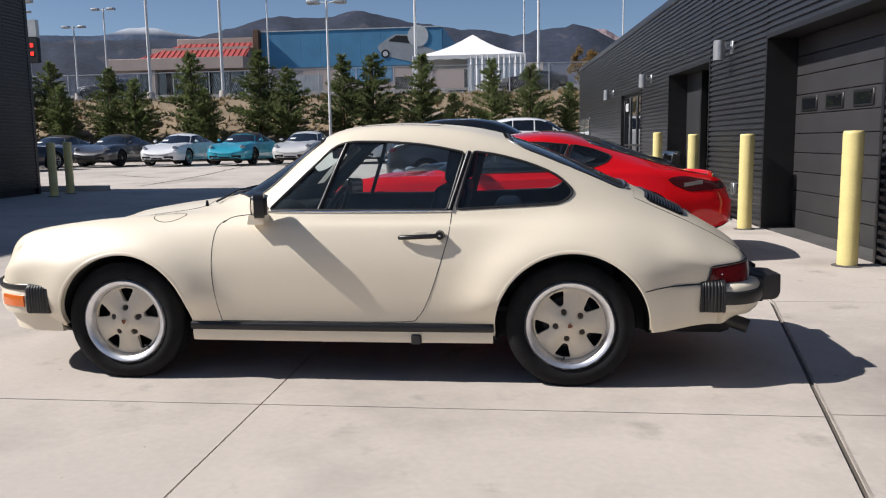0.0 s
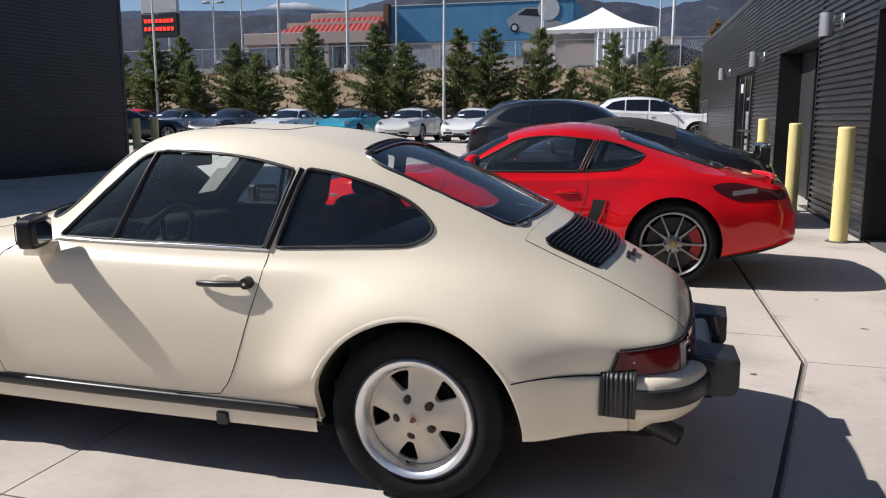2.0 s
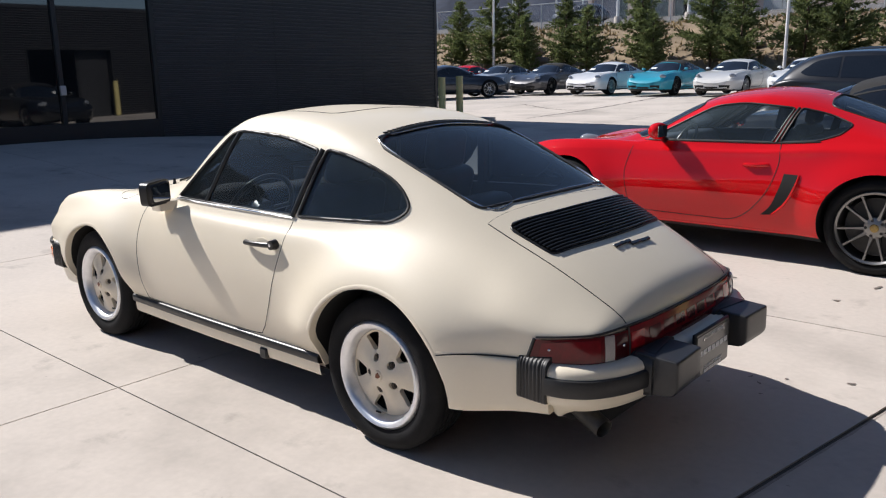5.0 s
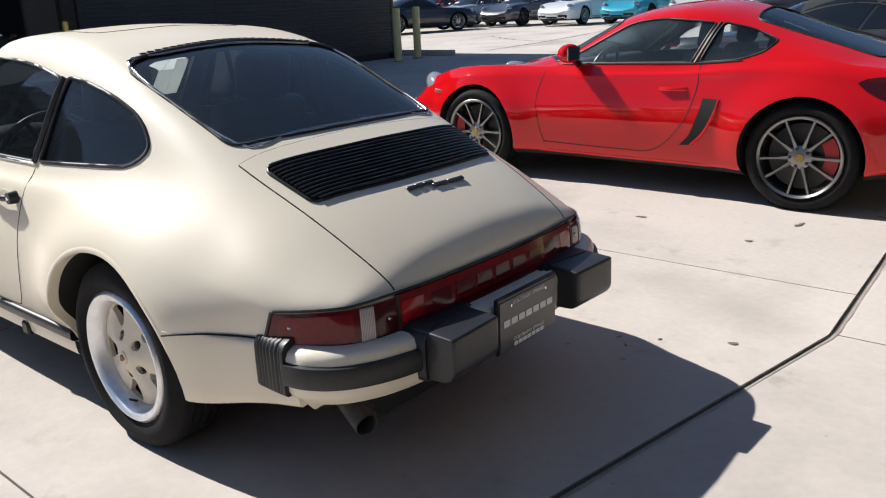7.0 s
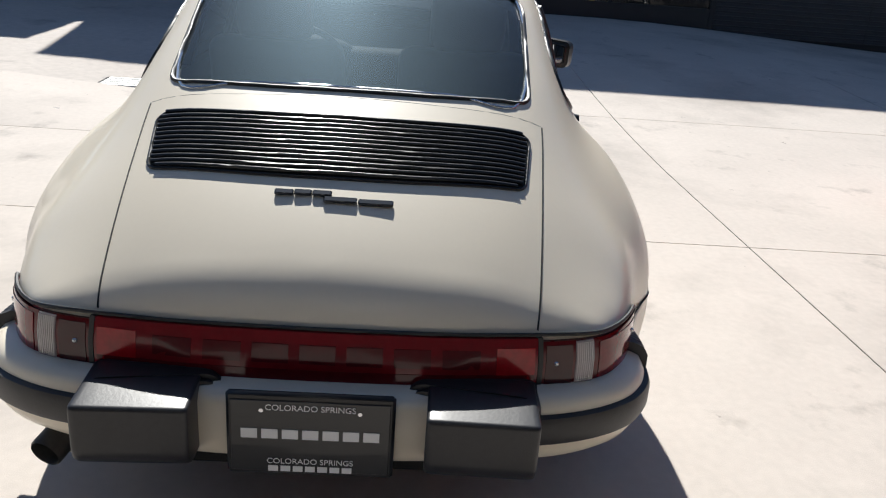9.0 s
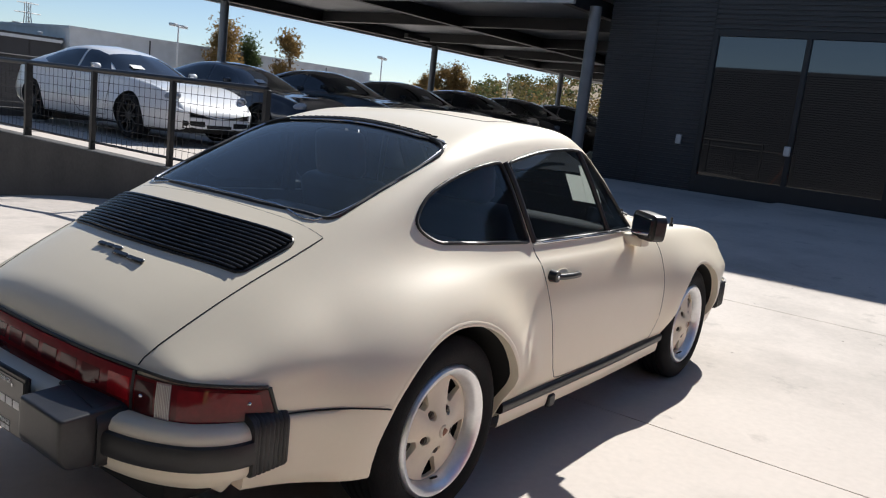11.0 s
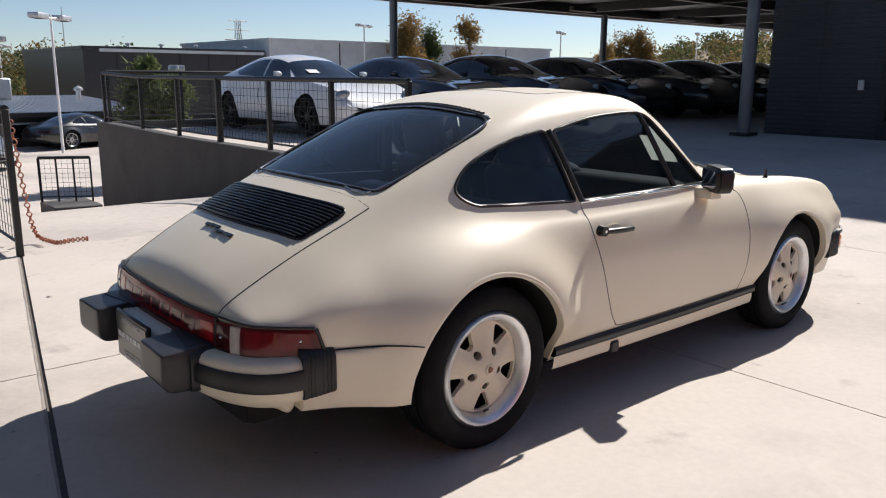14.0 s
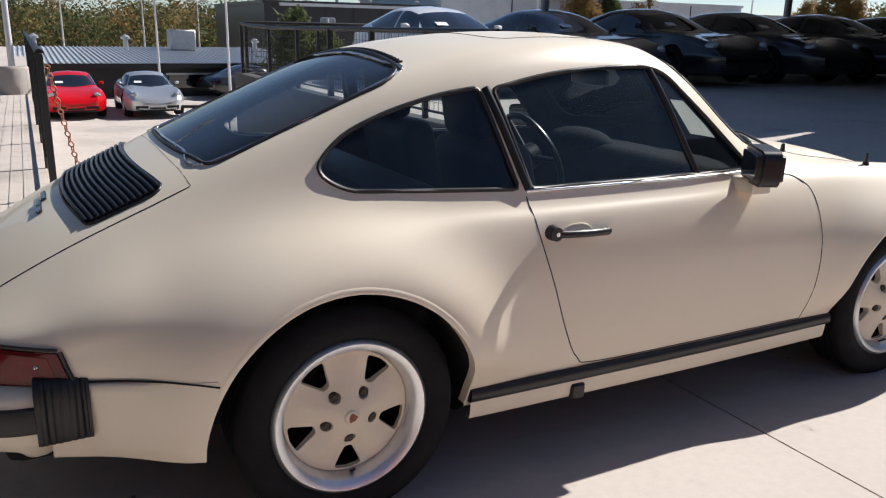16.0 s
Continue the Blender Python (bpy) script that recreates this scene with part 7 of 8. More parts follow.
WOOD_LEAF = material("autumn woodland", (0.15, 0.130, 0.050), 0.9, vary=0.6, scale=0.12, fine=0.9, fine_scale=0.9)
DRY_GRASS = material("dry grass", (0.33, 0.25, 0.13), 0.95, vary=0.4, scale=1.0, fine=0.8, fine_scale=10)
ROCK = material("pinkish rock", (0.26, 0.21, 0.175), 0.9, vary=0.3, scale=1.5, fine=0.7, fine_scale=14, bump=0.4, bump_scale=20)


for leaf in (NEEDLE, GOLD_LEAF, GREEN_LEAF):
    leaf_light(leaf, .4)


def tuft(V, F, c, d, size, n, rng):
    """A spray of narrow needles or leaves round a direction."""
    for _ in range(n):
        v = (d + Vector((rng.uniform(-1, 1), rng.uniform(-1, 1), rng.uniform(-1, 1))) * .85).normalized()
        side = v.cross(Vector((rng.uniform(-1, 1), rng.uniform(-1, 1), rng.uniform(-1, 1)))).normalized() * size * .17
        k = len(V)
        V += [c - side, c + side, c + v * size + side * .3]
        F.append((k, k + 1, k + 2))


def mesh_from(name, V, F, mat):
    me = bpy.data.meshes.new(name)
    me.from_pydata([tuple(v) for v in V], [], F)
    me.materials.append(mat)
    return me


def pine(seed, h, spread, m, label="dense young pine on the dry bank"):
    rng = random.Random(seed)
    t = thing("pine_tree", label, "tree", m, "pines along the bank")
    bm = bmesh.new()
    tube(bm, [(0, 0, -.15), (.02, 0, h * .4), (0, .02, h * .93)], .045 * h / 4, seg=7)
    V, F = [], []
    n = int(9 * h)
    limb = bmesh.new()
    for k in range(n):
        u = (k + .5) / n
        z = h * (.08 + .88 * u)
        reach = spread * h * (.40 * (1 - u) ** .85 * min(1, .55 + u * 3) + .03) * rng.uniform(.55, 1.25)
        for j in range(rng.randint(4, 6)):
            a = rng.uniform(0, 2 * math.pi)
            r = reach * rng.uniform(.65, 1.1)
            lift = rng.uniform(.15, .55)
            d = Vector((math.cos(a), math.sin(a), lift)).normalized()
            root = Vector((0, 0, z))
            tip = root + Vector((math.cos(a), math.sin(a), lift * .8)) * r
            if j < 2 and u < .8:
                rod(limb, root, tip, .012, .004, 4, False)
            steps = max(2, int(r / .14))
            for i in range(steps):
                p = root.lerp(tip, (i + .6) / steps)
                tuft(V, F, p, d, rng.uniform(.15, .27), 7, rng)
    part("trunk", bm, BARK, t, smooth=60)
    part("limb", limb, BARK, t, smooth=60)
    crown = new("crown", mesh_from("crown", V, F, NEEDLE))
    crown.parent = t
    return t


def leafy(seed, h, w, m, leaf, label, name="tree", group="", n=2600, size=.22):
    rng = random.Random(seed)
    t = thing(name, label, "tree", m, group)
    bm = bmesh.new()
    tube(bm, [(0, 0, -.2), (.05, .02, h * .35), (0, 0, h * .85)], .05 * h / 5, seg=7)
    V, F = [], []
    tips = []
    for k in range(26):
        a, u = rng.uniform(0, 6.283), rng.uniform(.18, .92)
        r = w * .5 * math.sin(math.pi * min(1, .12 + .88 * u)) ** .7 * rng.uniform(.5, 1.0)
        tip = Vector((math.cos(a) * r, math.sin(a) * r, h * (u + rng.uniform(0, .10))))
        rod(bm, (0, 0, h * u * .82), tip, .03, .008, 5, False)
        tips.append((tip, .16 * h * rng.uniform(.5, 1.0)))
    for _ in range(n):
        c, rr = tips[rng.randrange(len(tips))]
        p = c + Vector((rng.gauss(0, .36), rng.gauss(0, .36), rng.gauss(0, .42))) * rr
        tuft(V, F, p, Vector((rng.uniform(-1, 1), rng.uniform(-1, 1), rng.uniform(-.5, 1))), size * rng.uniform(.6, 1.1), 3, rng)
    part("trunk", bm, BARK, t, smooth=60)
    c = new("crown", mesh_from("crown", V, F, leaf))
    c.parent = t
    return t


models = [pine(11 + k, 4.0, s, stand(x, y, 30 * k)) for k, (x, y, s) in enumerate(((-25.7, 38.6, 1.0), (-23.0, 39.0, 1.05), (-18.2, 39.2, .92), (-14.3, 39.4, .95)))]
spots = [(-28.8, 39.4, 4.9, 1), (-27.0, 39.8, 4.7, 2), (-21.3, 38.6, 4.0, 1), (-17.1, 38.4, 3.4, 0), (-12.5, 38.9, 4.3, 1), (-9.5, 39.3, 4.8, 3), (-7.8, 39.2, 4.85, 1), (-5.1, 39.4, 4.7, 2),
         (-3.3, 38.9, 2.7, 0), (-1.3, 39.4, 4.3, 3), (.8, 38.9, 4.1, 1), (2.9, 39.5, 2.9, 0), (-31.5, 39.5, 4.6, 0), (-34.5, 39.0, 4.2, 1), (-38, 39.4, 4.4, 2), (-42, 39, 4.1, 3)]
for k, (x, y, h, q) in enumerate(spots):
    s = h / 4.0
    copy_thing(models[q], pose(x, y, ground_z(x, y), 0, 0, 77 * k) @ Matrix.Diagonal((s, s, s, 1)))
for ob, s in zip(models, (.92, 1.12, 1.30, 1.28)):
    ob.matrix_basis = ob.matrix_basis @ Matrix.Diagonal((s, s, s, 1))


def grass_tufts():
    rng = random.Random(5)
    V, F = [], []
    for _ in range(2600):
        x, y = rng.uniform(-45, 6), rng.uniform(35.4, 48)
        tuft(V, F, Vector((x, y, ground_z(x, y) - .04)), Vector((0, 0, 1.2)), rng.uniform(.15, .42), 5, rng)
    return tagged(new("dry_grass", mesh_from("dry_grass", V, F, DRY_GRASS)), "tufts of dry grass on the earth bank", "grass", kind="stuff")


grass_tufts()


def boulder(seed, x, y, r):
    bm = bmesh.new()
    bmesh.ops.create_icosphere(bm, subdivisions=2, radius=r)
    for v in bm.verts:
        v.co *= 1 + .45 * noise.noise(v.co * 1.7 / r + Vector((seed * 7.3, 0, 0)))
        v.co.z *= .6
    return solid("boulder", bm, ROCK, "rough pinkish landscaping boulder on the bank", "rock", "boulders on the bank", smooth=30, m=pose(x, y, ground_z(x, y) + r * .15, 0, 0, seed * 50))


rng = random.Random(9)
for k in range(30):
    boulder(k, rng.uniform(-30, 4.5), rng.choice((36.2, 36.6, 37.2, 40.5, 42.0)), rng.uniform(.22, .55))

# ---- low dark wall behind the row ----
part_wall = thing("lot_wall", "low dark block wall at the foot of the bank", "wall", kind="structure")
BLOCK = material("dark split-face block", (0.055, 0.050, 0.047), 0.9, vary=0.35, scale=2, fine=0.7, fine_scale=14, bump=0.3, bump_scale=25)
for k in range(24):
    x = -48 + k * 2.25
    for j in range(3):
        part("wall_block", box(bmesh.new(), x + .55 * (j % 2), x + .55 * (j % 2) + 2.24, 34.72 + .02 * j, 35.05, .36 + j * .24, .36 + (j + 1) * .24 - .01, .012), BLOCK, part_wall, smooth=0)


# ---- lamp posts ----
def lamp_post(x, y, h, heads=2, r=.085, label="tall pale steel lot lamp post with two box heads", base=True, face=0, z=None):
    z = ground_z(x, y) if z is None else z
    p = thing("lamp_post", label, "lamp post", pose(x, y, z, 0, 0, face), "lot lamp posts")
    part("pole", rod(bmesh.new(), (0, 0, 0), (0, 0, h), r, r * .62, 14), WHITE_STEEL, p, smooth=50)
    if base:
        part("base", lathe(bmesh.new(), [(.30, -.3), (.30, .45), (.26, .5), (.001, .5)], 20, "z"), CONCRETE, p, smooth=40)
    for k in range(heads):
        s = -1 if k % 2 == 0 else 1
        part("arm", rod(bmesh.new(), (0, 0, h - .12), (s * .45, 0, h - .08), .035, seg=8), WHITE_STEEL, p)
        hd = box(bmesh.new(), s * .40 if s > 0 else -1.05, 1.05 if s > 0 else -.40, -.20, .20, h - .17, h + .02, .04, 2)
        o = part("lamp_head", hd, GALV, p, smooth=40)
        part("lens", box(bmesh.new(), (.46 if s > 0 else -.99), (.99 if s > 0 else -.46), -.15, .15, h - .18, h - .168), LENS_CLEAR, o)
    return p


lamp_post(-9.8, 37.4, 7.9)
lamp_post(-28.0, 38.5, 8.4)
for x, y, h, heads in ((-38.5, 62, 6.2, 2), (-35.7, 62, 7.6, 2), (-28.9, 56, 15, 0), (-23.0, 56, 15, 0), (-23.9, 70, 9.2, 2), (-8.7, 62, 15, 0), (.1, 75, 9.5, 2), (1.4, 62, 15, 0), (-46, 66, 8.0, 2), (9, 70, 9, 2)):
    lamp_post(x, y, h, heads, .13 if h > 12 else .09, "thick white painted pole on a concrete base" if heads == 0 else "tall pale steel lot lamp post with two box heads")


# ---- chain-link fence on top of the bank ----
def chain_fence():
    f = thing("chain_link_fence", "galvanised chain-link fence on top of the bank", "fence", kind="structure")
    y = 49.5
    for k in range(22):
        x = -50 + 2.6 * k
        part("post", rod(bmesh.new(), (x, y, ground_z(x, y) - .1), (x, y, ground_z(x, y) + 1.85), .035, seg=6), GALV, f)
    part("top_rail", rod(bmesh.new(), (-50, y, ground_z(0, y) + 1.82), (4.8, y, ground_z(0, y) + 1.82), .028, seg=6), GALV, f)
    mesh = bmesh.new()
    z0 = ground_z(0, y)
    for k in range(360):
        x = -50 + .152 * k
        rod(mesh, (x, y, z0 + .02), (x + .9, y, z0 + 1.8), .004, seg=3, caps=False)
        rod(mesh, (x + .9, y, z0 + .02), (x, y, z0 + 1.8), .004, seg=3, caps=False)
    w = part("wire", mesh, GALV, f, smooth=0)
    w["kind"] = "stuff"
    for k in range(18):
        yy = 49.5 - .75 * k
        x = 4.75
        part("slat_panel", box(bmesh.new(), x - .01, x + .01, yy - .74, yy - .01, ground_z(x, yy) - .05, ground_z(x, yy) + 1.75), GALV, f)


chain_fence()
# paved strip of the upper lot
ASPHALT = material("grey asphalt", (0.11, 0.105, 0.10), 0.9, vary=0.2, scale=0.6, fine=0.6, fine_scale=20, bump=0.2, bump_scale=80)
up = bmesh.new()
rows = [[up.verts.new((x, y, ground_z(x, y) + .0)) for x in (-70, -30, 5, 30)] for y in (48.8, 54, 60, 70, 80, 96)]
for a, b in zip(rows, rows[1:]):
    for i in range(3):
        up.faces.new((a[i], a[i + 1], b[i + 1], b[i]))
solid("upper_road", up, ASPHALT, "grey asphalt of the upper lot", "road", kind="structure", smooth=30)

# ---- buildings on the upper lot ----
PINK = material("pinkish stucco", (0.50, 0.40, 0.36), 0.9, vary=0.08, scale=0.6, fine=0.5, fine_scale=8, bump=0.1, bump_scale=40)
RED_TIN = material("red standing-seam metal", (0.42, 0.075, 0.065), 0.5, vary=0.1, scale=1.0)
MURAL_BLUE = material("blue painted block", (0.085, 0.27, 0.46), 0.85, vary=0.12, scale=0.5, fine=0.5, fine_scale=10, bump=0.1, bump_scale=30)
BROWN = material("brown fascia", (0.13, 0.075, 0.045), 0.8, vary=0.15)
TENT = material("white tent cloth", (0.82, 0.82, 0.82), 0.8, vary=0.04, scale=1)
GREY_PAINT = material("silver-grey wall paint", (0.34, 0.37, 0.40), 0.8, vary=0.15, scale=1.2)
PALE_PAINT = material("pale wall paint", (0.55, 0.58, 0.60), 0.8, vary=0.12, scale=1.5)


def red_roof_building():
    z = 6.55
    b = thing("red_roof_shop", "pinkish shop with a red standing-seam mansard roof", "building", kind="structure")
    part("wall", box(bmesh.new(), -39.6, -28.9, 78.4, 92, z - .5, z + 5.0), PINK, b)
    part("parapet", box(bmesh.new(), -37.4, -28.9, 80.0, 91.8, z + 5.0, z + 6.1, .03), PINK, b)
    part("canopy_band", box(bmesh.new(), -43.7, -28.7, 76.2, 78.5, z + 2.55, z + 3.75, .03), PINK, b)
    for x in (-43.4, -38.6, -34.0):
        part("column", box(bmesh.new(), x - .25, x + .25, 76.3, 76.8, z - .5, z + 2.55, .02), PINK, b)
    bm = bmesh.new()
    vs = [bm.verts.new(p) for p in ((-40.6, 77.0, z + 3.78), (-28.75, 77.0, z + 3.78), (-28.75, 79.6, z + 5.5), (-36.6, 79.6, z + 5.5))]
    bm.faces.new(vs)
    vs2 = [bm.verts.new(p) for p in ((-40.6, 77.0, z + 3.70), (-28.75, 77.0, z + 3.70), (-28.75, 79.6, z + 5.42), (-36.6, 79.6, z + 5.42))]
    bm.faces.new(vs2[::-1])
    for i in range(4):
        bm.faces.new((vs[i], vs2[i], vs2[(i + 1) % 4], vs[(i + 1) % 4]))
    r = part("roof", bm, RED_TIN, b)
    for k in range(20):
        x0 = -40.4 + .6 * k
        u = min(1.0, (x0 + 40.6) / 4.0)
        part("roof_seam", box(bmesh.new(), -.035, .035, 0, 3.10 * u, 0, .07), RED_TIN, r, smooth=0, m=pose(x0, 77.0, z + 3.79, 33.4, 0, 0))
    for k in range(6):
        x0 = -40.9 + 2.0 * k
        w = part("window", box(bmesh.new(), x0, x0 + 1.8, 78.33, 78.42, z + .1, z + 2.4), DARK_GLASS, b)
        part("window_frame", box(bmesh.new(), x0 - .08, x0, 78.30, 78.40, z, z + 2.5), METAL_FRAME, w)
    return b


def mural_building():
    z = 6.75
    b = thing("mural_building", "long block building with a blue mural wall", "building", kind="structure")
    part("wall", box(bmesh.new(), -28.6, -8.4, 80, 95, z - .6, z + 2.55), PINK, b)
    for k in range(9):
        x = -28.0 + k * 2.17
        part("mural_panel", box(bmesh.new(), x, x + 2.165, 79.94, 80.2, z + 2.55, z + 6.35, .01), MURAL_BLUE, b, smooth=0)
    part("side_wall", box(bmesh.new(), -28.6, -28.05, 79.2, 82, z - .5, z + 6.55), BROWN, b)
    part("upper_block", box(bmesh.new(), -28.6, -8.4, 80.2, 95, z + 2.55, z + 6.3), MURAL_BLUE, b)
    part("coping", box(bmesh.new(), -28.0, -8.4, 79.88, 80.25, z + 6.35, z + 6.45), PALE_PAINT, b)
    part("mural_drop", box(bmesh.new(), -19.0, -13.8, 79.955, 80.0, z + .9, z + 2.55), MURAL_BLUE, b)
    # painted shapes: a pale car and a ball, flat on the wall
    car = prism(bmesh.new(), rounded([(-15.4, z + 4.5), (-14.6, z + 5.1), (-13.5, z + 5.75), (-11.6, z + 5.65), (-10.6, z + 4.5), (-8.6, z + 3.7), (-8.5, z + 2.9), (-10.2, z + 2.5), (-14.9, z + 3.6)], .25, 3), "y", 79.91, 79.935)
    part("painted_shape", car, GREY_PAINT, b, "grey painted car shape")
    win = prism(bmesh.new(), rounded([(-14.2, z + 5.05), (-13.3, z + 5.6), (-11.8, z + 5.5), (-11.2, z + 4.7)], .12, 3), "y", 79.895, 79.91)
    part("painted_shape", win, METAL_FRAME, b)
    for x, zz, r in ((-14.5, 3.75, .45), (-10.3, 2.75, .62)):
        part("painted_wheel", rod(bmesh.new(), (x, 79.90, z + zz), (x, 79.885, z + zz), r, seg=24), METAL_FRAME, b)
        part("painted_hub", rod(bmesh.new(), (x, 79.884, z + zz), (x, 79.875, z + zz), r * .6, seg=20), PALE_PAINT, b)
    part("painted_ball", rod(bmesh.new(), (-11.0, 79.90, z + 5.5), (-11.0, 79.87, z + 5.5), 1.1, seg=32), PALE_PAINT, b)
    for k in range(5):
        part("fence_board", box(bmesh.new(), -25.6 + .9 * k, -24.75 + .9 * k, 78.9, 79.0, z - .6, z + 1.7), GREY_PAINT, b)
    part("bin", box(bmesh.new(), -13.2, -11.2, 78.0, 79.4, z - .6, z + 1.2, .05), METAL_FRAME, b)
    part("doorway", box(bmesh.new(), -6.2, -3.4, 79.9, 80.1, z - .6, z + 2.0), METAL_FRAME, b)
    part("low_wing", box(bmesh.new(), -8.4, 2, 80, 92, z - .6, z + 2.5), PINK, b)
    return b


def tent():
    cx, cy, w, z = -3.7, 58.5, 4.1, 5.05
    t = thing("party_tent", "white peaked party tent with one draped side", "tent", kind="")
    bm = bmesh.new()
    pts = []
    n = 12
    top = Vector((cx, cy, z + 4.35))
    cor = [Vector((cx - w, cy - w, z + 2.4)), Vector((cx + w, cy - w, z + 2.4)), Vector((cx + w, cy + w, z + 2.4)), Vector((cx - w, cy + w, z + 2.4))]
    for a, b in zip(cor, cor[1:] + cor[:1]):
        rows = []
        for i in range(n + 1):
            u = i / n
            p, q = a.lerp(top, u), b.lerp(top, u)
            sag = -.28 * math.sin(math.pi * u)
            rows.append([bm.verts.new(p.lerp(q, j / 4) + Vector((0, 0, sag))) for j in range(5)])
        for r0, r1 in zip(rows, rows[1:]):
            for j in range(4):
                bm.faces.new((r0[j], r0[j + 1], r1[j + 1], r1[j]))
    bmesh.ops.remove_doubles(bm, verts=bm.verts, dist=.002)
    part("canopy_cloth", bm, TENT, t, smooth=30)
    for a, b in zip(cor, cor[1:] + cor[:1]):
        v = bmesh.new()
        n = 24
        r0 = [v.verts.new(a.lerp(b, i / n)) for i in range(n + 1)]
        r1 = [v.verts.new(a.lerp(b, i / n) - Vector((0, 0, .28 + .05 * math.sin(i * 1.9)))) for i in range(n + 1)]
        for i in range(n):
            v.faces.new((r0[i], r0[i + 1], r1[i + 1], r1[i]))
        part("valance", v, TENT, t)
    for c in cor:
        part("tent_pole", rod(bmesh.new(), (c.x, c.y, z - .4), c, .045, seg=8), WHITE_STEEL, t)
    dr = bmesh.new()
    a, b = Vector((cx - .1, cy - w + .05, 0)), Vector((cx + w, cy - w + .05, 0))
    n = 60
    r0 = [dr.verts.new((a.x + (b.x - a.x) * i / n, a.y + .07 * math.sin(i * 1.1), z + 2.35)) for i in range(n + 1)]
    r1 = [dr.verts.new((a.x + (b.x - a.x) * i / n, a.y + .10 * math.sin(i * 1.1), z - .25)) for i in range(n + 1)]
    for i in range(n):
        dr.faces.new((r0[i], r0[i + 1], r1[i + 1], r1[i]))
    part("side_curtain", dr, TENT, t, smooth=60)
    return t


red_roof_building()
mural_building()
tent()
tagged(recolour(copy_thing(sal, pose(.9, 53.2, ground_z(.9, 53.2), 0, 0, 4)), WHITE, BLACK_PAINT), "black hatchback parked by the white tent")["group"] = ""
tagged(recolour(copy_thing(suv, pose(-33, 57.0, ground_z(-33, 57.0), 0, 0, 0)), suv.children[0].material_slots[0].material, NIGHT), "dark off-roader on the upper lot")


def led_sign():
    x, y = -37.0, 52.0
    z = ground_z(x, y) - 1.45
    s = thing("led_sign", "pole sign with a dark board and glowing red bars", "sign", kind="")
    for d in (-.8, .8):
        part("post", rod(bmesh.new(), (x + d, y, z + 1.2), (x + d, y, z + 4.4), .10, seg=10), GALV, s)
    part("board", box(bmesh.new(), x - 1.6, x + 1.6, y - .2, y + .2, z + 4.3, z + 6.1, .03), METAL_FRAME, s)
    part("top_panel", box(bmesh.new(), x - 1.6, x + 1.6, y - .2, y + .2, z + 6.15, z + 7.4, .03), PALE_PAINT, s)
    for zz in (5.55, 4.95):
        for k in range(8):
            part("light_bar", box(bmesh.new(), x - 1.35 + .34 * k, x - 1.10 + .34 * k, y - .225, y - .205, z + zz - .14, z + zz + .14), LED, s)


LED = material("red light-emitting bars", (0.8, 0.03, 0.02), 0.5)
LED.node_tree.nodes["Principled BSDF"].inputs["Emission Color"].default_value = (1, .03, .02, 1)
LED.node_tree.nodes["Principled BSDF"].inputs["Emission Strength"].default_value = 1.2
led_sign()


# ---- mountains to the north ----
def ridge(name, crest, dist, depth, mat, label, rough, seed):
    """A mountain range: crest heights over bearings (degrees west of north), with folds running down its face."""
    top = profile(crest)
    bm = bmesh.new()
    n, m = 220, 22
    b0, b1 = crest[0][0], crest[-1][0]
    rows = []
    for j in range(m + 1):
        u = j / m
        row = []
        for i in range(n + 1):
            b = radians(b0 + (b1 - b0) * i / n)
            h = top(math.degrees(b))
            q = Vector((math.degrees(b) * .9, u * 2.4, seed))
            fold = noise.fractal(q, .9, 2.1, 6)
            d = dist + depth * (u - .0) + fold * depth * .12 * (1 - u)
            z = h * (u ** .8) * (1 + rough * fold * (1 - abs(2 * u - 1)) ) + (rough * h * .12 * noise.fractal(q * 2.7, .8, 2.0, 5) if u > .6 else 0)
            row.append(bm.verts.new((-math.sin(b) * d, math.cos(b) * d, z + 2)))
        rows.append(row)
    for a, b in zip(rows, rows[1:]):
        for i in range(n):
            bm.faces.new((a[i], a[i + 1], b[i + 1], b[i]))
    bmesh.ops.recalc_face_normals(bm, faces=bm.faces)
    return solid(name, bm, mat, label, "mountains", kind="structure", smooth=80)


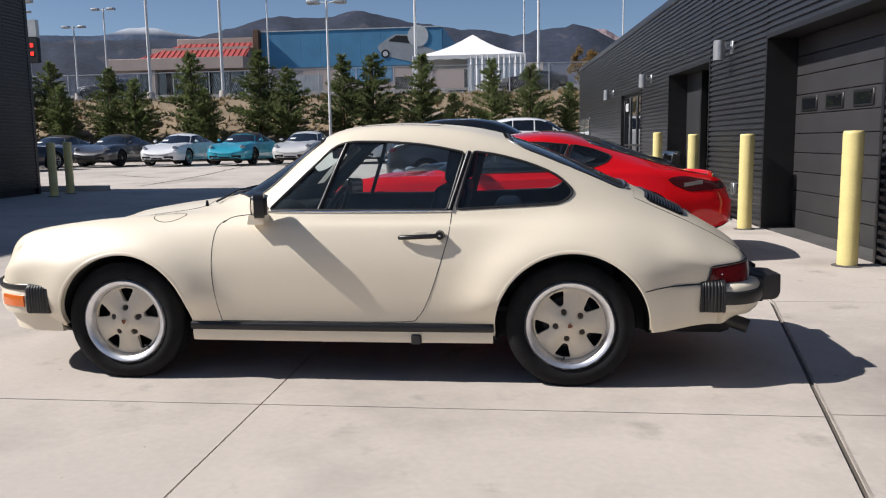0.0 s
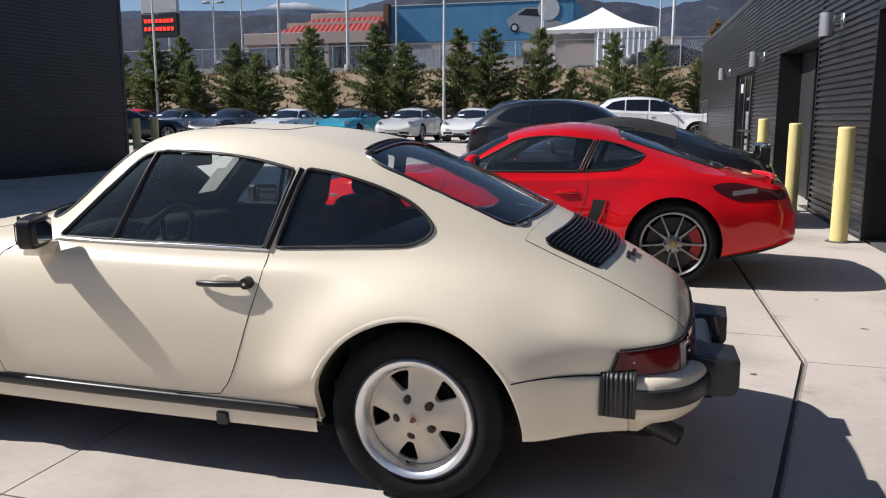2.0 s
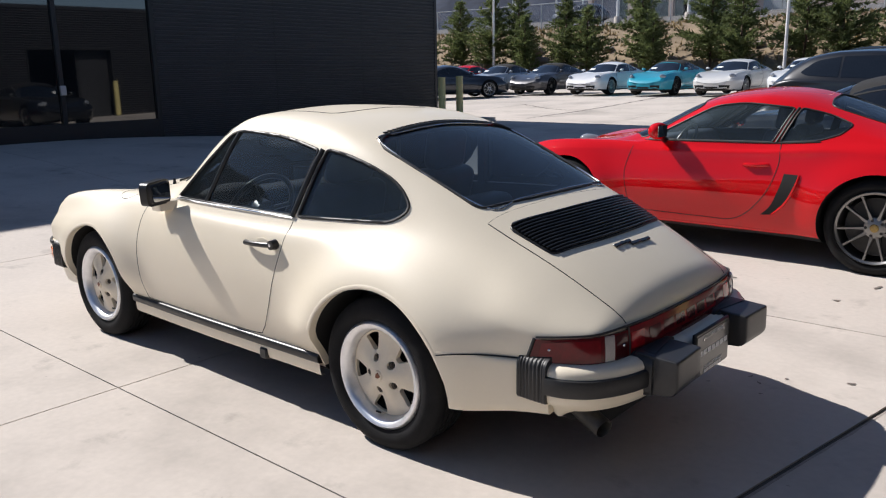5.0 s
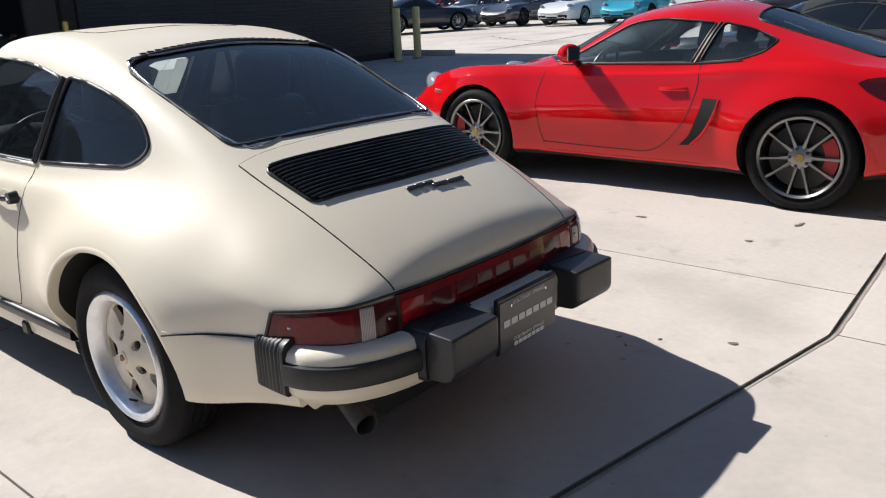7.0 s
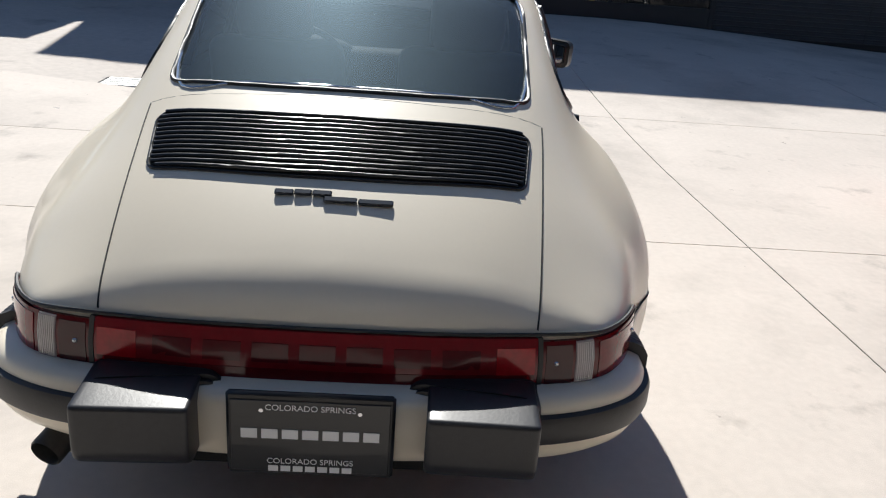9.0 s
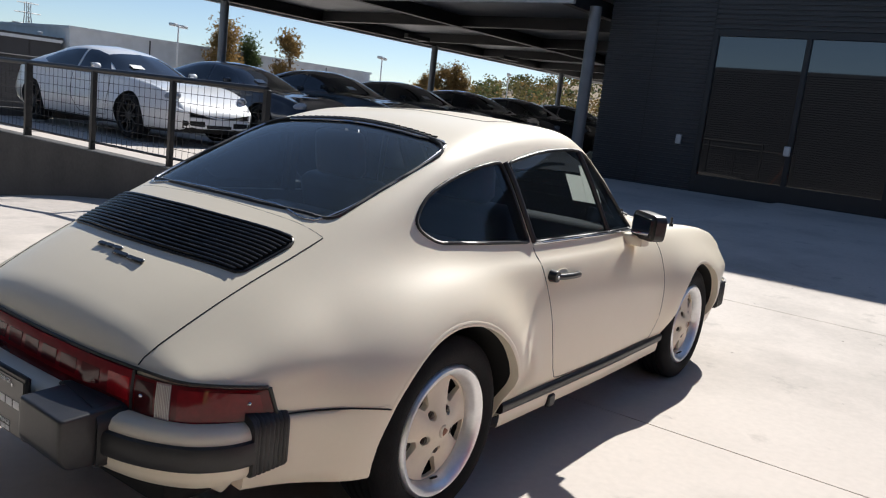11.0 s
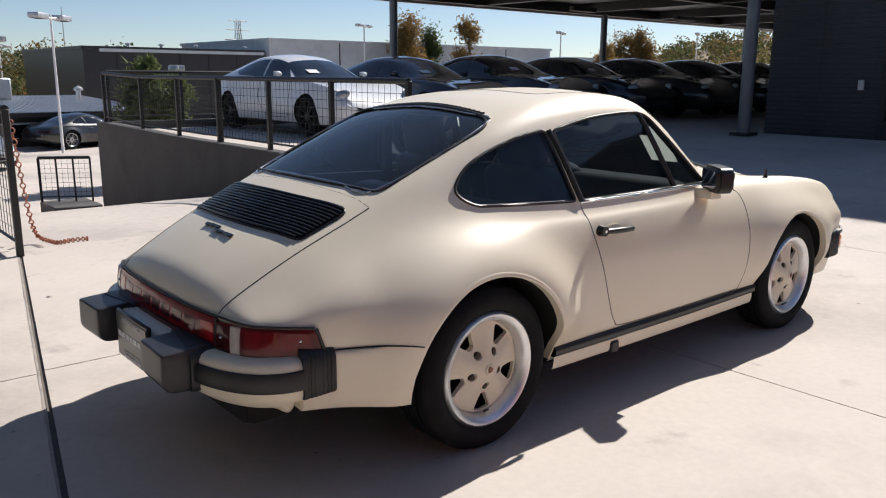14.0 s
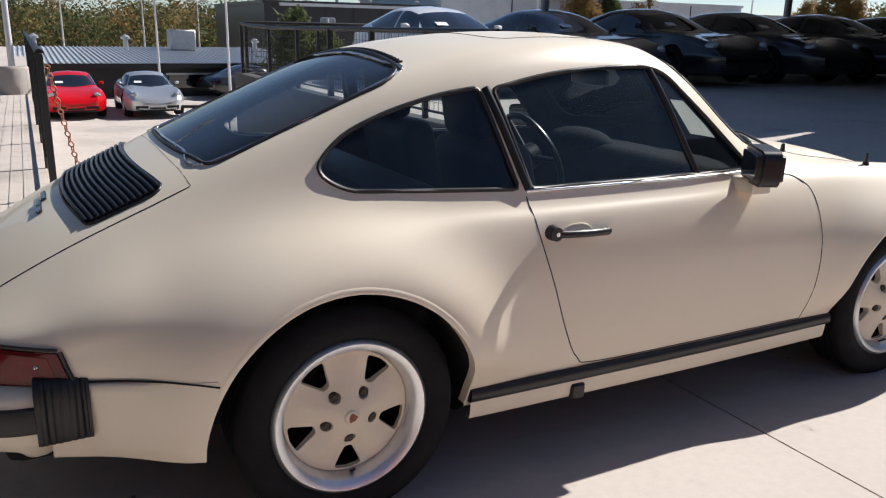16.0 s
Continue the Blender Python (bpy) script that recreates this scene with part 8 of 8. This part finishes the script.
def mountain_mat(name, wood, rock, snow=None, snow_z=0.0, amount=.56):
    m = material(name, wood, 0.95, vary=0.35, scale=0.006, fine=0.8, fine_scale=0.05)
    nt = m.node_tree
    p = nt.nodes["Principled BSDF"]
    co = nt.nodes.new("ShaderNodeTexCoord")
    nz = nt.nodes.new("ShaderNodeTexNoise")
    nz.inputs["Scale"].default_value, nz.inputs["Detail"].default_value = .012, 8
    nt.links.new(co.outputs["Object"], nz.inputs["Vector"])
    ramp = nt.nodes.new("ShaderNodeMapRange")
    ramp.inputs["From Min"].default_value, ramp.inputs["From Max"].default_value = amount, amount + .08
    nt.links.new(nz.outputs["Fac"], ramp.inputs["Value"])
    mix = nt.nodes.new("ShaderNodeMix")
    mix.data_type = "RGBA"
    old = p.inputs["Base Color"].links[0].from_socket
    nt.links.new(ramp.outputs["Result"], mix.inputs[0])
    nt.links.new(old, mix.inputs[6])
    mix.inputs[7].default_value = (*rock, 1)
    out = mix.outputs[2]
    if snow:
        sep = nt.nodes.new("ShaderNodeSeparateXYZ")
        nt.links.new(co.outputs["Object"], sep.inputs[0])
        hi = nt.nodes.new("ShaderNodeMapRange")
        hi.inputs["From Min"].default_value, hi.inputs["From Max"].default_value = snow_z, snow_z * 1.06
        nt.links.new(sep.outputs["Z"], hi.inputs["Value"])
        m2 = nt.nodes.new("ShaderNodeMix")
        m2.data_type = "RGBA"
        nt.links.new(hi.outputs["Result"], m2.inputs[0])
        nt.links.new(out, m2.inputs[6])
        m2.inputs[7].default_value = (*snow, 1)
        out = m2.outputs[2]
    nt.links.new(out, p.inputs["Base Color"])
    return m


# both wooded ridges carry blue distance haze in their base colours, the far one more
MOUNT_NEAR = mountain_mat("hazy wooded mountain", (0.024, 0.034, 0.060), (0.06, 0.060, 0.078), None, 0, .60)
MOUNT_FAR = mountain_mat("far haze-blue mountain", (0.060, 0.090, 0.150), (0.10, 0.12, 0.17), (0.62, 0.66, 0.72), 520, .66)
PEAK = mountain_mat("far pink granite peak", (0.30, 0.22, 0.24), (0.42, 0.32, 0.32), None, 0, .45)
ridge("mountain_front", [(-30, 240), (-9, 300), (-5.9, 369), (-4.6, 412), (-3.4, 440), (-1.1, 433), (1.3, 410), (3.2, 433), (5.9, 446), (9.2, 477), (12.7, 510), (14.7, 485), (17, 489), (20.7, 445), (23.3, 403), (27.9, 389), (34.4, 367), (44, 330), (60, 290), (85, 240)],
      2500, 700, MOUNT_NEAR, "dark hazy wooded mountain ridge", .14, 3.1)
ridge("mountain_back", [(16, 420), (20, 490), (23.3, 524), (24.4, 537), (26.1, 560), (27.4, 551), (29.3, 514), (32.8, 506), (40, 480), (56, 440), (80, 400)], 3600, 500, MOUNT_FAR, "far haze-blue mountain with a snow-covered crest", .05, 8.7)
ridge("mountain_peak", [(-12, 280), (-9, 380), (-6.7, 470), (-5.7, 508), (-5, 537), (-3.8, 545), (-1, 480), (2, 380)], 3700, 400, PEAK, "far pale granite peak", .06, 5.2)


# ---- the south: lower lot, sheds, woods ----
def low_shed():
    b = thing("low_shed", "black low building with a ribbed metal roof", "building", kind="structure")
    part("wall", box(bmesh.new(), -9.6, 1.9, -42, -31.5, -2.2, -.20), METAL_FRAME, b)
    rf = bmesh.new()
    n = 60
    prof = []
    for k in range(n):
        x = -9.9 + 12.1 * k / n
        prof += [(x, 0), (x + .05, .05), (x + .09, .05), (x + .14, 0)]
    a = [rf.verts.new((x, -31.0, -.18 + z)) for x, z in prof]
    c = [rf.verts.new((x, -42.5, .17 + z)) for x, z in prof]
    for i in range(len(prof) - 1):
        rf.faces.new((a[i], a[i + 1], c[i + 1], c[i]))
    part("roof", rf, SHED_ROOF, b, smooth=0)
    part("eave", box(bmesh.new(), -9.9, 2.2, -31.06, -30.98, -.34, -.16), METAL_FRAME, b)
    part("window", box(bmesh.new(), -6.2, -3.4, -31.50, -31.44, -1.15, -.62), DARK_GLASS, b)
    part("window_frame", box(bmesh.new(), -6.3, -3.3, -31.47, -31.42, -.62, -.55), GALV, b)
    u = box(bmesh.new(), -6.0, -4.8, -40.5, -39.2, .12, 1.10, .05)
    part("roof_unit", u, GALV, b)
    for x, y, z in ((-2.8, -40, .10), (1.2, -40, .10), (-8.6, -38, .02)):
        v = lathe(bmesh.new(), [(.12, 0), (.12, .5), (.22, .52), (.22, .62), (.001, .75)], 14, "z")
        part("roof_vent", v, GALV, b, smooth=50, m=pose(x, y, z))
    return b


SHED_ROOF = material("ribbed zinc roof", (0.42, 0.44, 0.46), 0.5, 0.4, vary=0.12, scale=1.0)
low_shed()


def far_block(name, label, x0, x1, y0, y1, z0, z1, mat, joints=0):
    b = thing(name, label, "building", kind="structure")
    part("wall", box(bmesh.new(), x0, x1, y0, y1, z0, z1), mat, b)
    part("parapet", box(bmesh.new(), x0 - .1, x1 + .1, y0 - .1, y1 + .1, z1, z1 + .18), mat, b)
    for k in range(1, joints):
        x = x0 + (x1 - x0) * k / joints
        part("panel_joint", box(bmesh.new(), x - .04, x + .04, y1, y1 + .03, z0, z1), METAL_FRAME, b)
    return b


far_block("black_hall", "large flat black metal hall", -22.6, -11.3, -59.5, -46, -3, 2.70, METAL_BLACK, 6)
hb = thing("hall_roof_edge", "pale roof edge with vents on the black hall", "roof", kind="structure")
part("roof_edge", box(bmesh.new(), -22.6, -12.2, -46.0, -45.85, 2.57, 2.75), PALE_PAINT, hb)
for x in (-21.5, -18.2, -16, -14):
    part("roof_vent", lathe(bmesh.new(), [(.08, 0), (.08, .1), (.16, .12), (.16, .2), (.001, .26)], 12, "z"), GALV, hb, m=pose(x, -46.4, 2.88))
far_block("white_hall", "pale panelled flat-roofed hall", -50, -22.9, -60, -45.6, -3, 3.5, PALE_PAINT, 5)
far_block("white_block", "pale flat-roofed block", -60, -50, -56, -44, -3, 2.8, PALE_PAINT, 2)
lamp_post(-4.98, -27.7, 4.75, 2, .055, "slim white lamp post with two flat heads in the lower lot", False, 45, -1.45)
lamp_post(-2.65, -28.6, 4.0, 1, .05, "slim white lamp post in the lower lot", False, 0, -1.45)
lamp_post(1.95, -14.5, 5.2, 2, .06, "slim white lamp post on the terrace", True, 20, 0)
lamp_post(-5.5, -18.2, 3.0, 1, .05, "short white lamp post behind the deck", False, 70, -1.45)
for x, y, h in ((-30, -45, 7.3), (-45, -40, 7.2), (-66.9, -42, 8.0), (-1, -62, 5.5), (-7, -66, 6), (-12, -70, 6), (-16, -74, 5.6)):
    lamp_post(x, y, h, 2, .08, "distant white lamp post with two flat heads", False, 30, -2.5)
leafy(41, 3.1, 1.7, pose(-4.75, -17.8, -1.45), NEEDLE, "small pine beside the deck railing", "pine_tree", "", 3000, .22)
for k, (x, y, h, w, leaf, lab) in enumerate(((-32.5, -43.5, 5.5, 2.0, GOLD_LEAF, "golden autumn tree behind the canopy"), (-36.1, -45.5, 4.7, 2.0, GREEN_LEAF, "green tree behind the pale hall"),
                                             (-36.4, -41.0, 5.2, 2.0, GOLD_LEAF, "golden autumn tree behind the parked saloons"), (-59.5, -45, 5.9, 2.0, GOLD_LEAF, "narrow golden autumn tree"),
                                             (-61.3, -44.2, 5.8, 2.2, GOLD_LEAF, "small golden autumn tree"), (-52, -41, 3.9, 2.0, GOLD_LEAF, "small golden autumn tree"))):
    leafy(60 + k, h + 2.5, w, pose(x, y, -3.0), leaf, lab, group="autumn trees", n=9000, size=.26)


def pylon():
    x, y = -170, -350
    p = thing("pylon", "distant grey lattice power pylon", "pylon")
    bm = bmesh.new()
    for sx, sy in ((-1, -1), (1, -1), (1, 1), (-1, 1)):
        rod(bm, (x + sx * 3.5, y + sy * 3.5, -6), (x + sx * .9, y + sy * .9, 20), .22, seg=4)
        rod(bm, (x + sx * .9, y + sy * .9, 20), (x + sx * .9, y + sy * .9, 26), .2, seg=4)
    for k in range(7):
        z0, z1 = -6 + 4.4 * k, -6 + 4.4 * (k + 1)
        w0, w1 = 3.5 - 2.6 * min(1, k / 6), 3.5 - 2.6 * min(1, (k + 1) / 6)
        rod(bm, (x - w0, y + w0, z0), (x + w1, y + w1, z1), .12, seg=4)
        rod(bm, (x + w0, y + w0, z0), (x - w1, y + w1, z1), .12, seg=4)
    part("tower", bm, GALV, p, smooth=0)
    for z, w in ((17, 6.5), (21.5, 5.5), (25.5, 4.5)):
        part("cross_arm", rod(bmesh.new(), (x - w, y, z), (x + w, y, z), .2, seg=4), GALV, p)
    m = thing("mast", "thin distant radio mast", "mast")
    part("pole", rod(bmesh.new(), (-80, -300, -6), (-80, -300, 24), .25, .12, 6), GALV, m)


pylon()


WOOD_GREEN = material("dull green woodland", (0.075, 0.095, 0.036), 0.9, vary=0.5, scale=0.2, fine=0.9, fine_scale=1.2)
WOOD_GOLD = material("russet and gold woodland", (0.24, 0.155, 0.06), 0.9, vary=0.5, scale=0.2, fine=0.9, fine_scale=1.2)
for leaf in (WOOD_LEAF, WOOD_GREEN, WOOD_GOLD):
    leaf_light(leaf, .35)


def hill_z(b, d):
    """The rolling ground to the south, which rises towards the west."""
    return -8.5 + .026 * min(300, max(0, d - 200)) + 31 * smoothstep((b - 44) / 26) * min(1, max(0, d - 200) / 230)


def woods():
    """Far autumn woodland round the south, as crowns of small leaves on rolling ground."""
    rng = random.Random(77)
    V, F, M = [], [], []

    def crown(x, y, z, h, w, n, leaf):
        k = rng.choice((0, 0, 0, 1, 1, 2))
        lobes = [(Vector((rng.gauss(0, .22) * w, rng.gauss(0, .22) * w, h * rng.uniform(.22, .85))), rng.uniform(.16, .30) * w) for _ in range(7)]
        for _ in range(n):
            c, r = lobes[rng.randrange(7)]
            d = Vector((rng.gauss(0, 1), rng.gauss(0, 1), rng.gauss(0, .9))).normalized()
            p = Vector((x, y, z)) + c + d * r * rng.uniform(.75, 1.05)
            u = d.cross(Vector((rng.uniform(-1, 1), rng.uniform(-1, 1), rng.uniform(-1, 1)))).normalized() * leaf * rng.uniform(.6, 1.2)
            v = (d + u.cross(d).normalized() * rng.uniform(.4, 1.6)).normalized() * leaf * rng.uniform(.5, 1.1)
            q = len(V)
            V.extend((p - u, p - v * .6, p + u * .8, p + v))
            F.append((q, q + 1, q + 2, q + 3))
            M.append(k)
    for _ in range(460):
        x, y = rng.uniform(-28, 45), rng.uniform(-150, -72)
        crown(x, y, -4.1 + .02 * (-y - 72), rng.uniform(5, 9.3), rng.uniform(4, 8), 330, .20)
    for _ in range(1000):
        b, d = rng.uniform(-12, 88), rng.uniform(230, 470)
        x, y = -math.sin(radians(b)) * d, -math.cos(radians(b)) * d
        crown(x, y, hill_z(b, d) - .5, rng.uniform(6, 10.5), rng.uniform(7, 13), 90, .75)
    me = mesh_from("woodland", V, F, WOOD_LEAF)
    me.materials.append(WOOD_GREEN)
    me.materials.append(WOOD_GOLD)
    me.polygons.foreach_set("material_index", M)
    return tagged(new("woodland", me), "mixed olive and golden autumn woodland on low hills", "woods", kind="stuff")


woods()
hill = bmesh.new()
rows = []
for j, d in enumerate((180, 230, 280, 330, 380, 430, 520, 700)):
    rows.append([hill.verts.new((-math.sin(radians(b)) * d, -math.cos(radians(b)) * d, hill_z(b, d) - (0 if d < 600 else 12))) for b in range(-20, 101, 4)])
for a, b in zip(rows, rows[1:]):
    for i in range(len(a) - 1):
        hill.faces.new((a[i], a[i + 1], b[i + 1], b[i]))
bmesh.ops.recalc_face_normals(hill, faces=hill.faces)
solid("hill", hill, DIRT, "low dry hill under the far woods", "hill", kind="structure", smooth=60)


# ---- small things on the ground ----
def chain():
    c = thing("safety_chain", "rusty pinkish chain hanging from the fence post to the ground", "chain")
    V = [(1.62, -3.78, 1.0), (1.57, -3.92, .72), (1.51, -4.08, .42), (1.45, -4.22, .15), (1.40, -4.28, .03), (1.37, -4.10, .02), (1.33, -3.97, .02), (1.22, -4.0, .02), (1.10, -3.99, .02)]
    pts = [Vector(p) for p in curve_through(V, 7)]
    for i, (a, b) in enumerate(zip(pts, pts[1:])):
        ln = bmesh.new()
        L = (b - a).length * .75
        oval = [Vector((L * .72 * math.cos(t), .018 * math.sin(t), 0)) for t in np.linspace(0, 2 * math.pi, 11)[:-1]]
        q = (b - a).to_track_quat("X", "Z").to_matrix().to_4x4() @ Matrix.Rotation(radians(90 * (i % 2)), 4, "X")
        tube(ln, [(a + b) / 2 + (q @ p) for p in oval], .0055, True, 5)
        part("chain_link", ln, RUST, c, smooth=60)


RUST = material("rusted pink-painted chain", (0.40, 0.16, 0.10), 0.7, 0.2, vary=0.4, scale=30)
chain()
leafy(90, 2.9, 2.6, pose(5.0, 60, ground_z(5.0, 60)), GOLD_LEAF, "golden bush behind the chain-link fence", "bush", "", 3000, .2)
